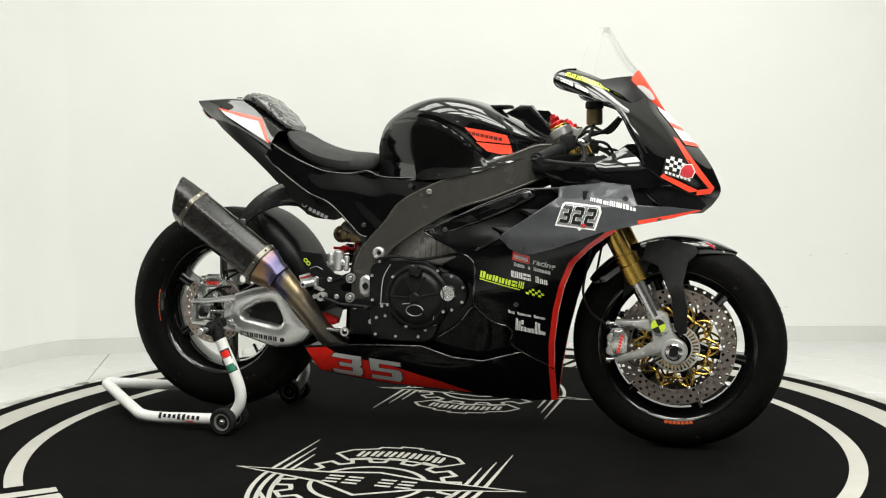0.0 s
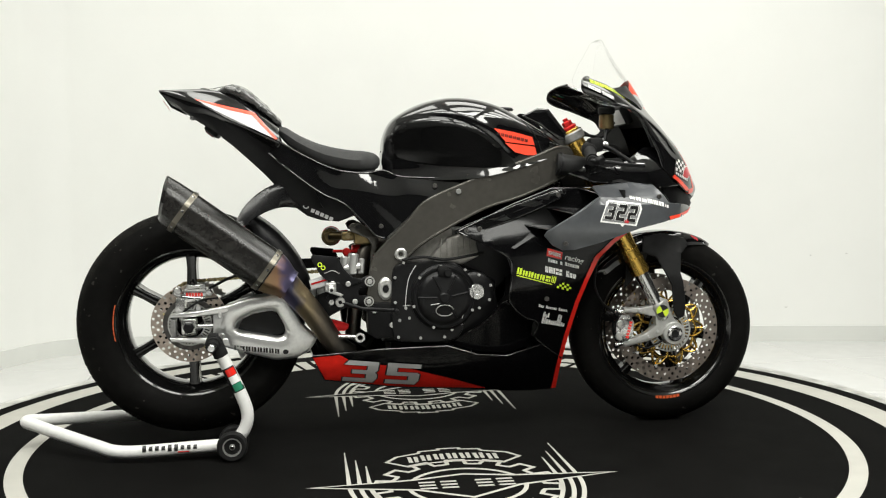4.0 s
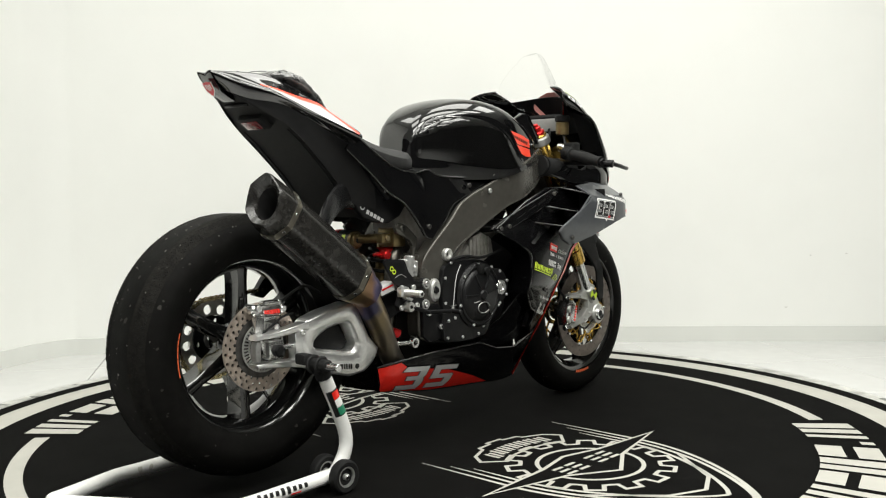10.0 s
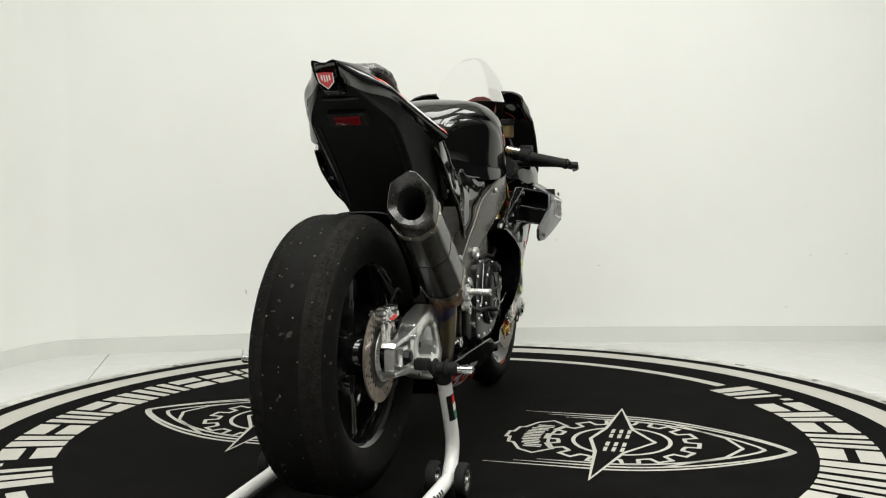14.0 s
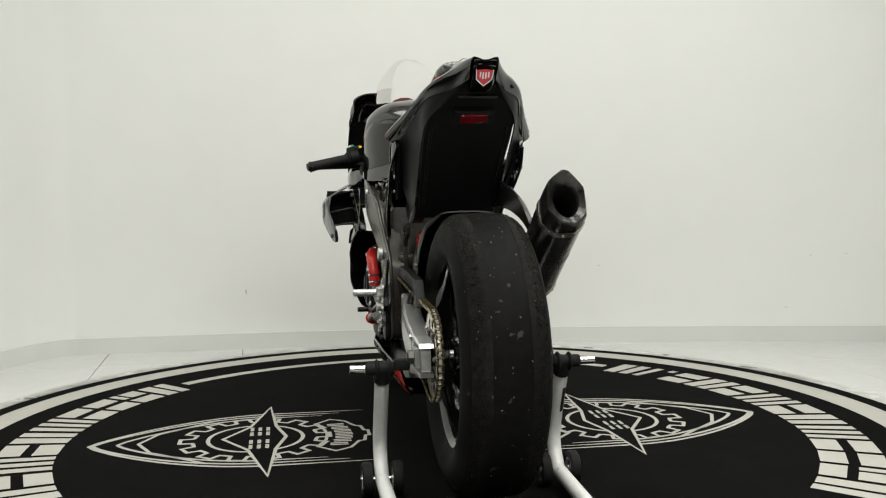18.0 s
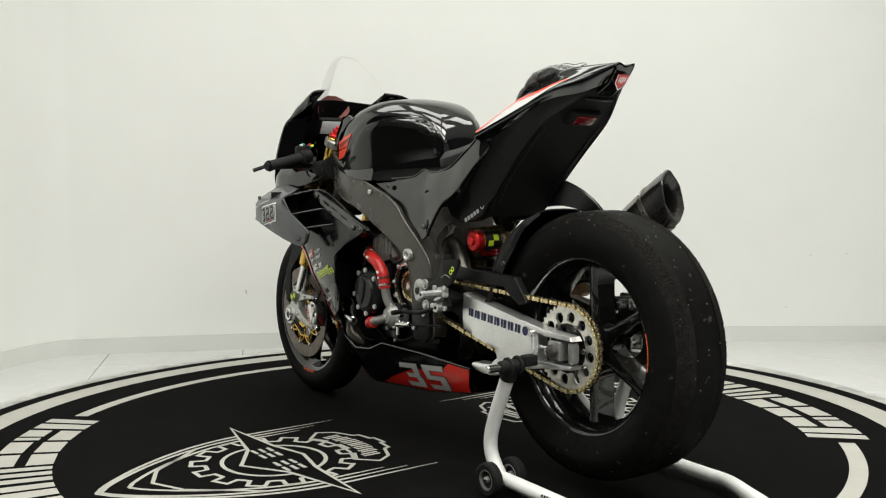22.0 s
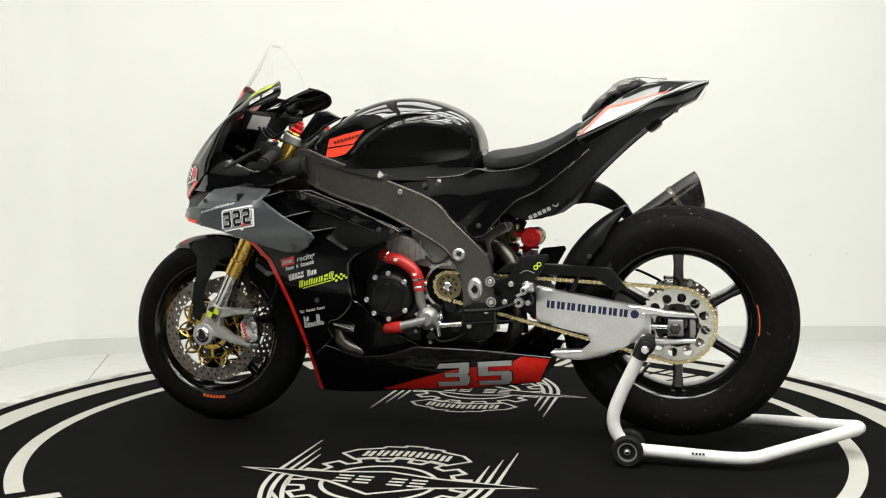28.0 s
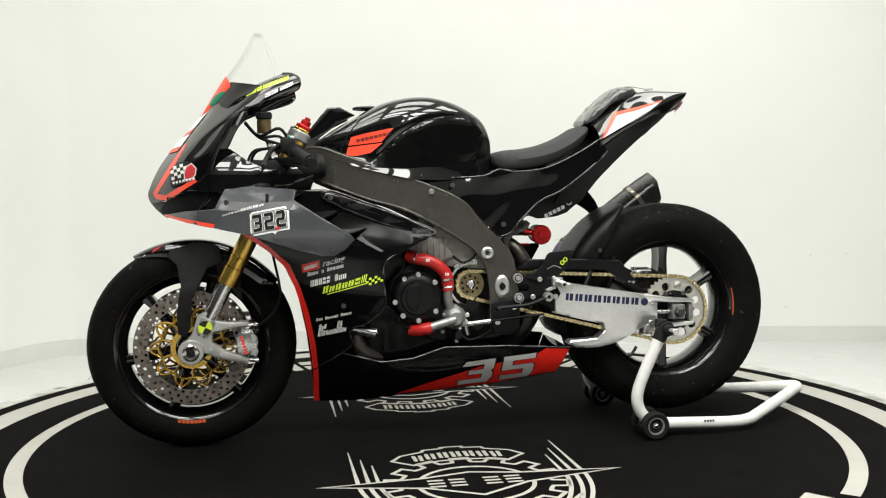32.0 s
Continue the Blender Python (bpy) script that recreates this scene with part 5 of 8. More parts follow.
# alternator side
AC = Vector((0.088, 0, 0.434))
part("alternator_cover", at(ring([(0, 0.196), (0.046, 0.196), (0.050, 0.190), (0.060, 0.188), (0.066, 0.184), (0.072, 0.172), (0.074, 0.14)], 44), AC), M_ENG, EN, "black alternator cover")
part("cover_step", plate([(0.072, 0.466), (0.092, 0.476), (0.116, 0.466), (0.126, 0.436), (0.116, 0.406), (0.096, 0.396), (0.080, 0.424)], flat(0.200), 0.012, 1, 0.004, 0.2), M_ENG, EN)
screws(EN, SCREW, [(AC.x + 0.066 * math.cos(radians(a)), 0.185, AC.z + 0.066 * math.sin(radians(a))) for a in (-10, 55, 92, 140, 218, 268, 310)], 1)
part("upper_hose", tube([(0.110, 0.155, 0.553), (0.088, 0.170, 0.545), (0.060, 0.178, 0.540), (0.034, 0.180, 0.528), (0.012, 0.179, 0.510), (0.000, 0.178, 0.488), (-0.003, 0.174, 0.452)], 0.0175, 18, 30), M_HOSE, EN, "thick red silicone coolant hose")
for f_, g_ in ((0.062, 0.541), (0.006, 0.500)):
    part("hose_mark", merged(*[box(f_ - 0.004 * k_, f_ - 0.004 * k_ + 0.0026, 0.1945, 0.1975, g_ - 0.004, g_ + 0.004, 0) for k_ in range(3)]), M_WHITEV, EN)
part("band_clamp", tube([(0.0, 0.178, 0.486), (-0.0005, 0.178, 0.481)], 0.0184, 20), M_STEEL, EN)
for p, q in (((0.090, 0.168, 0.546), (0.085, 0.171, 0.5445)), ((-0.002, 0.1755, 0.466), (-0.0025, 0.175, 0.460))):
    part("hose_clip", rod(p, q, 0.0192, 20), M_STEEL, EN, "bright hose clip")
part("hose_pipe", tube([(-0.003, 0.174, 0.46), (-0.004, 0.168, 0.42), (-0.016, 0.155, 0.385)], 0.0135, 14, 10), M_DULL, EN)
part("pump_body", at(ring([(0, 0.185), (0.018, 0.185), (0.026, 0.178), (0.034, 0.165), (0.038, 0.13)], 32), Vector((-0.024, 0, 0.370))), M_DULL, EN, "bare cast water pump body")
screws(EN, SCREW_S, [(-0.024 + 0.034 * math.cos(radians(a)), 0.166, 0.370 + 0.034 * math.sin(radians(a))) for a in (20, 95, 170, 245, 320)], 1)
part("pump_pipe", rod((-0.024, 0.178, 0.366), (0.052, 0.184, 0.347), 0.0125), M_DULL, EN)
part("lower_hose", tube([(0.048, 0.184, 0.346), (0.070, 0.180, 0.342), (0.092, 0.165, 0.338), (0.11, 0.14, 0.335)], 0.0175, 16, 14), M_HOSE, EN, "thick red silicone coolant hose")
part("sprocket_guard",
     at(ring([(0.060, 0.134), (0.067, 0.134), (0.067, 0.147), (0.060, 0.147)], 28, a0=-75, a1=105, closed=True), Vector((FS.x, 0, FS.z))), M_ALU, EN, "silver open sprocket guard")
for a in (-62, -28, 6, 52, 98):
    part("guard_lobe", at(ring([(0.0, 0.0), (0.0, 0.014), (0.0085, 0.014), (0.0095, 0.011), (0.0095, 0.0)], 14), Vector((FS.x + 0.068 * math.cos(radians(a)), 0.134, FS.z + 0.068 * math.sin(radians(a))))), M_ALU, EN)
screws(EN, SCREW_S, [(FS.x + 0.068 * math.cos(radians(a)), 0.148, FS.z + 0.068 * math.sin(radians(a))) for a in (-62, -28, 6, 52, 98)], 1)
part("left_case", plate([(-0.16, 0.31), (-0.15, 0.52), (-0.02, 0.53), (0.02, 0.45), (0.03, 0.33), (-0.04, 0.29)], flat(0.112), 0.05, 1, 0.008, 0.2), M_ENG, EN)
part("gear_linkage", merged(_rod(Vector((-0.055, 0.155, 0.352)), Vector((-0.055, 0.165, 0.352)), 0.012, 14, 0.002), _rod(Vector((-0.055, 0.163, 0.352)), Vector((-0.062, 0.168, 0.318)), 0.006, 10, 0.001), _rod(Vector((-0.060, 0.170, 0.35)), Vector((-0.130, 0.172, 0.357)), 0.008, 12, 0.002)), M_ALU, EN, "silver gear linkage with quick-shift sensor")
part("shift_rod", rod((-0.13, 0.172, 0.357), (-0.29, 0.175, 0.372), 0.0035), M_SATIN, EN, "thin dark shift rod")
# small pieces of the left engine side
for p, q, r_, m_ in (((-0.045, 0.150, 0.395), (-0.045, 0.160, 0.395), 0.016, M_ENG), ((-0.085, 0.118, 0.405), (-0.085, 0.135, 0.405), 0.020, M_ENG), ((-0.035, 0.150, 0.318), (-0.035, 0.168, 0.318), 0.012, M_ENG), ((-0.10, 0.118, 0.340), (-0.10, 0.136, 0.340), 0.015, M_ENG),
                     ((0.012, 0.150, 0.330), (0.012, 0.162, 0.330), 0.007, M_DULL), ((-0.03, 0.150, 0.300), (-0.03, 0.162, 0.300), 0.006, M_DULL), ((-0.062, 0.150, 0.376), (-0.062, 0.166, 0.376), 0.007, M_STEEL)):
    part("boss", rod(p, q, r_, 16), m_, EN)
part("lead", tube([(-0.02, 0.165, 0.55), (-0.045, 0.168, 0.53), (-0.07, 0.160, 0.535), (-0.10, 0.150, 0.56)], 0.0035, 8, 18), M_MATT, EN)
part("lead", tube([(0.12, 0.160, 0.545), (0.13, 0.165, 0.51), (0.155, 0.160, 0.48), (0.16, 0.150, 0.44)], 0.0045, 8, 18), M_MATT, EN)
part("lead", tube([(-0.03, 0.160, 0.335), (-0.06, 0.168, 0.305), (-0.10, 0.160, 0.310), (-0.14, 0.150, 0.33)], 0.0035, 8, 18), M_MATT, EN)
part("collector", rod((0.282, 0.146, 0.350), (0.200, 0.158, 0.332), 0.0165, 18, 0.005), M_STEEL, EN, "bright header pipe stub")
part("header_pipe", tube([(0.26, 0.11, 0.40), (0.262, 0.13, 0.34), (0.245, 0.14, 0.285), (0.19, 0.12, 0.255)], 0.020, 14, 20), M_HEAT, EN, "heat-stained header pipe")

# exhaust headers behind the engine and on both sides of the sump
part("header_pipe", tube([(-0.155, 0.03, 0.58), (-0.22, 0.06, 0.57), (-0.265, 0.075, 0.50), (-0.27, 0.075, 0.40), (-0.255, 0.06, 0.31), (-0.20, 0.03, 0.27)], 0.022, 16, 30), M_HEAT, BIKE, "heat-stained header pipe")
part("header_pipe", tube([(-0.155, -0.03, 0.58), (-0.21, -0.05, 0.57), (-0.235, -0.06, 0.50), (-0.25, -0.06, 0.38), (-0.26, -0.05, 0.30)], 0.022, 16, 24), M_HEAT, BIKE, "heat-stained header pipe")
part("link_pipe", tube([(-0.27, -0.10, 0.262), (-0.315, -0.125, 0.30), (-0.375, -0.148, 0.39), (-0.440, -0.165, 0.470), (-0.458, -0.170, 0.492)], [0.030, 0.031, 0.033, 0.037, 0.041], 24, 30), M_HEAT, BIKE, "titanium link pipe with blue and straw heat stains")

# ---- silencer
SIL = sub("silencer", BIKE, "dark carbon silencer with an open end cap")
A, B = Vector((-0.492, -0.186, 0.514)), Vector((-0.729, -0.191, 0.689))
ax = (B - A).normalized()
sv = Vector((0, 1, 0))
sv = (sv - ax * sv.dot(ax)).normalized()
su = ax.cross(sv)
if su.z < 0:
    su = -su


def hexa(c, hu, hw, corner=0.5, skew=Vector()):
    """Eight-sided section with softened corners."""
    raw = [(1.05, 0.20), (0.50, 0.93), (-0.52, 1.0), (-1.0, 0.42), (-1.0, -0.42), (-0.52, -1.0), (0.50, -0.93), (1.05, -0.20)]
    P = [Vector((u * hu, w * hw, 0)) for u, w in raw]
    S = spline(P, 40, True)
    S = [p * 0.35 + (P[i // 5] * (1 - i % 5 / 5) + P[(i // 5 + 1) % 8] * (i % 5 / 5)) * 0.65 for i, p in enumerate(S)]
    return [c + su * p.x + sv * p.y + skew * (p.x + 0.55 * p.y) for p in S]


def bore(c, r, skew=Vector()):
    """Round section of the opening."""
    return [c + su * (r * math.cos(a)) + sv * (r * math.sin(a) * 0.86) + skew * (r * (math.cos(a) + 0.47 * math.sin(a))) for a in (0.38 + math.tau * k / 40 for k in range(40))]


secs = [hexa(A + (B - A) * f, 0.0595, 0.0515) for f in (0, 0.33, 0.66, 1.0)]
part("sleeve", loft(secs, cap=False), M_CARBON, SIL, "scuffed carbon sleeve", 50)
for f in (0.015, 0.955):
    c0, c1 = A + (B - A) * f, A + (B - A) * (f + 0.05)
    part("strap", loft([hexa(c0, 0.0600, 0.0520), hexa(c0, 0.0618, 0.0538), hexa(c1, 0.0618, 0.0538), hexa(c1, 0.0600, 0.0520)], cap=False), M_STRAP, SIL, "riveted metal strap")
    for k in (3, 8, 13, 17, 23, 28, 33, 38):
        p = hexa((c0 + c1) / 2, 0.0622, 0.0542)[k]
        o = (p - (c0 + c1) / 2).normalized()
        part("rivet", rod(p - o * 0.002, p + o * 0.0015, 0.004, 8, 0.001), M_STEEL, SIL)
part("mid_band", loft([hexa(A + (B - A) * f, 0.0604, 0.0524) for f in (0.50, 0.505, 0.545, 0.55)], cap=False), M_CARBON, SIL)
cone = [hexa(A, 0.0585, 0.048), hexa(A - ax * 0.025, 0.053, 0.045), hexa(A - ax * 0.05, 0.043, 0.040), hexa(A - ax * 0.065, 0.042, 0.040)]
part("inlet_cone", loft(cone, 12), M_HEAT, SIL, "bare titanium inlet cone", 50)
# end cap: a slanted mouth with a deep dark opening
slant = ax * 0.46
C0 = B + ax * 0.012
o1 = [hexa(B - ax * 0.003, 0.0598, 0.0518), hexa(C0 + ax * 0.024, 0.0585, 0.0505, skew=slant * 0.35), hexa(C0 + ax * 0.046, 0.0555, 0.0490, skew=slant * 0.95), hexa(C0 + ax * 0.049, 0.0525, 0.0465, skew=slant * 0.95),
      bore(C0 + ax * 0.038, 0.0390, slant * 0.9), bore(C0 + ax * 0.030, 0.0360, slant * 0.84)]
# bore in flat black of its own, so the colour carries its deep shade
part("outlet", loft([bore(C0 + ax * 0.030, 0.0360, slant * 0.84), bore(C0 + ax * 0.018, 0.0335, slant * 0.6), bore(C0 - ax * 0.010, 0.0320, slant * 0.2), bore(C0 - ax * 0.14, 0.030), bore(C0 - ax * 0.145, 0.001)], cap=False), M_MATT, SIL, "outlet bore with its deep shade put into the black")
part("end_cap", loft(o1, cap=False), M_CARBON, SIL, "dark carbon end cap with a deep mouth", 35)
HANG = spline([(-0.395, -0.094, 0.730), (-0.455, -0.110, 0.730), (-0.505, -0.131, 0.712), (-0.548, -0.150, 0.680), (-0.578, -0.163, 0.640)], 20)
secs = []
for k, p in enumerate(HANG):
    d = (HANG[min(k + 1, 19)] - HANG[max(k - 1, 0)]).normalized()
    out_ = (Vector((0, -1, 0)) - d * Vector((0, -1, 0)).dot(d)).normalized()
    wide = d.cross(out_)
    h, g = 0.010 + 0.032 * (1 - k / 19) ** 0.7, 0.008
    secs.append([p + wide * (h * c) + out_ * (g * e) for c, e in ((1, 0), (0.9, 0.7), (0.45, 1.0), (-0.45, 1.0), (-0.9, 0.7), (-1, 0), (-0.9, -0.7), (0.9, -0.7))])
part("silencer_hanger", loft(secs), M_HANG, BIKE, "black curved silencer hanger arm", 50)
part("hanger_bolt", at(ring([(0.004, -0.008), (0.006, -0.010), (0.011, -0.010), (0.013, -0.006), (0.013, 0)], 20), Vector((-0.572, -0.162, 0.645))), M_STEEL, BIKE)

# ---- shock absorber, rear sets
SH = sub("shock_absorber", BIKE, "bronze shock absorber with a red adjuster knob")
# the short reservoir lies across the machine
LIE = Matrix.Translation((-0.317, 0, 0.601)) @ Matrix.Rotation(radians(-4), 4, "Z")


def lying(bm):
    bm.transform(LIE)
    return bm


part("reservoir", lying(merged(_rod(Vector((0, -0.004, 0)), Vector((0, 0.059, 0)), 0.0265, 28, 0.003), _rod(Vector((0, -0.012, 0)), Vector((0, 0.002, 0)), 0.020, 24, 0.003))), M_BRONZE, SH, "bronze reservoir")
part("end_cap", lying(_rod(Vector((0, -0.015, 0)), Vector((0, -0.011, 0)), 0.008, 12, 0.001)), M_MATT, SH)
part("adjuster_knob", lying(merged(_rod(Vector((0, 0.057, -0.001)), Vector((0, 0.084, -0.001)), 0.030, 20, 0.004), _rod(Vector((0, 0.084, -0.001)), Vector((0, 0.090, -0.001)), 0.012, 12, 0.001))), M_REDAN, SH, "red anodised knob")
part("reservoir_sleeve", lying(_rod(Vector((0, 0.004, 0)), Vector((0, 0.056, 0)), 0.0274, 24, 0.001)), M_BLACKV, SH, "black label round the reservoir")
for y0, a0 in ((0.014, 145), (0.031, 180)):
    part("reservoir_badge", lying(ring([(0.0280, y0), (0.0280, y0 + 0.017)], 6, a0=a0, a1=a0 + 35)), M_YEL, SH, "yellow quarter of the round badge")
part("shock_body", rod((-0.205, -0.01, 0.63), (-0.235, -0.01, 0.40), 0.024, 20), M_BRONZE, SH)
coil = [(-0.22 - 0.03 * k / 60 + 0.036 * math.cos(k * 0.63), -0.01 + 0.036 * math.sin(k * 0.63), 0.585 - 0.0028 * k) for k in range(35)]
part("spring", tube(coil, 0.0055, 8), M_ENG, SH, "black coil spring")
part("reservoir_arm", rod((-0.316, -0.002, 0.604), (-0.266, -0.058, 0.606), 0.0130), M_BRONZE, SH)
part("reservoir_arm", rod((-0.300, 0.062, 0.606), (-0.262, 0.055, 0.610), 0.009), M_REDAN, SH)
part("bronze_block", merged(box(-0.250, -0.200, -0.085, -0.025, 0.580, 0.634, 0.006), box(-0.286, -0.248, -0.076, -0.040, 0.592, 0.620, 0.006)), M_BRONZE, SH, "bronze shock head")
part("block_bolt", merged(_rod(Vector((-0.268, -0.082, 0.606)), Vector((-0.268, -0.074, 0.606)), 0.008, 14, 0.001), _rod(Vector((-0.236, -0.089, 0.627)), Vector((-0.236, -0.084, 0.627)), 0.005, 12, 0.001)), M_SPROCK, SH)
part("preload_collar", rod((-0.224, -0.030, 0.548), (-0.222, -0.030, 0.577), 0.034, 28, 0.004), M_REDAN, SH, "red preload collar")
part("damping_knob", merged(_rod(Vector((-0.272, -0.086, 0.559)), Vector((-0.272, -0.058, 0.559)), 0.0125, 16, 0.003), _rod(Vector((-0.312, -0.068, 0.562)), Vector((-0.240, -0.062, 0.560)), 0.0045, 10, 0.001)), M_REDAN, SH, "red damping knob")
MOUNT = [(-0.268, 0.636), (-0.258, 0.646), (-0.242, 0.648), (-0.220, 0.638), (-0.196, 0.619), (-0.180, 0.600), (-0.186, 0.575), (-0.198, 0.540), (-0.206, 0.520), (-0.205, 0.550), (-0.200, 0.582), (-0.214, 0.600), (-0.240, 0.612), (-0.260, 0.620)]
for s in (-1, 1):
    part("shock_mount", plate(MOUNT, flat(0.112), 0.012, s, 0.004, 0.05), M_FRAME, FR, "dark grey shock mount")
    part("mount_boss", merged(_rod(Vector((-0.240, s * 0.105, 0.634)), Vector((-0.240, s * 0.118, 0.634)), 0.010, 18, 0.002)), M_FRAME, FR)
    part("boss_hole", at(ring([(0, s * 0.1185), (0.006, s * 0.1185), (0.006, s * 0.11)], 16), Vector((-0.240, 0, 0.634))), M_ENG, FR)

for s in (-1, 1):
    RS = sub("rearset", BIKE, "black machined footrest bracket with a silver peg")
    part("heel_plate", plate([(-0.377, 0.556), (-0.372, 0.560), (-0.306, 0.553), (-0.298, 0.545), (-0.286, 0.519), (-0.262, 0.494), (-0.238, 0.488), (-0.234, 0.480), (-0.256, 0.472), (-0.276, 0.468), (-0.322, 0.481), (-0.336, 0.487), (-0.352, 0.503), (-0.378, 0.548)], flat(0.180), 0.007, s, 0.002, 0.1), M_SATIN, RS, "black heel plate with a small yellow mark")
    part("plate_edge", tube([(-0.340, s * 0.1805, 0.507), (-0.318, s * 0.1805, 0.514), (-0.298, s * 0.1805, 0.505)], 0.0012, 6, 14), M_DULL, RS)
    for dx in (0, 0.014):
        b = ring([(0.0040, s * 0.1815), (0.0068, s * 0.1815)], 14)
        part("mark", at(b, Vector((-0.353 + dx * 0.65, 0, 0.532 - dx * 0.65))), M_YEL, RS)
    BRK = [(-0.326, 0.482), (-0.273, 0.477), (-0.252, 0.478), (-0.232, 0.491), (-0.216, 0.497), (-0.203, 0.490), (-0.200, 0.478), (-0.208, 0.466), (-0.235, 0.463), (-0.246, 0.455), (-0.242, 0.440), (-0.222, 0.440), (-0.205, 0.431), (-0.203, 0.416), (-0.214, 0.406), (-0.243, 0.408), (-0.282, 0.408), (-0.300, 0.411), (-0.330, 0.416), (-0.338, 0.432), (-0.328, 0.452)]
    part("bracket", plate(BRK, lambda x, z: 0.172 + 0.13 * max(0.0, -0.235 - x), 0.012, s, 0.003, 0.05), M_SATIN, RS)
    for x, z in ((-0.212, 0.480), (-0.215, 0.422)):
        part("bracket_collar", at(ring([(0.0105, s * 0.166), (0.0105, s * 0.176), (0.014, s * 0.176), (0.015, s * 0.166)], 24), Vector((x, 0, z))), M_CAST, RS, "silver collar round a bracket bolt")
    part("footpeg", merged(*[_rod(Vector((-0.3235, s * (0.204 + 0.0075 * k), 0.467)), Vector((-0.3235, s * (0.2108 + 0.0075 * k), 0.467)), 0.0098, 14, 0.0012) for k in range(8)],
                           _rod(Vector((-0.3235, s * 0.185, 0.467)), Vector((-0.3235, s * 0.265, 0.467)), 0.0086, 12, 0.001)), M_BOLT, RS, "knurled silver footpeg")
    part("peg_hole", at(ring([(0, s * 0.2655), (0.0045, s * 0.2655), (0.0045, s * 0.26)], 14), Vector((-0.3235, 0, 0.467))), M_ENG, RS)
    part("peg_bracket", merged(box(-0.340, -0.308, min(s * 0.184, s * 0.204), max(s * 0.184, s * 0.204), 0.455, 0.482, 0.005), plate([(-0.318, 0.458), (-0.300, 0.452), (-0.288, 0.446), (-0.296, 0.440), (-0.320, 0.450)], flat(0.200), 0.012, s, 0.003, 0.2)), M_BOLT, RS, "silver peg bracket")
    part("pedal_pivot", at(ring([(0.005, s * 0.198), (0.006, s * 0.201), (0.0125, s * 0.201), (0.014, s * 0.196), (0.014, s * 0.178)], 22), Vector((-0.298, 0, 0.425))), M_CAST, RS, "silver pedal pivot")
    screws(RS, SCREW, [(-0.212, s * 0.173, 0.480), (-0.215, s * 0.173, 0.422), (-0.322, s * 0.184, 0.424), (-0.255, s * 0.177, 0.424), (-0.318, s * 0.182, 0.4775), (-0.274, s * 0.182, 0.4755)], s)
    part("pedal", merged(_rod(Vector((-0.298, s * 0.194, 0.425)), Vector((-0.235, s * 0.205, 0.405)), 0.006, 10, 0.001), _rod(Vector((-0.235, s * 0.205, 0.405)), Vector((-0.135, s * 0.205, 0.398)), 0.006, 10, 0.001), _rod(Vector((-0.140, s * 0.200, 0.398)), Vector((-0.140, s * 0.240, 0.398)), 0.007, 12, 0.002)), M_SATIN, RS, "black foot lever")
part("rear_master_cylinder", merged(_rod(Vector((-0.262, -0.152, 0.500)), Vector((-0.256, -0.152, 0.560)), 0.015, 16, 0.003), _rod(Vector((-0.288, -0.150, 0.495)), Vector((-0.282, -0.150, 0.552)), 0.012, 16, 0.003), _rod(Vector((-0.300, -0.150, 0.515)), Vector((-0.235, -0.150, 0.522)), 0.013, 14, 0.003), _rod(Vector((-0.236, -0.150, 0.500)), Vector((-0.232, -0.150, 0.545)), 0.009, 12, 0.003)), M_BOLT, BIKE, "silver rear master cylinder")
TIP = Matrix.Translation((-0.356, 0, 0.478)) @ Matrix.Rotation(radians(-15), 4, "Y")
part("foil_box", box(-0.026, 0.026, -0.168, -0.130, -0.013, 0.013, 0.003, TIP), M_SILVER, BIKE, "small silver labelled box")
part("red_stripe", box(-0.022, 0.022, -0.1692, -0.1675, 0.001, 0.006, 0, TIP), M_REDAN, BIKE)
part("red_bracket", plate([(-0.350, 0.376), (-0.318, 0.368), (-0.285, 0.358), (-0.272, 0.352), (-0.274, 0.340), (-0.284, 0.333), (-0.335, 0.335)], flat(0.135), 0.012, -1, 0.003, 0.2), M_REDAN, BIKE, "red anodised linkage bracket")
part("link_rod", rod((-0.36, -0.142, 0.322), (-0.252, -0.147, 0.317), 0.007), M_ALU, BIKE)
part("link_eye", at(ring([(0.008, -0.01), (0.014, -0.01), (0.014, 0.004), (0.008, 0.004)], 18, closed=True), Vector((-0.241, -0.148, 0.316))), M_ALU, BIKE)

# ---- tank
TANK = sub("fuel_tank", BIKE, "gloss black fuel tank with matt knee panels")
ST = [(-0.161, 0.800, 0.858, 0.054), (-0.156, 0.785, 0.900, 0.066), (-0.136, 0.775, 0.942, 0.084), (-0.098, 0.770, 0.972, 0.110), (-0.040, 0.768, 0.999, 0.144), (0.030, 0.768, 1.014, 0.174), (0.100, 0.772, 1.011, 0.190),
      (0.170, 0.786, 0.993, 0.190), (0.240, 0.803, 0.957, 0.178), (0.310, 0.825, 0.915, 0.156), (0.365, 0.842, 0.878, 0.122)]


def tank_half(w, zb, zt):
    h = zt - zb
    return [(0.0, zt), (w * 0.36, zt - h * 0.012), (w * 0.70, zt - h * 0.052), (w * 0.915, zt - h * 0.165), (w * 0.970, zt - h * 0.33), (w * 0.958, zt - h * 0.60), (w * 0.965, zt - h * 0.80), (w * 0.99 + 0.006, zb)]


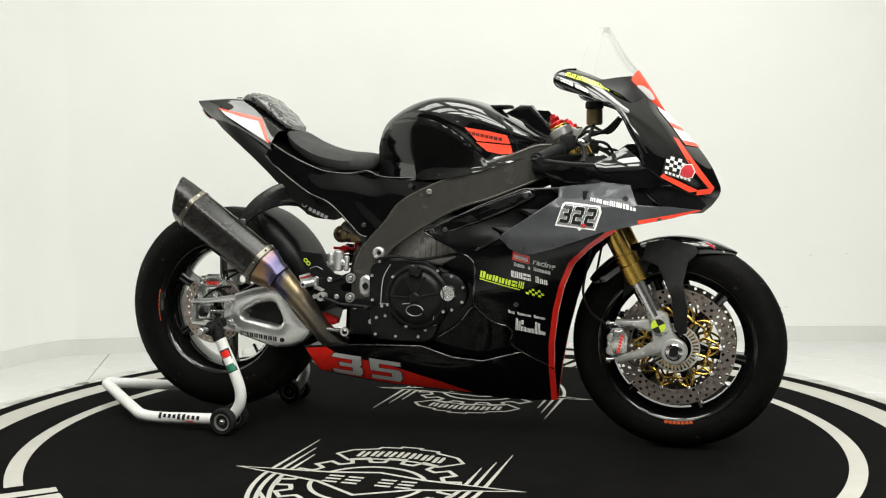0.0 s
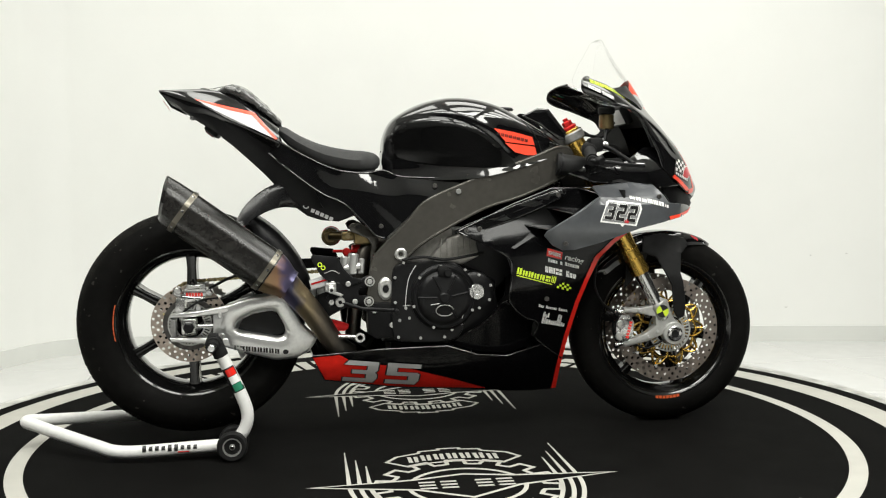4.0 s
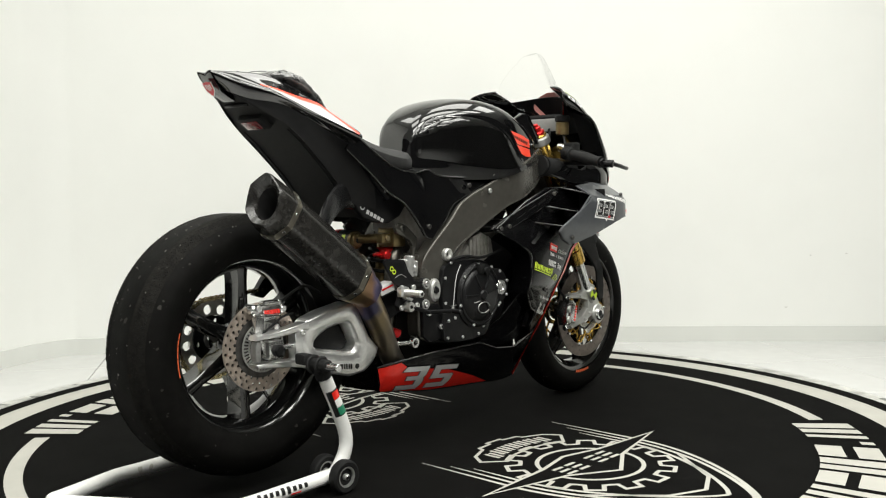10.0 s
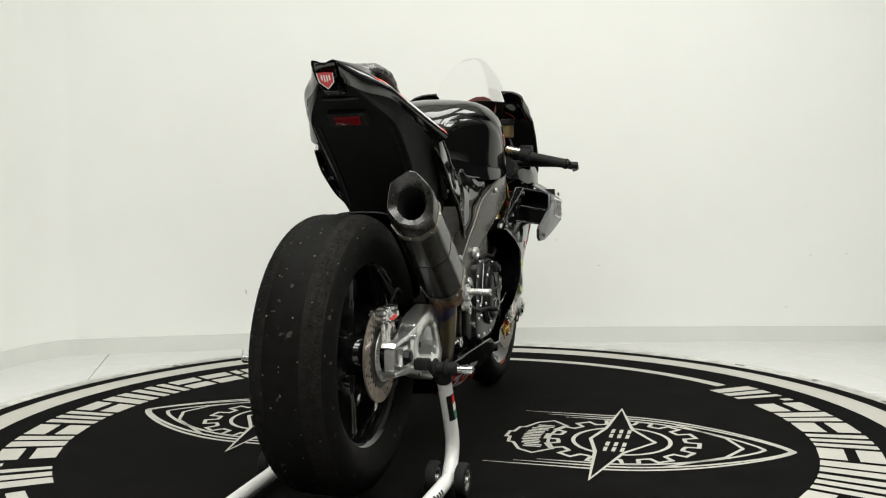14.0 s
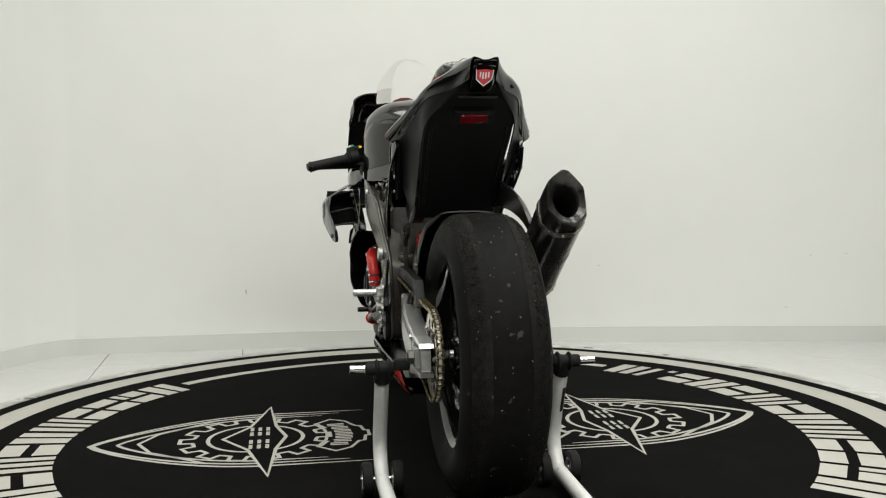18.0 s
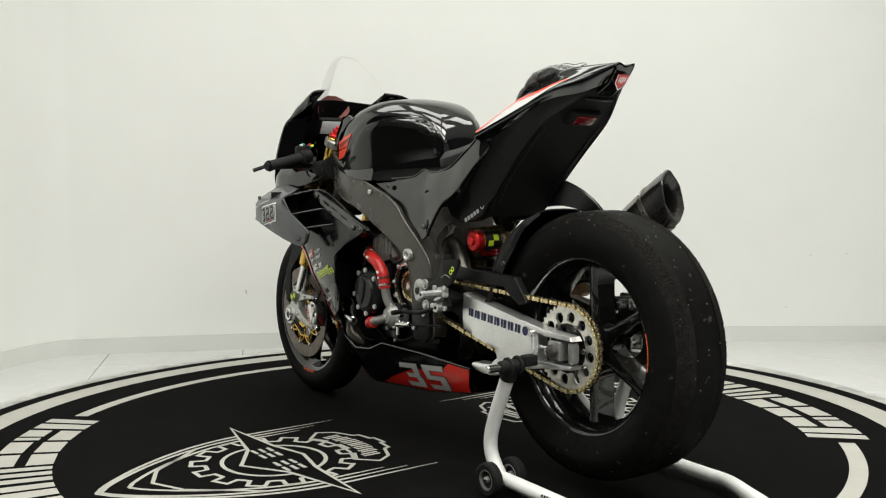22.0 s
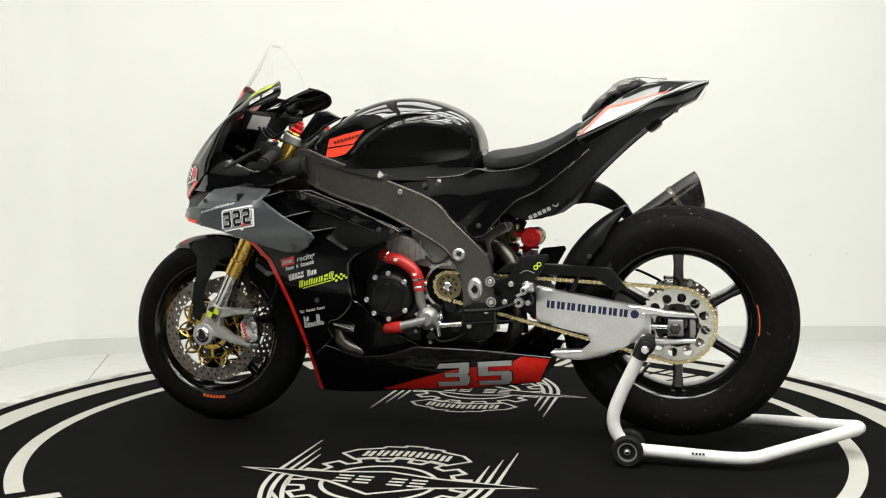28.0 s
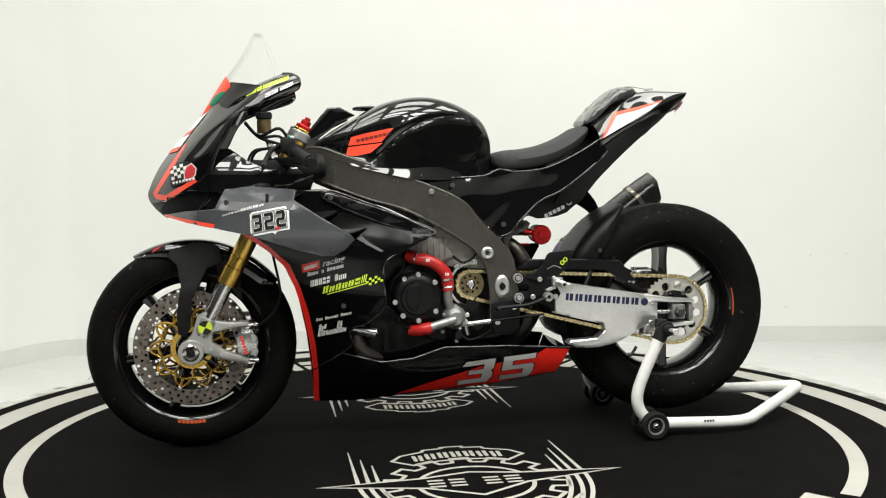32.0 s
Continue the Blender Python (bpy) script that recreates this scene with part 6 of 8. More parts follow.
rows = []
for x, zb, zt, w in ST:
    half = tank_half(w, zb, zt)
    full = [(x, -y, z) for y, z in reversed(half[1:])] + [(x, y, z) for y, z in half]
    rows.append(full)
KNEE = [(-0.140, 0.835), (-0.149, 0.865), (-0.142, 0.903), (-0.120, 0.932), (-0.085, 0.947), (-0.015, 0.950), (0.050, 0.938), (0.100, 0.915), (0.145, 0.885), (0.185, 0.845), (0.212, 0.815), (0.205, 0.805), (0.10, 0.803), (-0.01, 0.812), (-0.09, 0.826)]
smooth_knee = [(p.x, p.z) for p in spline([(x, 0, z) for x, z in KNEE], 60, True)]


def knee_gap(x, z):
    """Distance from the knee panel's outline, positive inside it."""
    best = 1.0
    for (x0, z0), (x1, z1) in zip(smooth_knee, smooth_knee[1:] + smooth_knee[:1]):
        dx, dz = x1 - x0, z1 - z0
        f = max(0.0, min(1.0, ((x - x0) * dx + (z - z0) * dz) / max(1e-12, dx * dx + dz * dz)))
        best = min(best, math.hypot(x - x0 - f * dx, z - z0 - f * dz))
    return best if inside(smooth_knee, x, z) else -best


shell_bm = skin(rows, 130, 150, 0)
for v in shell_bm.verts:
    if abs(v.co.y) > 0.045 and v.co.x > -0.158:
        g = knee_gap(v.co.x, v.co.z)
        f = max(0.0, min(1.0, (g + 0.006) / 0.020))
        lift_ = 0.003 * math.exp(-((g + 0.016) / 0.014) ** 2) - 0.006 * f * f * (3 - 2 * f)
        v.co.y += math.copysign(lift_ * max(0.0, min(1.0, (v.co.z - 0.80) / 0.06)), v.co.y)
tk = part("shell", shell_bm, M_GLOSS, TANK, "gloss black tank shell with hollowed knee sides", 60)
part("rear_wall", skin([[(-0.161, y, z) for y, z in ((-0.051, 0.80), (-0.02, 0.80), (0.02, 0.80), (0.051, 0.80))], [(-0.1625, y, 0.83) for y in (-0.051, -0.02, 0.02, 0.051)], [(-0.160, y, 0.857) for y in (-0.03, -0.01, 0.01, 0.03)]], 8, 8, 0), M_GLOSS, TANK)
TT = tree_of(tk)
for s in (-1, 1):
    part("knee_panel", sticker([smooth_knee], TT, s, 0.0016, 0.02, 0.16), M_KNEE, TANK, "matt black knee panel", 60)
    part("red_decal", sticker([[(0.150, 0.915), (0.215, 0.903), (0.268, 0.890), (0.276, 0.866), (0.185, 0.876), (0.172, 0.890)]], TT, s, 0.0020, 0.015, 0.17), M_RED, TANK, "fluorescent red tank decal with a dark name bar")
    part("red_decal", sticker([[(0.182, 0.873), (0.277, 0.862), (0.283, 0.838), (0.250, 0.838), (0.214, 0.846)]], TT, s, 0.0020, 0.015, 0.17), M_RED, TANK)
    bars = glyphs((0.158, 0.8955), (0.098, -0.0215), (0.001, 0.0085), 8, 41, gap=0.25, kinds=(0,))
    part("name_bar", sticker(bars, TT, s, 0.0028, 0.05, 0.17), M_BLACKV, TANK)["kind"] = "stuff"
    seam = []
    for x, z in ((0.300, 0.838), (0.290, 0.868), (0.276, 0.895), (0.262, 0.915), (0.246, 0.932), (0.238, 0.944)):
        h_ = TT.ray_cast(Vector((x, s * 0.6, z)), Vector((0, -s, 0)))
        if h_[0] is not None:
            seam.append((x, h_[0].y, z))
    part("tank_seam", tube(seam, 0.0018, 6, 20), M_MATT, TANK, "dark seam of the tank's front cover", 60)
    # black ear between tank and dash
    part("tank_ear", plate([(0.250, 0.955), (0.295, 0.978), (0.330, 0.975), (0.385, 0.905), (0.398, 0.880), (0.36, 0.885), (0.30, 0.93)], flat(0.120), 0.012, s, 0.004, 0.1), M_GLOSS, TANK)
    screws(TANK, SCREW_D, [(0.075, s * 0.181, 0.778)], s)
part("side_seam", tube([(-0.16, -0.06, 0.785), (-0.165, 0, 0.786), (-0.16, 0.06, 0.785)], 0.003, 6, 8), M_SATIN, TANK)
part("filler_ring", at(lay(ring([(0.030, 0.0), (0.046, 0.0), (0.048, 0.004), (0.044, 0.008), (0.030, 0.006), (0.0, 0.006)], 28)), Vector((0.20, 0, 0.978))), M_SATIN, TANK)

# ---- side covers under tank and seat
COVER_TOP = ramp_y((-0.49, 0.895), (-0.42, 0.856), (-0.33, 0.809), (-0.22, 0.789), (-0.115, 0.779), (0.10, 0.775))
COVER_Y = lambda x, z: float(np.interp(x, [-0.50, -0.46, -0.38, -0.28, -0.18, -0.06, 0.08], [0.158, 0.170, 0.165, 0.152, 0.139, 0.146, 0.164])) + 0.21 * min(0.060, max(0, COVER_TOP(x, z) - z)) * float(np.interp(x, [-0.40, -0.25], [0.2, 1])) + 0.0018 * math.sin(38 * x + 21 * z) * math.sin(30 * z + 9 * x)
COVER = [(-0.468, 0.884), (-0.420, 0.855), (-0.378, 0.831), (-0.330, 0.808), (-0.281, 0.793), (-0.215, 0.788), (-0.165, 0.796), (-0.115, 0.776), (0.02, 0.772), (0.10, 0.774), (0.05, 0.752), (-0.02, 0.722), (-0.065, 0.694), (-0.11, 0.65), (-0.165, 0.600), (-0.192, 0.611), (-0.217, 0.640), (-0.28, 0.702), (-0.347, 0.735), (-0.428, 0.795), (-0.490, 0.848)]
covers = []
for s in (-1, 1):
    covers.append(part("side_cover", plate(COVER, COVER_Y, 0.008, s, 0, 0.012), M_GLOSS, BIKE, "gloss black side cover", 30))
    part("cover_ledge", tube([(x, s * (COVER_Y(x, z) + 0.001), z) for x, z in ((-0.465, 0.884), (-0.42, 0.856), (-0.38, 0.834), (-0.33, 0.810), (-0.285, 0.796), (-0.215, 0.790), (-0.165, 0.797), (-0.115, 0.779), (0.0, 0.774), (0.10, 0.776))], 0.0028, 8, 60), M_GLOSS, BIKE, "rolled upper edge of the side cover", 60)
    part("cover_rim", tube([(x, s * (COVER_Y(x, z) + 0.0005), z) for x, z in ((-0.490, 0.848), (-0.428, 0.795), (-0.347, 0.735), (-0.28, 0.702), (-0.217, 0.640), (-0.192, 0.611), (-0.167, 0.602))], 0.0030, 8, 50), M_GLOSS, BIKE, "rolled rear edge of the side cover", 60)
    screws(BIKE, SCREW_D, [(-0.02, s * 0.166, 0.752), (-0.175, s * 0.150, 0.637)], s)
    part("control_box", plate([(-0.425, 0.725), (-0.405, 0.690), (-0.385, 0.668), (-0.345, 0.655), (-0.295, 0.650), (-0.245, 0.668), (-0.22, 0.70), (-0.28, 0.735), (-0.36, 0.76)], flat(0.108), 0.03, s, 0.006, 0.1), M_SATIN, BIKE, "black control unit cover with a small white bar")
    bars = [[(-0.372 + 0.013 * k, 0.690 - s * 0 - 0.006 * k), (-0.362 + 0.013 * k, 0.686 - 0.006 * k), (-0.366 + 0.013 * k, 0.676 - 0.006 * k), (-0.376 + 0.013 * k, 0.680 - 0.006 * k)] for k in range(5)]
    b = bmesh.new()
    for poly in bars:
        b.faces.new([b.verts.new((x, s * 0.1092, z)) for x, z in poly])
    part("name_bar", b, M_SILVER, BIKE)["kind"] = "stuff"
    part("box_emblem", at(ring([(0.006, s * 0.1092), (0.009, s * 0.1092)], 18), Vector((-0.388, 0, 0.698))), M_SILVER, BIKE)

# ---- seat
SEAT = [(-0.462, 0.905, 0.930, 0.070), (-0.440, 0.880, 0.926, 0.095), (-0.400, 0.850, 0.902, 0.112), (-0.340, 0.818, 0.877, 0.122), (-0.270, 0.800, 0.862, 0.128), (-0.215, 0.797, 0.857, 0.118), (-0.185, 0.800, 0.850, 0.098), (-0.170, 0.815, 0.838, 0.070)]
secs = []
for x, zb, zt, w in SEAT:
    h = zt - zb
    half = [(0, zt), (w * 0.5, zt - 0.03 * h), (w * 0.85, zt - 0.18 * h), (w, zt - 0.5 * h), (w * 0.97, zb + 0.1 * h), (w * 0.9, zb)]
    secs.append([Vector((x, y, z)) for y, z in half] + [Vector((x, -y, z)) for y, z in reversed(half[1:])])
part("seat", loft(secs, 30), M_SEAT, BIKE, "black foam race seat", 50)
part("seat_base", box(-0.45, -0.18, -0.11, 0.11, 0.755, 0.80, 0.01, Matrix.Translation((0, 0, 0)) ), M_SATIN, BIKE)

# ---- tail
TAIL = sub("tail_unit", BIKE, "black tail unit with red and silver side graphics")
half_rows = [
    [(-0.800, 0.0, 1.027), (-0.803, 0.018, 1.034), (-0.801, 0.029, 1.034), (-0.790, 0.032, 1.018), (-0.765, 0.030, 0.990)],
    [(-0.730, 0.0, 1.030), (-0.730, 0.030, 1.037), (-0.732, 0.046, 1.028), (-0.728, 0.064, 1.004), (-0.716, 0.066, 0.970)],
    [(-0.660, 0.0, 1.034), (-0.660, 0.042, 1.035), (-0.662, 0.066, 1.016), (-0.664, 0.108, 0.984), (-0.655, 0.108, 0.958)],
    [(-0.590, 0.0, 1.024), (-0.590, 0.054, 1.018), (-0.592, 0.084, 0.992), (-0.594, 0.136, 0.946), (-0.590, 0.128, 0.928)],
    [(-0.525, 0.0, 0.986), (-0.525, 0.076, 0.974), (-0.526, 0.118, 0.953), (-0.528, 0.160, 0.914), (-0.530, 0.140, 0.892)],
    [(-0.468, 0.0, 0.930), (-0.466, 0.100, 0.926), (-0.462, 0.146, 0.911), (-0.458, 0.189, 0.880), (-0.470, 0.160, 0.856)]]
tails = {}
for s in (-1, 1):
    ob = part("tail_shell", skin(half_rows, 40, 28, 0.003, s), M_GLOSS, TAIL, "gloss black tail shell", 40)
    tails[s] = tree_of(ob)
    part("silver_panel", sticker([[(-0.690, 1.002), (-0.600, 0.980), (-0.534, 0.960), (-0.475, 0.893), (-0.469, 0.886), (-0.530, 0.916), (-0.590, 0.946), (-0.640, 0.972)]], tails[s], s, 0.0016, 0.012, 0.13), M_SILVER, TAIL, "silver fading side panel", 60)
    part("red_line", sticker([[(-0.697, 1.006), (-0.60, 0.982), (-0.530, 0.966), (-0.495, 0.925), (-0.463, 0.886), (-0.471, 0.886), (-0.536, 0.957), (-0.60, 0.972), (-0.69, 1.001)]], tails[s], s, 0.0024, 0.012, 0.13), M_RED, TAIL, "fluorescent red line", 60)
for s in (-1, 1):
    part("tail_flank", skin([[(-0.765, 0.030, 0.990), (-0.716, 0.064, 0.972), (-0.655, 0.106, 0.958), (-0.590, 0.126, 0.928), (-0.530, 0.142, 0.892), (-0.470, 0.158, 0.856), (-0.400, 0.154, 0.815)],
                             [(-0.745, 0.038, 0.980), (-0.700, 0.074, 0.955), (-0.640, 0.110, 0.930), (-0.570, 0.120, 0.885), (-0.508, 0.128, 0.845), (-0.445, 0.134, 0.800), (-0.370, 0.136, 0.755)],
                             [(-0.730, 0.044, 0.970), (-0.690, 0.076, 0.942), (-0.628, 0.108, 0.902), (-0.552, 0.112, 0.837), (-0.485, 0.110, 0.772), (-0.422, 0.110, 0.708), (-0.340, 0.112, 0.690)]], 14, 30, 0.003, s), M_SATIN, TAIL, "black recessed flank under the tail", 60)
part("undertray", loft([[Vector((x, y, z)) for y, z in ((-w0, zt), (-w1, zb), (w1, zb), (w0, zt))] for x, zt, zb, w0, w1 in
                        ((-0.735, 0.985, 0.975, 0.040, 0.038), (-0.715, 0.985, 0.962, 0.060, 0.056), (-0.69, 0.985, 0.947, 0.076, 0.072), (-0.66, 0.965, 0.931, 0.098, 0.094), (-0.63, 0.955, 0.905, 0.108, 0.105), (-0.58, 0.93, 0.866, 0.110, 0.107), (-0.49, 0.88, 0.780, 0.112, 0.102), (-0.425, 0.84, 0.698, 0.108, 0.098), (-0.385, 0.81, 0.668, 0.104, 0.094), (-0.32, 0.78, 0.690, 0.10, 0.086))]), M_MATT, TAIL, "matt black undertray", 30)
part("undertray_step", skin([[(-0.560, y, 0.850 - 0.0005) for y in (-0.088, -0.04, 0.04, 0.088)], [(-0.556, y, 0.8445) for y in (-0.090, -0.04, 0.04, 0.090)], [(-0.548, y, 0.840) for y in (-0.090, -0.04, 0.04, 0.090)]], 6, 8, 0.004), M_SATIN, TAIL, "step across the undertray")
for s in (-1, 1):
    part("undertray_edge", tube([(-0.622, s * 0.090, 0.899), (-0.58, s * 0.092, 0.865), (-0.49, s * 0.090, 0.779), (-0.43, s * 0.088, 0.703)], 0.0035, 8, 24), M_SATIN, TAIL, "moulded edge of the undertray", 60)
part("undertray_lip", tube([(-0.708, -0.046, 0.958), (-0.716, 0, 0.956), (-0.708, 0.046, 0.958)], 0.005, 8, 16), M_SATIN, TAIL)
TL = sub("tail_lamp", TAIL, "small red tail lamp in the undertray")
TL.location = (-0.650, 0, 0.918)
TL.rotation_euler = (0, radians(38), 0)
part("housing", box(-0.026, 0.020, -0.050, 0.050, -0.014, 0.02, 0.008), M_MATT, TL)
part("lens", box(-0.018, 0.010, -0.032, 0.032, -0.018, -0.010, 0.003), M_REDGLASS, TL, "dark red lens")
b = bmesh.new()
for poly, in (([(0, -0.028), (0.016, -0.012), (0.018, 0.010), (0.0, 0.012), (-0.018, 0.010), (-0.016, -0.012)],),):
    b.faces.new([b.verts.new((0, y, z)) for y, z in poly])
badge = part("tail_badge", b, M_PINK, TAIL, "red and white shield badge")
badge.location, badge.rotation_euler = (-0.7890, 0, 0.999), (0, radians(-33), 0)
b = bmesh.new()
for k in range(4):
    y0 = -0.011 + 0.0062 * k
    b.faces.new([b.verts.new((-0.0008, y, z)) for y, z in ((y0, -0.008 - 0.003 * (1.5 - abs(k - 1.5))), (y0 + 0.0032, -0.008 - 0.003 * (1.5 - abs(k - 1.5))), (y0 + 0.0032, 0.005), (y0, 0.005))])
for poly in ([(0, -0.0305), (0.0185, -0.013), (0.0205, 0.012), (0.0185, 0.010), (0.0165, -0.012), (0, -0.0275)], [(0, -0.0305), (-0.0185, -0.013), (-0.0205, 0.012), (-0.0185, 0.010), (-0.0165, -0.012), (0, -0.0275)]):
    b.faces.new([b.verts.new((-0.0008, y, z)) for y, z in poly])
tb = part("badge_bar", b, M_WHITEV, badge)
part("badge_plate", plate([(-0.80, 1.03), (-0.770, 0.985), (-0.73, 0.965), (-0.73, 1.03)], flat(0.026), 0.052, 1, 0.004, 0.2), M_GLOSS, TAIL)
for s in (-1, 1):
    part("subframe_rail", tube([(-0.325, s * 0.138, 0.722), (-0.37, s * 0.144, 0.764), (-0.42, s * 0.150, 0.812), (-0.462, s * 0.152, 0.850)], 0.0105, 12, 16), M_SATIN, TAIL, "black subframe rail")
    screws(TAIL, SCREW_S, [(-0.385, s * 0.157, 0.776), (-0.425, s * 0.161, 0.815), (-0.345, s * 0.152, 0.738)], s)

# ---- fairing
FAIR = sub("fairing", BIKE, "black and grey race fairing with red lines and sponsor bars")
NOSE = [
    [(0.452, 0.118, 1.070), (0.518, 0.112, 1.043), (0.575, 0.096, 1.012), (0.640, 0.064, 0.986), (0.688, 0.0, 0.952)],
    [(0.426, 0.165, 1.063), (0.492, 0.163, 1.042), (0.560, 0.142, 1.004), (0.646, 0.090, 0.966), (0.702, 0.0, 0.936)],
    [(0.409, 0.198, 1.044), (0.490, 0.202, 1.014), (0.577, 0.174, 0.976), (0.676, 0.110, 0.925), (0.733, 0.0, 0.900)],
    [(0.424, 0.198, 1.013), (0.505, 0.207, 0.984), (0.595, 0.196, 0.948), (0.704, 0.128, 0.880), (0.766, 0.0, 0.864)],
    [(0.545, 0.202, 0.974), (0.578, 0.202, 0.958), (0.628, 0.188, 0.914), (0.728, 0.132, 0.846), (0.794, 0.0, 0.828)],
    [(0.586, 0.205, 0.938), (0.607, 0.205, 0.920), (0.652, 0.190, 0.878), (0.748, 0.128, 0.812), (0.814, 0.0, 0.795)],
    [(0.612, 0.207, 0.888), (0.633, 0.207, 0.870), (0.682, 0.188, 0.832), (0.764, 0.119, 0.778), (0.829, 0.0, 0.762)],
    [(0.634, 0.207, 0.846), (0.656, 0.204, 0.828), (0.704, 0.176, 0.785), (0.773, 0.100, 0.742), (0.838, 0.0, 0.733)],
    [(0.650, 0.205, 0.800), (0.669, 0.198, 0.785), (0.716, 0.166, 0.748), (0.779, 0.090, 0.720), (0.830, 0.0, 0.708)]]
nose = {}
for s in (-1, 1):
    nose[s] = part("nose_cowl", skin(NOSE, 64, 40, 0.004, s), M_GLOSS, FAIR, "gloss black nose cowl half", 50)
    cut = spline([(x, s * y, z) for x, y, z in (r[0] for r in NOSE)], 60)
    part("cowl_lip", tube([p - Vector((0, s * 0.001, 0)) for p in cut], 0.0032, 8), M_GLOSS, FAIR, "rounded rim of the hand cut-out", 60)


def nose_patch(side, u0, u1, v0, v1, out=0.0016):
    """A piece of vinyl on the nose, by rows (u) and share from rear to ridge (v)."""
    nv = 41
    rr = [spline(r, nv) for r in NOSE]
    cols = range(int(v0 * (nv - 1)), int(v1 * (nv - 1)) + 1)
    rows = []
    for i in range(9):
        u = u0 + (u1 - u0) * i / 8
        k = u / (len(NOSE) - 1)
        rows.append([])
        for j in cols:
            p = spline([rr[m][j] for m in range(len(rr))], 161)[int(round(k * 160))]
            rows[-1].append((p.x + out, side * (p.y + out * 0.7), p.z + out * 0.5))
    bm = bmesh.new()
    grid_faces(bm, rows)
    return bm


# lower cheek between nose and air duct
CHEEK = [(0.346, 0.796), (0.371, 0.816), (0.444, 0.806), (0.495, 0.800), (0.548, 0.822), (0.600, 0.858), (0.655, 0.860), (0.675, 0.800), (0.720, 0.745), (0.63, 0.738), (0.54, 0.750), (0.444, 0.756), (0.39, 0.775)]
cheek = {}
for s in (-1, 1):
    cheek[s] = part("cheek_panel", plate(CHEEK, lambda x, z: float(np.interp(x, [0.33, 0.42, 0.52, 0.62, 0.66, 0.72], [0.155, 0.190, 0.212, 0.212, 0.200, 0.160])) - 0.6 * max(0, z - 0.80), 0.006, s, 0.003, 0.03), M_GLOSS, FAIR, "gloss black cheek panel", 40)
    part("nostril", plate([(0.615, 0.748), (0.70, 0.748), (0.782, 0.716), (0.802, 0.690), (0.790, 0.676), (0.72, 0.680), (0.62, 0.688)], lambda x, z: float(np.interp(x, [0.6, 0.66, 0.72, 0.79, 0.81], [0.200, 0.180, 0.140, 0.07, 0.045])), 0.02, s, 0.002, 0.03), M_SATIN, FAIR, "dark air inlet beside the nose")
    part("inlet_vane", plate([(0.640, 0.740), (0.652, 0.742), (0.690, 0.694), (0.678, 0.690)], lambda x, z: float(np.interp(x, [0.6, 0.66, 0.72], [0.206, 0.186, 0.146])), 0.02, s, 0.002, 0.1), M_GLOSS, FAIR)
part("chin", skin([[(0.832, 0.0, 0.712), (0.80, 0.05, 0.712), (0.77, 0.09, 0.716)], [(0.815, 0.0, 0.690), (0.79, 0.05, 0.690), (0.765, 0.09, 0.690)], [(0.790, 0.0, 0.668), (0.77, 0.05, 0.668), (0.745, 0.09, 0.668)]], 8, 10, 0.004), M_SATIN, FAIR)
part("chin", skin([[(0.832, 0.0, 0.712), (0.80, -0.05, 0.712), (0.77, -0.09, 0.716)], [(0.815, 0.0, 0.690), (0.79, -0.05, 0.690), (0.765, -0.09, 0.690)], [(0.790, 0.0, 0.668), (0.77, -0.05, 0.668), (0.745, -0.09, 0.668)]], 8, 10, 0.004), M_SATIN, FAIR)

# clear screen: a bubble from the cowl edge up to its rounded tip
SC = []
for f, x, z, w in ((0.0, 0.687, 0.950, 0.0), (0.15, 0.677, 0.966, 0.040), (0.30, 0.663, 0.990, 0.078), (0.45, 0.645, 1.020, 0.106), (0.60, 0.616, 1.064, 0.116), (0.75, 0.580, 1.112, 0.100), (0.88, 0.552, 1.156, 0.072), (0.96, 0.536, 1.186, 0.042), (1.0, 0.529, 1.197, 0.006)):
    row = []
    for k in range(9):
        q = -1 + 2 * k / 8
        back = 0.19 * (abs(q) ** 2.0) * (0.25 + 0.75 * min(1, w / 0.12)) * (1.0 if f < 0.65 else 1.0 - 1.6 * (f - 0.65))
        row.append((x - back * (1 - 0.35 * f), q * w * (1.0 if f < 0.7 else 1.0 - 0.4 * (f - 0.7)), z + 0.03 * abs(q) ** 2 * (1 - f)))
    SC.append(row)
scr = part("windscreen", skin(SC, 30, 26, 0), M_GLASS, FAIR, "clear bubble windscreen", 60)
R = [spline(r, 26) for r in SC]
Cc = [spline([R[i][j] for i in range(len(R))], 30) for j in range(26)]
edge = [Cc[0][i] for i in range(4, 30)] + [Cc[j][29] for j in range(26)] + [Cc[25][i] for i in range(29, 3, -1)]
part("screen_edge", tube(edge, 0.0008, 5, 0), M_GLASS_RIM, FAIR, "thin edge of the clear screen")


def screen_patch(i0, i1, lo, hi, out):
    """A sticker on the screen between two heights; lo and hi give its sides (-1 to 1) by height."""
    rows = []
    for i in range(i0, i1 + 1):
        f = (i - i0) / (i1 - i0)
        rows.append([])
        for m in range(15):
            u = 12.5 + 12.5 * (lo(f) + (hi(f) - lo(f)) * m / 14)
            a = int(min(max(u, 0), 24))
            p = Cc[a][i].lerp(Cc[a + 1][i], u - a)
            rows[-1].append((p.x + out, p.y * (1 + 4 * out), p.z + out * 0.3))
    bm = bmesh.new()
    grid_faces(bm, rows)
    return bm


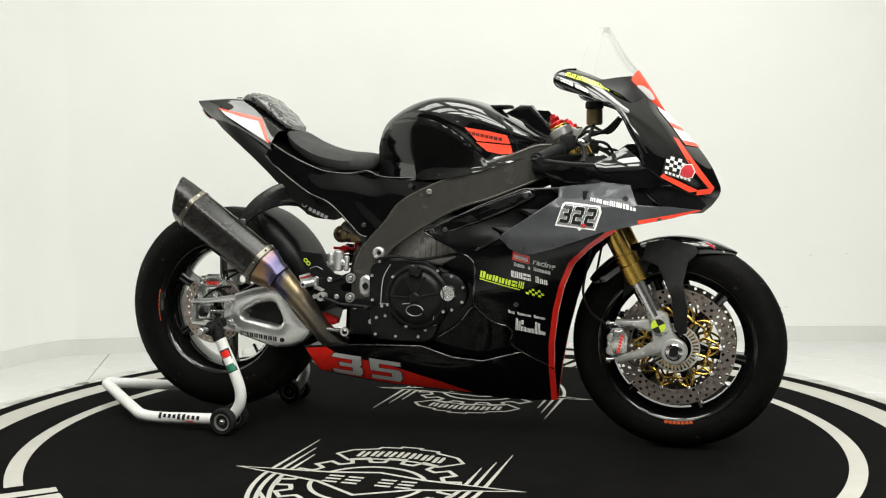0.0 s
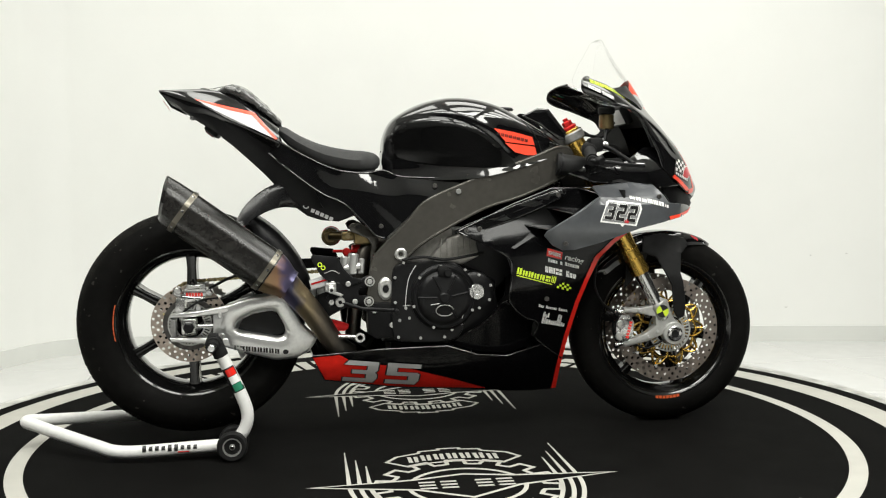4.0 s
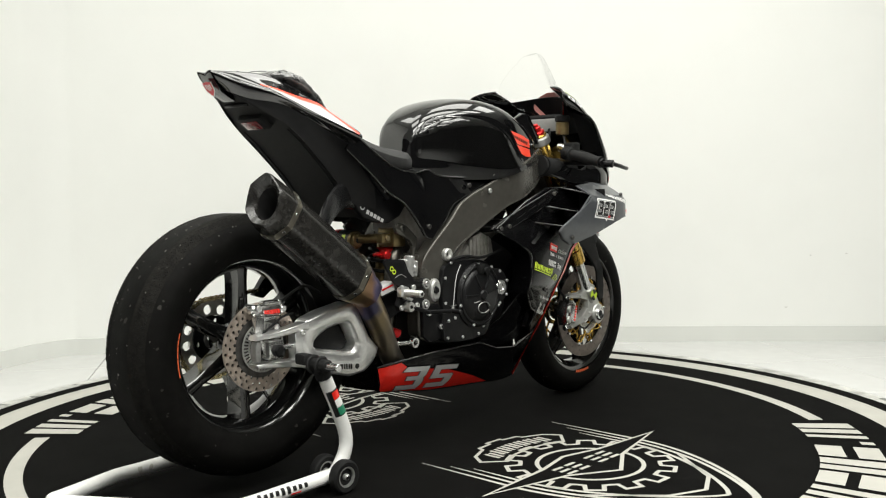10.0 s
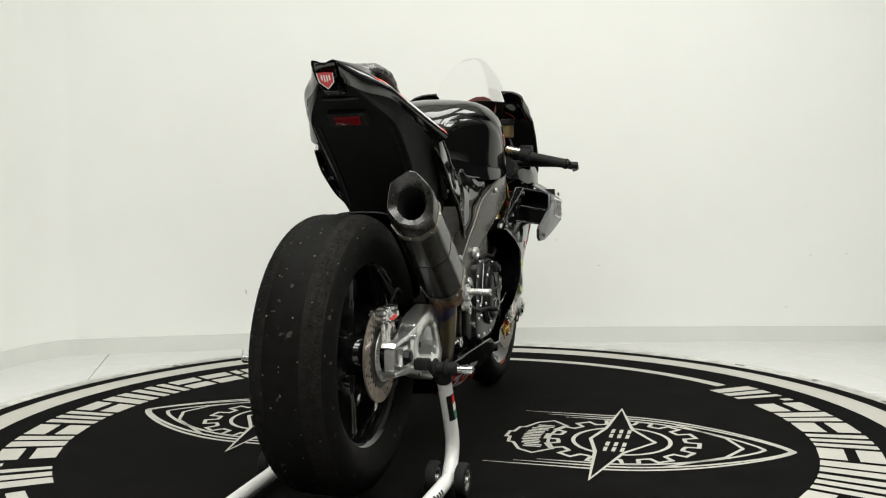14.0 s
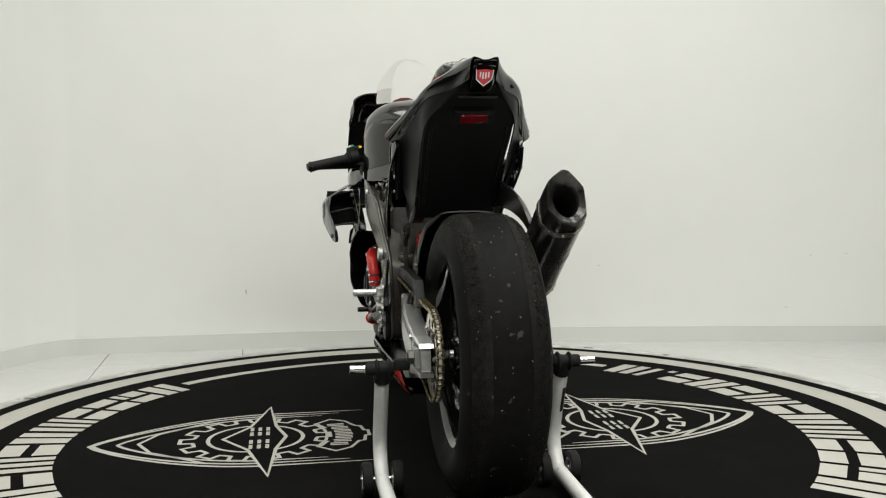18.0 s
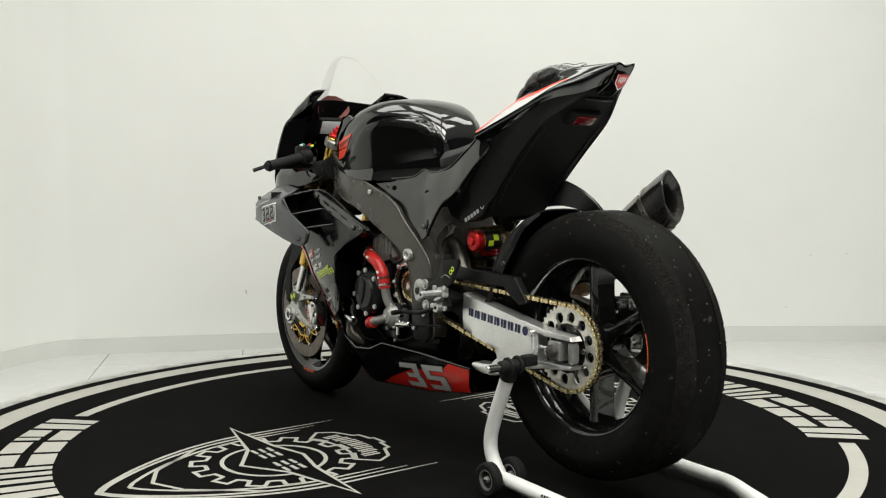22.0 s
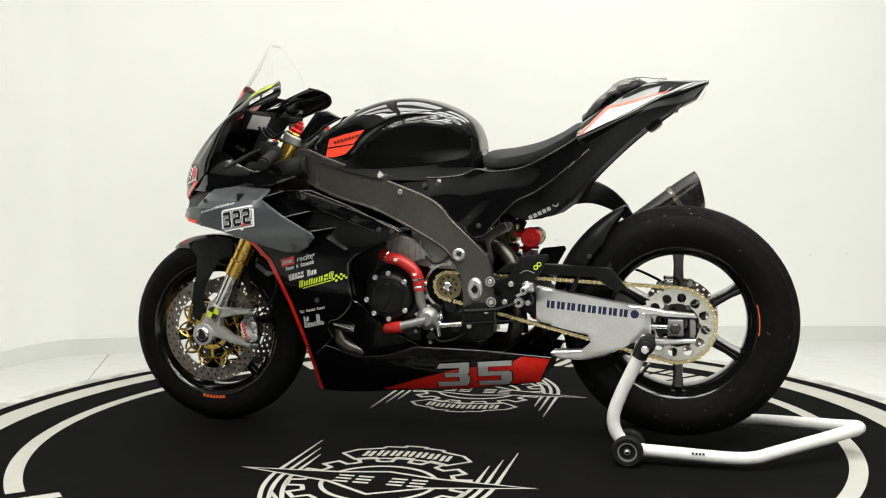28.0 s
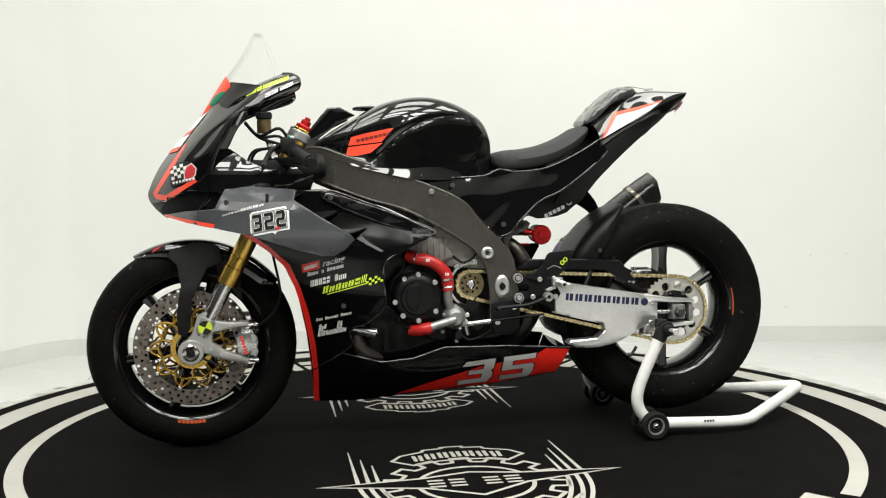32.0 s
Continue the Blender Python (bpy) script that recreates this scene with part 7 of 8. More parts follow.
dome = lambda f: 0.66 if f < 0.45 else max(0.04, 0.66 * math.sqrt(max(0, 1 - ((f - 0.45) / 0.56) ** 2)))
part("screen_base", screen_patch(1, 15, lambda f: -dome(f), dome, 0.002), M_RED, FAIR, "red sticker at the foot of the screen", 60)
part("sticker_back", screen_patch(1, 15, lambda f: -dome(f), dome, 0.0009), M_STICKBACK, FAIR, "pale pink back of the red sticker", 60)
for s in (-1, 1):
    oval = lambda f: 0.05 + 0.13 * math.sqrt(max(0, 1 - (2 * f - 1) ** 2))
    part("screen_badge", screen_patch(6, 11, lambda f: s * 0.42 - oval(f), lambda f: s * 0.42 + oval(f), 0.0035), M_GREENV if s > 0 else M_SILVER, FAIR, "small round badge", 60)
# inner dash cowl and dash
part("dash_cowl", skin([[(0.50, -0.165, 1.03), (0.57, -0.10, 1.045), (0.60, 0, 1.055), (0.57, 0.10, 1.045), (0.50, 0.165, 1.03)], [(0.585, -0.15, 0.99), (0.62, -0.08, 1.00), (0.64, 0, 1.0), (0.62, 0.08, 1.00), (0.585, 0.15, 0.99)],
                       [(0.64, -0.13, 0.93), (0.67, -0.07, 0.93), (0.69, 0, 0.93), (0.67, 0.07, 0.93), (0.64, 0.13, 0.93)]], 12, 20, 0.003), M_SATIN, FAIR, "black inner dash cowl")
for s in (-1, 1):
    part("inner_cowl", skin([[(0.550, 0.196, 0.971), (0.578, 0.150, 0.988), (0.595, 0.105, 0.995)], [(0.590, 0.199, 0.934), (0.605, 0.150, 0.940), (0.618, 0.105, 0.945)], [(0.616, 0.201, 0.886), (0.632, 0.150, 0.888), (0.645, 0.105, 0.890)], [(0.640, 0.200, 0.845), (0.650, 0.150, 0.845), (0.66, 0.105, 0.845)]], 14, 14, 0.002, s), M_SATIN, FAIR, "black inner wall of the nose", 60)
DASH = sub("dashboard", BIKE, "small black dashboard with a screen paled by a painted reflection")
part("case", box(0.575, 0.600, -0.072, 0.072, 0.930, 0.992, 0.008, Matrix.Translation((0.585, 0, 0.96)) @ Matrix.Rotation(radians(-28), 4, "Y") @ Matrix.Translation((-0.585, 0, -0.96))), M_MATT, DASH)
# silver colour stands in for the white reflection on the screen
part("screen", box(0.5725, 0.5745, -0.064, 0.064, 0.938, 0.985, 0.001, Matrix.Translation((0.585, 0, 0.96)) @ Matrix.Rotation(radians(-28), 4, "Y") @ Matrix.Translation((-0.585, 0, -0.96))), M_SILVER, DASH, "dash screen with a white reflection put into its pale colour")

# grey wing panels with the race number
WING = [(0.430, 0.746), (0.540, 0.757), (0.615, 0.748), (0.640, 0.697), (0.719, 0.690), (0.795, 0.677), (0.720, 0.660), (0.640, 0.646), (0.548, 0.626), (0.440, 0.588), (0.360, 0.566), (0.330, 0.565), (0.300, 0.580), (0.277, 0.606), (0.283, 0.618), (0.365, 0.668), (0.437, 0.716)]
WING_Y = lambda x, z: float(np.interp(x, [0.26, 0.36, 0.45, 0.55, 0.62, 0.68, 0.74, 0.80], [0.284, 0.298, 0.304, 0.305, 0.296, 0.262, 0.178, 0.055])) - 1.7 * max(0, z - 0.706) - 0.30 * max(0, 0.625 - z)
wing = {}
for s in (-1, 1):
    wing[s] = part("wing_panel", plate(WING, WING_Y, 0.006, s, 0.0025, 0.022), M_GREY, FAIR, "dark grey wing panel", 22)
    part("wing_liner", plate(WING, lambda x, z: WING_Y(x, z) - 0.0065, 0.003, s, 0, 0.022), M_SATIN, FAIR, "black inner face of the wing panel", 22)
    part("wing_edge", tube([(x, s * (WING_Y(x, z) - 0.003), z) for x, z in ((0.430, 0.742), (0.437, 0.716), (0.365, 0.668), (0.283, 0.618), (0.277, 0.606))], 0.0034, 8), M_GREY, FAIR, "", 60)
    # vanes tie the wing to the body
    for a, b_ in (((0.395, 0.186, 0.742), (0.440, 0.270, 0.722)), ((0.300, 0.196, 0.685), (0.372, 0.290, 0.664)), ((0.218, 0.196, 0.638), (0.300, 0.284, 0.622))):
        a, b_ = Vector((a[0], s * a[1], a[2])), Vector((b_[0], s * b_[1], b_[2]))
        q = [a, b_, b_ + Vector((0.085, 0, -0.004)), a + Vector((0.090, 0, -0.004))]
        v = bmesh.new()
        grid_faces(v, [[p + Vector((0, 0, h)) for p in q] for h in (-0.0025, 0.0025)], closed_v=True)
        v.verts.ensure_lookup_table()
        v.faces.new(v.verts[0:4])
        v.faces.new(v.verts[4:8])
        part("vane", v, M_GLOSS, FAIR, "gloss black air vane")
        part("vane_edge", tube([q[0], q[1]], 0.0028, 8), M_GLOSS, FAIR, "", 60)
    # added black sheet: stands in for the shade inside the duct
    part("duct_shade_sheet", box(0.500, 0.508, min(s * 0.185, s * 0.292), max(s * 0.185, s * 0.292), 0.615, 0.735, 0.002), M_MATT, FAIR, "added black sheet in place of the shade deep in the air duct")
    part("red_duct_part", at(ring([(0, s * 0.004), (0.010, s * 0.004), (0.014, 0)], 16), Vector((0.385, s * 0.150, 0.684))), M_REDAN, FAIR)

# side panels and belly pan


def edge_x(z):
    return float(np.interp(z, [0.110, 0.214, 0.30, 0.40, 0.472, 0.535, 0.578, 0.628, 0.66], [0.375, 0.380, 0.389, 0.409, 0.431, 0.460, 0.504, 0.575, 0.60]))


def SIDE_Y(x, z):
    yf = float(np.interp(z, [0.11, 0.16, 0.214, 0.30, 0.40, 0.472, 0.56, 0.65, 0.74], [0.008, 0.036, 0.068, 0.116, 0.158, 0.186, 0.198, 0.195, 0.19]))
    yr = float(np.interp(z, [0.11, 0.14, 0.17, 0.20, 0.24, 0.30, 0.37, 0.45, 0.58, 0.66, 0.75], [0.060, 0.088, 0.115, 0.140, 0.164, 0.182, 0.208, 0.236, 0.236, 0.208, 0.192]))
    f = max(0, min(1, (x - 0.16) / max(0.05, edge_x(z) - 0.16)))
    y = yr + (yf - yr) * f ** 1.6
    return y * float(np.interp(x, [-0.40, -0.25, 0.0], [0.84, 0.95, 1.0]))


SIDE = [(0.040, 0.619), (0.174, 0.551), (0.190, 0.505), (0.186, 0.452), (0.188, 0.413), (0.233, 0.368), (0.270, 0.354), (0.282, 0.332), (0.272, 0.304), (0.300, 0.278), (0.380, 0.222), (0.389, 0.300), (0.409, 0.400), (0.431, 0.472), (0.460, 0.535), (0.504, 0.578), (0.575, 0.628), (0.600, 0.660), (0.520, 0.725), (0.430, 0.742), (0.320, 0.742), (0.200, 0.695)]
BELLY = [(-0.380, 0.264), (-0.187, 0.281), (0.010, 0.286), (0.100, 0.256), (0.190, 0.248), (0.300, 0.276), (0.379, 0.220), (0.3755, 0.112), (0.33, 0.113), (0.28, 0.116), (0.22, 0.122), (0.126, 0.134), (-0.123, 0.153), (-0.345, 0.186)]
RED_LINE = [(0.575, 0.628), (0.504, 0.578), (0.460, 0.535), (0.431, 0.472), (0.409, 0.400), (0.389, 0.300), (0.380, 0.214), (0.3755, 0.114)]
SEG = {"3": [[(0, 0.80), (0.12, 1.0), (1.0, 1.0), (1.0, 0.80)], [(0.68, 0.56), (0.70, 0.80), (1, 0.80), (1, 0.60), (0.93, 0.50)], [(0.25, 0.41), (0.25, 0.59), (0.92, 0.59), (0.92, 0.41)], [(0.68, 0.20), (0.68, 0.44), (0.93, 0.50), (1, 0.40), (1, 0.20)], [(0, 0.0), (0, 0.20), (1.0, 0.20), (0.9, 0.0)]],
       "5": [[(0, 0.80), (0, 1.0), (1.0, 1.0), (1.0, 0.80)], [(0, 0.42), (0, 0.80), (0.30, 0.80), (0.30, 0.59)], [(0, 0.41), (0.28, 0.59), (0.92, 0.59), (1.0, 0.52), (0.9, 0.41)], [(0.68, 0.20), (0.68, 0.41), (1, 0.52), (1, 0.20)], [(0, 0.0), (0, 0.20), (1.0, 0.20), (0.9, 0.0)]],
       "2": [[(0, 0.80), (0.12, 1.0), (0.9, 1.0), (1.0, 0.9), (1.0, 0.80)], [(0.68, 0.55), (0.68, 0.80), (1, 0.80), (1, 0.60)], [(0.0, 0.44), (0.1, 0.59), (0.95, 0.59), (0.9, 0.41), (0, 0.41)], [(0, 0.20), (0, 0.46), (0.32, 0.46), (0.32, 0.20)], [(0, 0.0), (0, 0.20), (1.0, 0.20), (1.0, 0.0)]]}


def grown(poly, k):
    cx, cz = sum(p[0] for p in poly) / len(poly), sum(p[1] for p in poly) / len(poly)
    out = []
    for x, z in poly:
        out.append((x + (k if x > cx else -k), z + (k * 1.0 if z > cz else -k * 1.0)))
    return out


def number(text, o, ux, uz, tree, s, parent, mat, rim_mat, lift, grow, fb, gap=0.12):
    """Block numerals with an outline, laid on a panel."""
    n = len(text)
    w = (1 - gap * (n - 1)) / n
    for i, c in enumerate(text):
        polys = [[(i * (w + gap) + a * w, b) for a, b in p] for p in SEG[c]]
        fat = [[(x, z) for x, z in grown([(a, b) for a, b in p], grow)] for p in polys]
        part("numeral_edge", sticker(mapped(fat, o, ux, uz), tree, s, lift, 0.02, fb), rim_mat, parent)
        part("numeral", sticker(mapped(polys, o, ux, uz), tree, s, lift + 0.001, 0.02, fb), mat, parent, "numeral " + c)


def lettering(text, height):
    """Plain sans letters as flat polygons in unit space: width 0..w, height 0..height."""
    cu = bpy.data.curves.new("letters", "FONT")
    cu.body, cu.size, cu.shear, cu.offset = text, 1.0, 0.25, 0.022
    ob = bpy.data.objects.new("letters", cu)
    scene.collection.objects.link(ob)
    me = bpy.data.meshes.new_from_object(ob.evaluated_get(bpy.context.evaluated_depsgraph_get()))
    xs = [v.co.x for v in me.vertices]
    w = max(xs)
    out = [[(me.vertices[i].co.x / w, me.vertices[i].co.y * height) for i in p.vertices] for p in me.polygons]
    bpy.data.objects.remove(ob)
    bpy.data.meshes.remove(me)
    bpy.data.curves.remove(cu)
    return out


for s in (-1, 1):
    side = part("side_panel", plate(SIDE, SIDE_Y, 0.005, s, 0.002, 0.025), M_LOWER, FAIR, "gloss black side panel with sponsor bars", 30)
    belly = part("belly_pan", plate(BELLY, SIDE_Y, 0.005, s, 0.003, 0.025), M_LOWER, FAIR, "gloss black belly pan half with a red wedge and race number", 30)
    T = tree_of(side, belly)
    TW = tree_of(wing[s])
    TN = tree_of(nose[s])
    # red leading edge
    inner_line = [(x - (0.014 if z < 0.55 else 0.006), z + (0.010 if z > 0.55 else 0.004 if z > 0.50 else 0.0)) for x, z in RED_LINE]
    part("red_line", ribbon(RED_LINE, inner_line, SIDE_Y, s, 0.0022, 80, 0.007), M_BRED, FAIR, "red line along the panel's leading edge", 60)
    part("panel_top_edge", tube([(x, s * (SIDE_Y(x, z) - 0.0015), z) for x, z in ((0.040, 0.622), (0.200, 0.695), (0.320, 0.740), (0.430, 0.741), (0.520, 0.724))], 0.0034, 8), M_GLOSS, FAIR, "", 60)
    part("ledge", skin([[(0.265, 0.228, 0.606), (0.198, 0.238, 0.568)], [(0.245, 0.210, 0.624), (0.162, 0.214, 0.584)], [(0.223, 0.194, 0.637), (0.125, 0.200, 0.599)]], 8, 8, 0.003, s), M_LOWER, FAIR, "gloss black ledge under the air vanes", 60)
    LOWIN = [(0.194, 0.420), (0.166, 0.405), (0.130, 0.362), (0.070, 0.322), (0.012, 0.288), (0.10, 0.262), (0.19, 0.254), (0.300, 0.276), (0.310, 0.36), (0.26, 0.40)]
    part("recessed_panel", plate(LOWIN, lambda x, z: SIDE_Y(x, z) - 0.030, 0.004, s, 0.001, 0.04), M_LOWER, FAIR, "recessed black inner panel", 30)
    part("recess_edge", tube([(x, s * (SIDE_Y(x, z) - 0.029), z) for x, z in LOWIN[:5]], 0.003, 8, 24), M_GLOSS, FAIR)
    lip_pts = [(p.x, p.z) for p in spline([(x, 0, z) for x, z in SIDE[:10]], 40)]
    part("panel_return", skin([[(x, SIDE_Y(x, z) - 0.001, z) for x, z in lip_pts], [(x + 0.012, SIDE_Y(x, z) - 0.045, z - 0.004) for x, z in lip_pts], [(x + 0.020, SIDE_Y(x, z) - 0.085, z - 0.008) for x, z in lip_pts]], 6, 40, 0.003, s), M_LOWER, FAIR, "black return of the side panel towards the engine", 60)
    part("panel_lip", tube([(x, s * (SIDE_Y(x, z) - 0.001), z) for x, z in SIDE[:10]], 0.0032, 8, 60), M_GLOSS, FAIR, "rolled rear edge of the side panel", 60)
    part("belly_crease", tube([(x, s * (SIDE_Y(x, z) - 0.0005), z) for x, z in BELLY[:7]], 0.0035, 8), M_GLOSS, FAIR, "rolled upper edge of the belly pan", 60)
    # red wedge on the belly
    part("red_wedge", sticker([[(-0.377, 0.261), (-0.300, 0.268), (-0.270, 0.250), (-0.100, 0.220), (0.040, 0.176), (0.140, 0.139), (-0.123, 0.157), (-0.343, 0.190)]], T, s, 0.0022, 0.012, 0.15), M_BRED, FAIR, "red wedge on the belly pan")
    if s < 0:
        number("35", (-0.294, 0.184), (0.222, -0.022), (0.009, 0.069), T, s, FAIR, M_SILVER, M_BLACKV, 0.0030, 0.018, 0.15)
    else:
        number("35", (-0.042, 0.160), (-0.222, 0.019), (-0.006, 0.077), T, s, FAIR, M_SILVER, M_BLACKV, 0.0030, 0.018, 0.15)
    # race number on the wing
    if s < 0:
        o, ux, uz = (0.433, 0.648), (0.101, -0.013), (0.015, 0.057)
    else:
        o, ux, uz = (0.546, 0.627), (-0.097, 0.017), (0.006, 0.056)
    part("number_plate", sticker(mapped([[(-0.03, -0.06), (0.55, -0.05), (0.62, -0.16), (0.68, -0.05), (1.02, -0.05), (1.06, 0.80), (0.98, 1.06), (0.08, 1.06), (0.02, 0.95)]], o, ux, uz), TW, s, 0.0012, 0.015, 0.3), M_WHITEV, FAIR, "white-edged number plate sticker")
    part("plate_field", sticker(mapped([[(0.01, 0.02), (0.97, 0.03), (1.00, 0.78), (0.94, 0.98), (0.10, 0.98), (0.05, 0.9)]], o, ux, uz), TW, s, 0.0018, 0.015, 0.3), M_PLATE, FAIR)
    number("322", (o[0] + ux[0] * 0.06 + uz[0] * 0.12, o[1] + ux[1] * 0.06 + uz[1] * 0.12), (ux[0] * 0.88, ux[1] * 0.88), (uz[0] * 0.79, uz[1] * 0.79), TW, s, FAIR, M_BLACKV, M_WHITEV, 0.0024, 0.020, 0.3, 0.07)
    st = [(0.70 + (0.075 if k % 2 == 0 else 0.03) * math.sin(math.tau * k / 10), 0.12 + (0.13 if k % 2 == 0 else 0.05) * math.cos(math.tau * k / 10)) for k in range(10)]
    part("small_star", sticker(mapped([st], o, ux, uz), TW, s, 0.0045, 0.05, 0.3), M_PINK, FAIR, "small red star")
    d = 1 if s < 0 else -1

    def row(x0, z0, x1, z1, h, n, seed, mat, name="sponsor_bar", label="", tree=T, lift=0.002, fb=0.2, gaps=(), heights=(), slant=0.0):
        """A row of bars that reads from the rider's rear on the one side and from the front on the other."""
        if s < 0:
            o_, u_ = (x0, z0), (x1 - x0, z1 - z0)
        else:
            o_, u_ = (x1, z1), (x0 - x1, z0 - z1)
        part(name, sticker(glyphs(o_, u_, (0.0, h), n, seed, gaps, heights, slant), tree, s, lift, 0.03, fb), mat, FAIR, label)["kind"] = "stuff"
    if s < 0:
        tag, tb0, o_, u_ = [(0.294, 0.547), (0.342, 0.534), (0.344, 0.556), (0.297, 0.570)], (0.300, 0.552, 0.338, 0.541), (0.349, 0.536), (0.063, -0.017)
    else:
        tag, tb0, o_, u_ = [(0.412, 0.515), (0.364, 0.528), (0.366, 0.551), (0.414, 0.538)], (0.370, 0.533, 0.408, 0.522), (0.358, 0.532), (-0.063, 0.017)
    part("red_tag", sticker([tag], T, s, 0.0015, 0.02, 0.2), M_BRED, FAIR, "small red tag with a white bar")
    row(*tb0, 0.010, 6, 1, M_WHITEV, lift=0.003)
    part("word", sticker(mapped(lettering("racing", 0.030), o_, u_, (0.0, 0.75)), T, s, 0.002, 0.05, 0.2), M_WHITEV, FAIR, "the word racing in white")
    row(0.299, 0.530, 0.398, 0.505, 0.011, 13, 3, M_WHITEV, gaps=(4, 6), heights=(1, 0.8, 0.8, 0.8, 0.8, 0.8, 0.8, 1, 0.8, 0.8, 0.8, 0.8, 0.8))
    row(0.291, 0.500, 0.390, 0.475, 0.018, 9, 4, M_WHITEV, gaps=(5,), heights=(1, 1, 1, 1, 1, 1, 1, 0.75, 0.75))
    k0, c0 = (0.014, 0.329) if s < 0 else (0.046, 0.192)
    row(0.190 + k0, 0.502 - 0.279 * k0, 0.312 + k0, 0.468 - 0.279 * k0, 0.018, 7, 5, M_YEL, label="lime sponsor bars", heights=(1.1, 0.85, 0.95, 0.85, 0.9, 0.95, 1.15), slant=0.03)
    part("lime_underline", sticker([[(x + k0, z - 0.279 * k0) for x, z in ((0.190, 0.496), (0.300, 0.465), (0.300, 0.468), (0.190, 0.499))]], T, s, 0.002, 0.03, 0.2), M_YEL, FAIR)
    zc = 0.455 - 0.279 * (c0 - 0.315)
    chk = [[(c0 + 0.008 * i + dx, zc + 0.007 * j - 0.0023 * i + dz) for dx, dz in ((0, 0), (0.0075, -0.002), (0.0075, 0.0045), (0, 0.0065))] for i in range(6) for j in range(3) if (i + j) % 2 == 0 and not (j == 2 and i in (0, 5))]
    part("lime_checks", sticker(chk, T, s, 0.002, 0.03, 0.2), M_YEL, FAIR)["kind"] = "stuff"
    row(0.277, 0.396, 0.374, 0.373, 0.009, 16, 6, M_WHITEV, gaps=(3, 10), heights=(1, 0.75, 0.75, 1, 1, 0.75, 0.75, 0.75, 0.75, 0.75, 1, 1, 0.75, 0.75, 0.75, 0.75))
    row(0.291, 0.345, 0.370, 0.3255, 0.018, 11, 7, M_WHITEV, label="white script bars", heights=(2.0, 1.7, 1.9, 0.8, 0.7, 0.75, 0.8, 2.0, 1.9, 0.7, 0.6) if s < 0 else (2.0, 1.7, 1.9, 0.8, 0.7, 0.75, 0.8, 2.0, 1.9, 0.7, 0.6), slant=0.03)
    row(*((0.520, 0.7095, 0.640, 0.6805) if s < 0 else (0.510, 0.706, 0.620, 0.678)), 0.011 if s < 0 else 0.006, 7, 8, M_WHITEV if s < 0 else M_SILVER, tree=TW, fb=0.29, heights=(0.8, 0.9, 0.8, 1.15, 1.2, 1.15, 0.8))
    low = [(0.643, 0.6475), (0.720, 0.6610), (0.786, 0.6758)]
    part("chin_red", ribbon(low, [(x - 0.002, z + h_) for (x, z), h_ in zip(low, (0.010, 0.0085, 0.004))], WING_Y, s, 0.0024, 24), M_RED, FAIR, "red line under the nose")
    # nose graphics
    part("red_vee", sticker([[(0.716, 0.878), (0.728, 0.872), (0.768, 0.815), (0.822, 0.738), (0.815, 0.726), (0.760, 0.800)], [(0.688, 0.770), (0.696, 0.778), (0.780, 0.733), (0.822, 0.738), (0.812, 0.722), (0.775, 0.718)]], TN, s, 0.0018, 0.015, 0.1), M_RED, FAIR, "red V on the nose")
    for mat_, u0, u1 in ((M_WHITEV, 0.45, 1.75), (M_RED, 1.80, 2.10), (M_WHITEV, 2.15, 3.0), (M_RED, 3.05, 3.35)):
        part("front_band", nose_patch(s, u0, u1, 0.865, 1.0), mat_, FAIR, "" if mat_ is M_RED else "white block on the nose ridge", 60)
    b0, bu, bz = ((0.692, 0.775), (0.072, -0.020), (0.008, 0.060)) if s < 0 else ((0.764, 0.755), (-0.072, 0.020), (0.008, 0.060))
    part("badge_field", sticker(mapped([[(0, 0.1), (0.2, 0.0), (1.0, 0.0), (1.05, 0.4), (0.85, 0.9), (0.4, 1.0), (0.05, 0.8)]], b0, bu, bz), TN, s, 0.0018, 0.012, 0.12), M_BLACKV, FAIR, "round checked racing badge")
    ck = [[(0.08 + 0.13 * i, 0.28 + 0.15 * j), (0.21 + 0.13 * i, 0.28 + 0.15 * j), (0.21 + 0.13 * i, 0.43 + 0.15 * j), (0.08 + 0.13 * i, 0.43 + 0.15 * j)] for i in range(5) for j in range(4) if (i + j) % 2 == 0]
    part("badge_checks", sticker(mapped(ck, b0, bu, bz), TN, s, 0.0026, 0.012, 0.12), M_WHITEV, FAIR)["kind"] = "stuff"
    blob = [(0.60, 0.18), (0.80, 0.10), (1.0, 0.22), (1.06, 0.48), (0.92, 0.74), (0.72, 0.66), (0.62, 0.44)]
    part("badge_rim", sticker(mapped([[(0.83 + (u - 0.83) * 1.16, 0.40 + (v - 0.40) * 1.14) for u, v in blob]], b0, bu, bz), TN, s, 0.0030, 0.012, 0.12), M_WHITEV, FAIR)
    part("badge_red", sticker(mapped([blob], b0, bu, bz), TN, s, 0.0036, 0.012, 0.12), M_PINK, FAIR)
    part("badge_bar", sticker(mapped([[(0.10 + 0.13 * k, 0.10 - 0.012 * k), (0.19 + 0.13 * k, 0.09 - 0.012 * k), (0.19 + 0.13 * k, 0.20 - 0.012 * k), (0.10 + 0.13 * k, 0.21 - 0.012 * k)] for k in range(7)], b0, bu, bz), TN, s, 0.0040, 0.02, 0.12), M_WHITEV, FAIR)["kind"] = "stuff"
    row(0.436, 1.046, 0.553, 1.002, 0.013, 8, 9, M_YEL, tree=TN, fb=0.19, slant=0.02)
    row(0.562, 0.998, 0.596, 0.980, 0.009, 4, 10, M_YEL, tree=TN, fb=0.18)
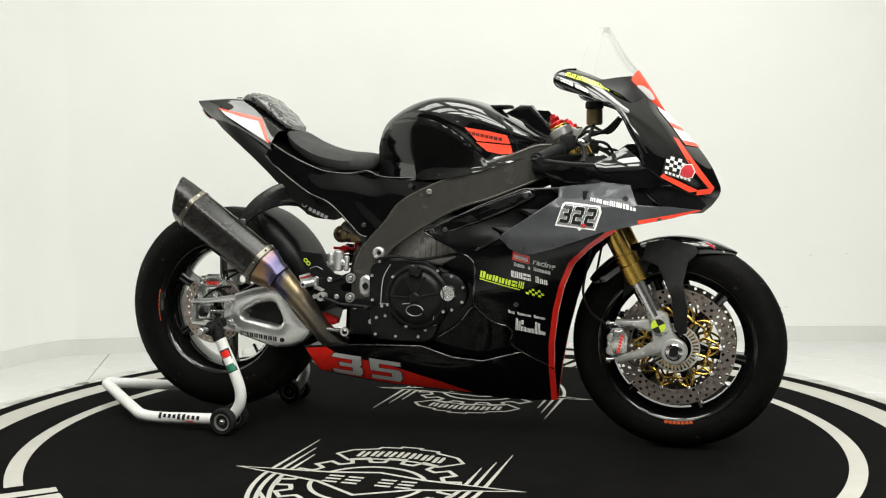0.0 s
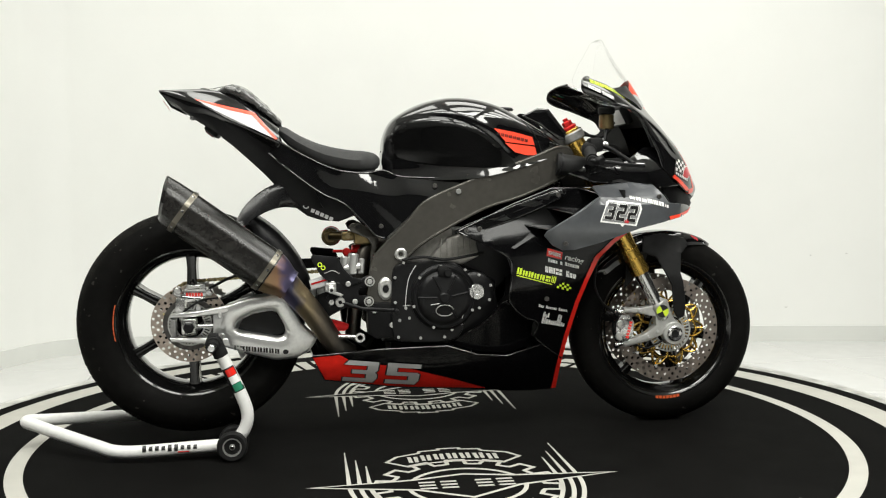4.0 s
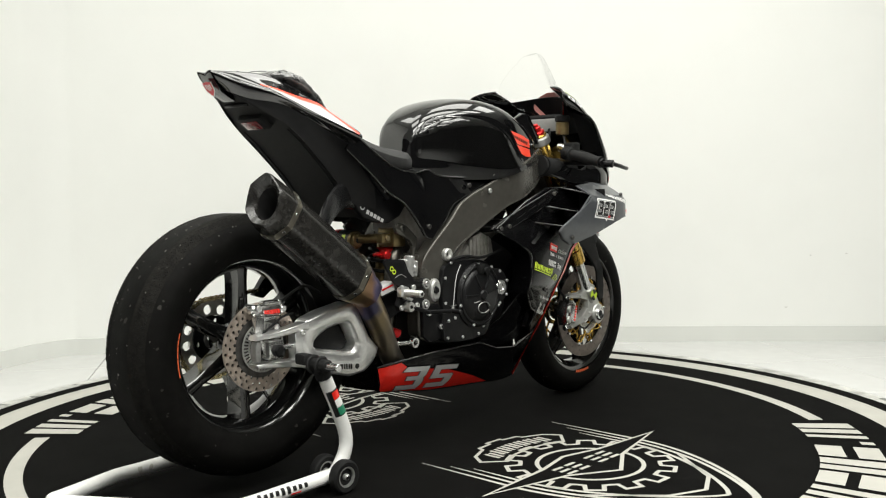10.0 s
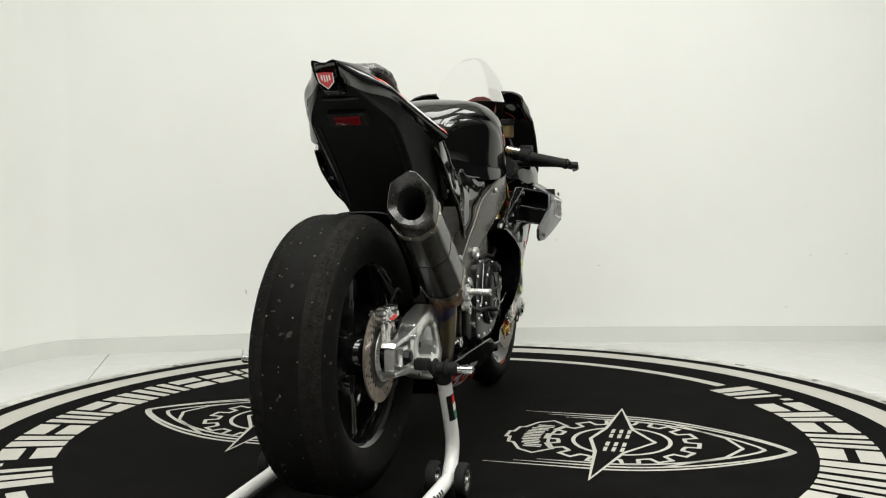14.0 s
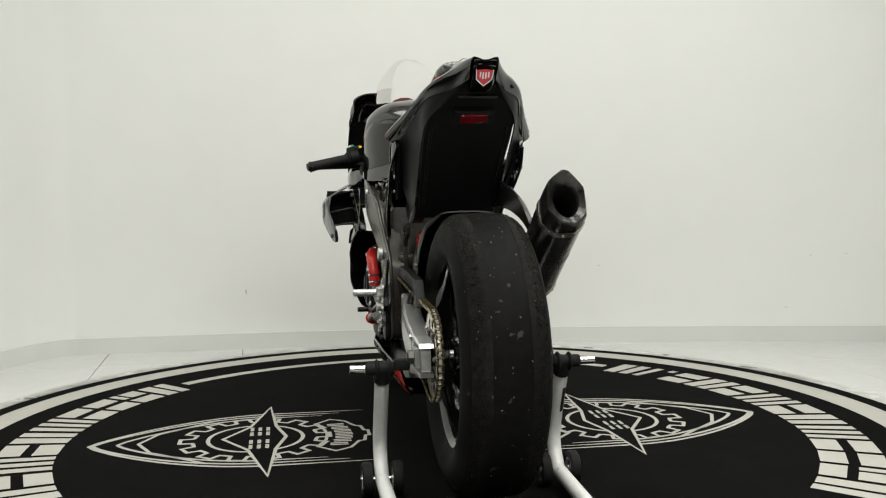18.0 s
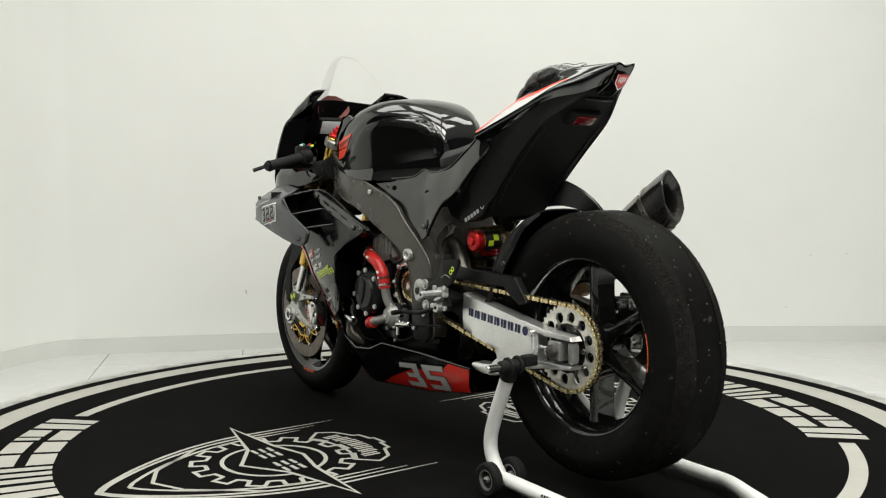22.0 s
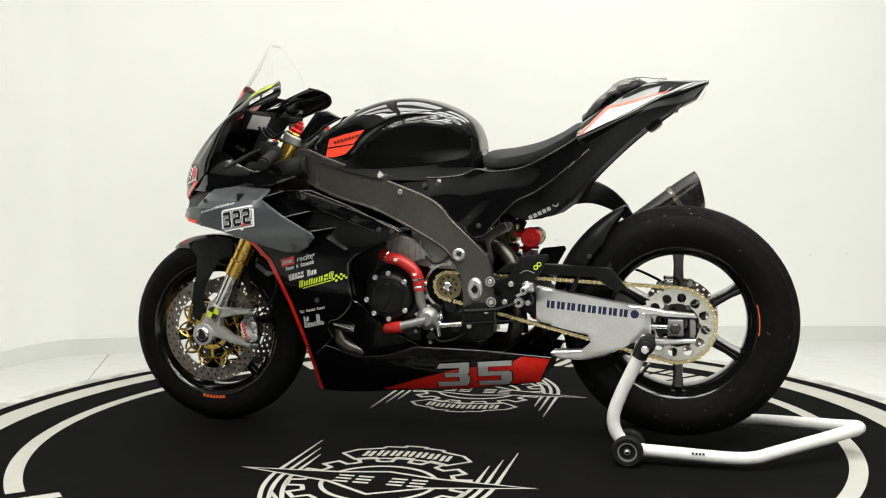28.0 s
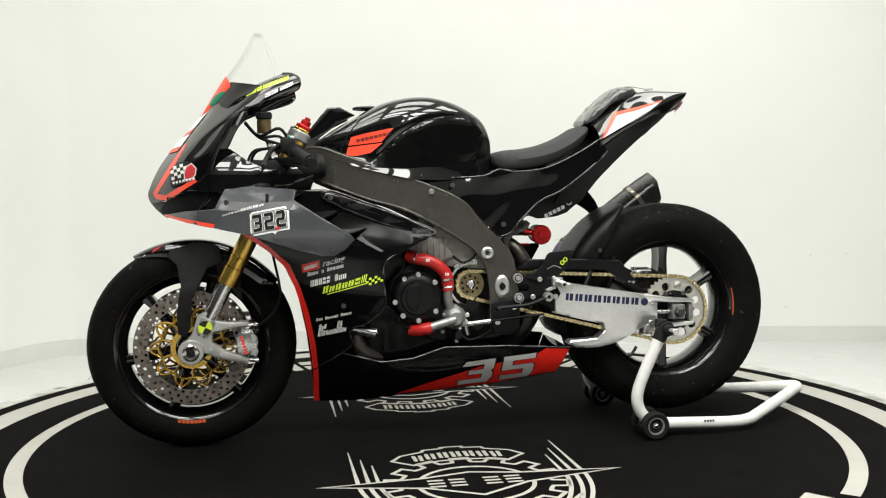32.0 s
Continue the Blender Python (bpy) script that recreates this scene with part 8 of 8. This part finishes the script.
    row(0.426, 1.030, 0.502, 0.994, 0.010, 13, 11, M_WHITEV, tree=TN, fb=0.195, gaps=(6,))
    screws(FAIR, SCREW_D, [(0.335, s * (WING_Y(0.335, 0.585) + 0.001), 0.585), (0.610, s * (WING_Y(0.61, 0.715) + 0.001), 0.715), (0.300, s * (SIDE_Y(0.30, 0.42) + 0.001), 0.42), (0.10, s * (SIDE_Y(0.10, 0.63) + 0.001), 0.628)], s)
    # inside walls near the engine
    part("inner_panel", plate([(0.10, 0.30), (0.20, 0.42), (0.21, 0.56), (0.30, 0.60), (0.34, 0.50), (0.28, 0.32), (0.2, 0.24)], flat(0.090), 0.01, s, 0, 0.3), M_MATT, FAIR)
part("belly_floor", skin([[(x, y, z) for y, z in ((-w, zb + 0.002), (-w * 0.5, zb - 0.003), (0, zb - 0.004), (w * 0.5, zb - 0.003), (w, zb + 0.002))] for x, zb, w in [(x_, z_, max(0.004, SIDE_Y(x_, z_) - 0.004)) for x_, z_ in ((-0.345, 0.189), (-0.25, 0.176), (-0.123, 0.157), (0.0, 0.148), (0.126, 0.138), (0.22, 0.126), (0.28, 0.120), (0.33, 0.117), (0.372, 0.115))]], 20, 16, 0.004), M_GLOSS, FAIR, "gloss black belly floor")
part("belly_tail", skin([[(-0.38, -0.125, 0.262), (-0.385, 0, 0.262), (-0.38, 0.125, 0.262)], [(-0.345, -0.104, 0.190), (-0.345, 0, 0.184), (-0.345, 0.104, 0.190)]], 4, 10, 0.004), M_GLOSS, FAIR)
RAD = sub("radiator", BIKE, "black curved water radiator")
part("core", box(0.270, 0.305, -0.150, 0.150, 0.30, 0.64, 0.006), M_ENG, RAD)
part("fins", merged(*[box(0.304, 0.308, -0.145, 0.145, 0.310 + 0.0135 * k, 0.316 + 0.0135 * k, 0) for k in range(24)]), M_DARKST, RAD, "fine radiator fins")
bpy.data.objects["fins"]["kind"] = "stuff"
part("oil_cooler", box(0.30, 0.335, -0.05, 0.05, 0.20, 0.29, 0.006), M_ENG, BIKE)

# air ducts beside the steering head
for s in (-1, 1):
    part("air_duct", tube([(0.345, s * 0.150, 0.812), (0.40, s * 0.155, 0.806), (0.46, s * 0.150, 0.800), (0.54, s * 0.13, 0.80)], [0.032, 0.030, 0.027, 0.03], 20, 14), M_RUB, BIKE, "dark rubber air duct")
    part("duct_clip", tube([(0.352, s * 0.150, 0.812), (0.358, s * 0.150, 0.811)], 0.0345, 20), M_SATIN, BIKE)
    H = sub("handlebar", BIKE, "black clip-on handlebar with a rubber grip and lever")
    inner, outer = Vector((0.452, s * 0.105, 0.872)), Vector((0.392, s * 0.352, 0.818))
    g0 = inner + (outer - inner) * 0.46
    part("bar", rod((0.476, s * 0.118, 0.826), outer, 0.011), M_SATIN, H)
    part("clamp", rod(Vector((0.484, s * 0.104, 0.790)), Vector((0.468, s * 0.104, 0.826)), 0.034, 20), M_SATIN, H)
    gd = (outer - g0)
    gs = [(0, 0.012), (0.0, 0.022), (0.035, 0.022), (0.05, 0.0165)] + [(0.05 + 0.9 * k / 22, 0.0165 if k % 2 else 0.0152) for k in range(1, 23)] + [(0.96, 0.018), (1.0, 0.018), (1.0, 0.010)]
    part("grip", tube([g0 + gd * f for f, r in [(max(f, 0.0005 * m), r) for m, (f, r) in enumerate(gs)]], [r for f, r in gs], 16), M_RUB, H, "ribbed black rubber grip")
    part("bar_end", rod(outer, outer + gd.normalized() * 0.010, 0.0135), M_SATIN, H)
    part("switch_block", merged(_rod(inner + (outer - inner) * 0.33, inner + (outer - inner) * 0.46, 0.023, 16, 0.004), box(0.425, 0.465, min(s * 0.185, s * 0.225), max(s * 0.185, s * 0.225), 0.845, 0.885, 0.006)), M_MATT, H)
    lever = [(0.470, s * 0.190, 0.862), (0.490, s * 0.225, 0.850), (0.505, s * 0.290, 0.826), (0.512, s * 0.350, 0.806)]
    part("lever", tube(lever, [0.008, 0.007, 0.006, 0.0065], 10, 18), M_SATIN, H, "black hand lever")
    if s < 0:
        part("lever_guard", tube([(0.385, s * 0.362, 0.816), (0.42, s * 0.378, 0.812), (0.48, s * 0.372, 0.804), (0.540, s * 0.352, 0.800)], 0.006, 10, 18), M_SATIN, H, "black lever guard")
        part("guard_joint", rod((0.40, s * 0.355, 0.815), (0.41, s * 0.385, 0.813), 0.012), M_SATIN, H)
        part("fluid_pot", merged(_rod(Vector((0.505, -0.125, 0.915)), Vector((0.505, -0.125, 0.958)), 0.022, 18, 0.003)), M_BRONZE, H, "bronze brake fluid pot")
        part("pot_lid", merged(_rod(Vector((0.505, -0.125, 0.958)), Vector((0.505, -0.125, 0.980)), 0.025, 18, 0.004)), M_MATT, H, "black screw lid")
        part("pot_bracket", rod((0.49, -0.15, 0.87), (0.505, -0.13, 0.918), 0.005), M_SATIN, H)
        part("master_cylinder", merged(_rod(Vector((0.485, -0.125, 0.875)), Vector((0.478, -0.20, 0.860)), 0.014, 14, 0.003)), M_ALU, H)
        part("brake_pipe", tube([(0.49, -0.13, 0.87), (0.54, -0.12, 0.86), (0.56, -0.11, 0.80), (0.54, -0.10, 0.70)], 0.004, 8, 20), M_MATT, H)
    else:
        for k, (dx, dy, mat) in enumerate(((0.0, 0.0, M_GREENV), (0.012, -0.012, M_MATT), (0.0, -0.024, M_REDAN), (-0.014, -0.026, M_YEL), (-0.018, -0.010, M_BLUEV), (-0.008, 0.010, M_SILVER))):
            knob = part("button", at(ring([(0, 0.004), (0.0045, 0.004), (0.006, 0.002), (0.006, -0.002)], 12), Vector((0, 0, 0))), mat, H)
            knob.rotation_euler = (radians(70), 0, 0)
            knob.location = (0.440 + dx * 0.9, 0.205 + dy, 0.889 - abs(dx) * 0.3)
        part("clutch_cable", tube([(0.475, 0.19, 0.86), (0.53, 0.16, 0.85), (0.54, 0.13, 0.80), (0.46, 0.12, 0.76)], 0.004, 8, 20), M_MATT, H)
    part("yoke_bolt", rod((0.418, s * 0.104, 0.905), (0.413, s * 0.104, 0.917), 0.02, 16), M_SATIN, BIKE)
part("steering_nut", merged(_rod(Vector((0.375, 0, 0.90)), Vector((0.368, 0, 0.918)), 0.020, 20, 0.003)), M_STEEL, BIKE)
part("steering_damper", merged(_rod(Vector((0.36, -0.09, 0.918)), Vector((0.36, 0.08, 0.918)), 0.012, 14, 0.003)), M_SATIN, BIKE)
for k in range(3):
    part("wiring", tube([(0.42, -0.05 + 0.04 * k, 0.85), (0.46, -0.08 + 0.06 * k, 0.88 + 0.02 * k), (0.52, -0.06 + 0.05 * k, 0.90), (0.56, -0.03 + 0.03 * k, 0.94)], 0.0045, 8, 18), M_MATT, BIKE, "black wiring loom")

# names on the swingarm
SWT = tree_of(*[o for o in SW.children if o.name.startswith(("right_arm", "left_arm"))])
part("name_bar", sticker(glyphs((-0.367, 0.4065), (-0.232, -0.0210), (-0.002, 0.0210), 8, 21, gap=0.22, kinds=(0,)), SWT, 1, 0.001, 0.05, 0.15), M_BLUEV, SW, "navy name bars")["kind"] = "stuff"
part("round_mark", sticker([[(-0.612 + 0.0115 * math.cos(math.tau * k / 16), 0.395 + 0.0115 * math.sin(math.tau * k / 16)) for k in range(16)]], SWT, 1, 0.001, 0.05, 0.15), M_BLUEV, SW)
part("name_bar", sticker(glyphs((-0.598, 0.2915), (0.130, -0.0155), (0.0, 0.0135), 8, 22, gap=0.22, kinds=(0,)), SWT, -1, 0.001, 0.05, 0.15), M_BLACKV, SW, "dark name bars")["kind"] = "stuff"
part("round_mark", sticker([[(-0.454 + 0.008 * math.cos(math.tau * k / 12), 0.281 + 0.007 * math.sin(math.tau * k / 12)) for k in range(12)]], SWT, -1, 0.001, 0.05, 0.15), M_BLACKV, SW)

# ---------------------------------------------------------------- wrapped pad on the tail
BAG = thing("plastic_wrap", "crinkled clear film wrapped over a dark pad on the tail", "plastic wrap")
secs = []
for x, zt, zb, w in ((-0.640, 1.030, 1.022, 0.026), (-0.622, 1.042, 1.018, 0.052), (-0.595, 1.048, 1.010, 0.068), (-0.560, 1.041, 0.994, 0.076), (-0.525, 1.014, 0.971, 0.080), (-0.495, 0.987, 0.945, 0.078), (-0.470, 0.960, 0.928, 0.068), (-0.455, 0.944, 0.928, 0.050)):
    ringp = []
    for k in range(72):
        a = math.tau * k / 72
        c, sn = math.cos(a), math.sin(a)
        y = w * math.copysign(abs(c) ** 0.7, c)
        z = (zt + zb) / 2 + (zt - zb) / 2 * math.copysign(abs(sn) ** 0.7, sn)
        ringp.append(Vector((x, y, z)))
    secs.append(ringp)
bm = loft(secs, 90)
for v in bm.verts:
    fold = abs(noise.noise(Vector((v.co.x * 60, v.co.y * 22, v.co.z * 40)))) + 0.7 * abs(noise.noise(Vector((v.co.x * 25 + 7, v.co.y * 75, v.co.z * 60)))) + 0.4 * abs(noise.noise(v.co * 190))
    v.co.z += noise.noise(v.co * 30) * 0.003 + fold * 0.0042
    v.co.y += noise.noise(v.co * 60 + Vector((3, 1, 2))) * 0.003
    v.co.x += noise.noise(v.co * 70 + Vector((1, 5, 2))) * 0.002
part("film", bm, M_WRAP, BAG, "crinkled glossy film", 25)
part("tie", tube([(-0.600, 0.02, 1.052), (-0.630, 0.025, 1.050), (-0.660, 0.030, 1.044), (-0.684, 0.028, 1.046), (-0.688, 0.018, 1.043), (-0.665, 0.014, 1.042)], 0.0009, 6, 12), M_MATT, BAG, "thin dark string with a loop")

# ---------------------------------------------------------------- paddock stand
STAND = thing("paddock_stand", "white tubular paddock stand lifting the motorcycle's rear axle", "motorcycle stand")
TUBE_R = 0.0175
half = [(-0.60, 0.222, 0.040), (-0.72, 0.221, 0.035), (-0.86, 0.220, 0.030), (-0.925, 0.210, 0.032), (-0.975, 0.180, 0.040), (-1.08, 0.104, 0.056), (-1.175, 0.034, 0.071), (-1.205, 0.012, 0.076)]
part("base_tube", tube([(x, -y, z) for x, y, z in half] + [(x, y, z) for x, y, z in reversed(half)], TUBE_R, 18, 120), M_STAND, STAND, "bent white base tube", 60)
for s in (-1, 1):
    part("arm", tube([(-0.640, s * 0.222, 0.318), (-0.615, s * 0.222, 0.262), (-0.582, s * 0.222, 0.190), (-0.562, s * 0.222, 0.130), (-0.568, s * 0.222, 0.085), (-0.600, s * 0.222, 0.042)], TUBE_R, 18, 34), M_STAND, STAND, "white bent lifting arm", 60)
    head = part("lift_head", merged(_rod(Vector((-0.648, s * 0.195, 0.322)), Vector((-0.648, s * 0.262, 0.322)), 0.016, 18, 0.003), _rod(Vector((-0.648, s * 0.203, 0.322)), Vector((-0.648, s * 0.211, 0.322)), 0.024, 18, 0.003), _rod(Vector((-0.648, s * 0.232, 0.322)), Vector((-0.648, s * 0.240, 0.322)), 0.023, 18, 0.003), _rod(Vector((-0.642, s * 0.222, 0.322)), Vector((-0.628, s * 0.222, 0.286)), 0.0205, 16, 0.003)), M_RUB, STAND, "black rubber lifting head")
    part("silver_pin", rod((-0.648, s * 0.262, 0.322), (-0.648, s * 0.300, 0.322), 0.010), M_STEEL, STAND, "bright steel pin")
    part("fork_lug", box(-0.668, -0.640, min(s * 0.158, s * 0.196), max(s * 0.158, s * 0.196), 0.318, 0.345, 0.005), M_RUB, STAND)
    for k, yo in enumerate((0.185, 0.259)):
        w = sub("wheel", STAND, "small black wheel with a spoked grey hub")
        w.location = (-0.602, s * yo, 0.0425)
        part("tyre", ring([(0.026, -0.012), (0.036, -0.013), (0.0405, -0.010), (0.042, 0.0), (0.0405, 0.010), (0.036, 0.013), (0.026, 0.012)], 32, closed=True), M_RUB, w)
        hubm = [ring([(0.022, -0.011), (0.027, -0.011), (0.027, 0.011), (0.022, 0.011)], 28, closed=True), ring([(0, -0.013), (0.007, -0.013), (0.008, -0.010), (0.008, 0.010), (0.007, 0.013), (0, 0.013)], 16)]
        for i in range(5):
            a = math.tau * i / 5
            for da in (-0.22, 0.22):
                hubm.append(_rod(Vector((0.006 * math.cos(a), 0, 0.006 * math.sin(a))), Vector((0.024 * math.cos(a + da), 0, 0.024 * math.sin(a + da))), 0.0028, 6, 0.0005))
        part("rim", merged(*hubm), M_CAST, w)
        part("disc", ring([(0.0, -0.004), (0.023, -0.004), (0.023, 0.004), (0.0, 0.004)], 24), M_RUB, w)
    part("wheel_axle", rod((-0.602, s * 0.172, 0.0425), (-0.602, s * 0.275, 0.0425), 0.006), M_STEEL, STAND)


def wrap_label(s, f0, f1, mat, a0, a1, r=0.0181):
    """A label round the arm's outer side between two heights."""
    P = [Vector((-0.628, s * 0.222, 0.29)), Vector((-0.582, s * 0.222, 0.190))]
    d = (P[1] - P[0])
    dn = d.normalized()
    u = Vector((0, s, 0))
    w = dn.cross(u)
    rows = []
    for f in (f0, (f0 + f1) / 2, f1):
        c = P[0] + d * f
        rows.append([c + r * (math.cos(radians(a)) * u + math.sin(radians(a)) * w) for a in np.linspace(a0, a1, 8)])
    b = bmesh.new()
    grid_faces(b, rows)
    return part("label_patch", b, mat, STAND)


wrap_label(-1, 0.33, 1.0, M_BLACKV, -75, 75, 0.01795)
wrap_label(-1, 0.37, 0.56, M_BRED, -60, 30)
wrap_label(-1, 0.57, 0.77, M_WHITEV, -60, 30)
wrap_label(-1, 0.78, 0.97, M_GREENV, -60, 30)
for s, x0, n, mat in ((-1, -0.845, 9, M_BLACKV), (1, -0.80, 4, M_MATT)):
    b = bmesh.new()
    for k in range(n):
        x = x0 + (0.017 if s < 0 else 0.009) * k
        h = (0.0095 if k in (0, 4, 5) else 0.006) if s < 0 else 0.003
        w = 0.010 if s < 0 else 0.006
        rows = [[(xx, s * (0.222 + 0.0181 * math.cos(q)), 0.034 + 0.0181 * math.sin(q)) for q in np.linspace(0.45 - h / 0.018, 0.45 + h / 0.018, 4)] for xx in (x, x + w)]
        grid_faces(b, rows)
    part("name_bar", b, mat, STAND)["kind"] = "stuff"
b = bmesh.new()
rows = [[(xx, -(0.222 + 0.0181 * math.cos(q)), 0.034 + 0.0181 * math.sin(q)) for q in (-0.35, -0.25, -0.15)] for xx in (-0.75, -0.72)]
grid_faces(b, rows)
part("name_bar", b, M_BRED, STAND)["kind"] = "stuff"

# ---------------------------------------------------------------- floor tiles and skirting joints
tile = finish(box(-0.3035, 0.3035, -0.3035, 0.3035, -0.006, 0.0, 0.0012, segs=1), "floor_tile", M_TILE)
TURNED = radians(11)
EX, EY = Vector((math.cos(TURNED), math.sin(TURNED), 0)), Vector((-math.sin(TURNED), math.cos(TURNED), 0))
for i in range(-14, 15):
    for j in range(-16, 6):
        c = Vector((-1.475, 1.26, FLOOR_Z + 0.003)) + EX * (0.61 * (i + 0.5)) + EY * (0.61 * (j + 0.35))
        if abs(c.x) < 5.95 and -6.95 < c.y < 2.0:
            piece("floor_tile", tile, flo, Matrix.Translation(c) @ Matrix.Rotation(TURNED, 4, "Z"))


def motions():
    for ob in (BIKE, STAND, BAG):
        walk(ob, [(t, Matrix.Rotation(radians(a), 4, "Z") @ OFFSET) for t, a in HEADING])
    walk(TURN, [(t, Matrix.Rotation(radians(a), 4, "Z")) for t, a in HEADING])


motions()
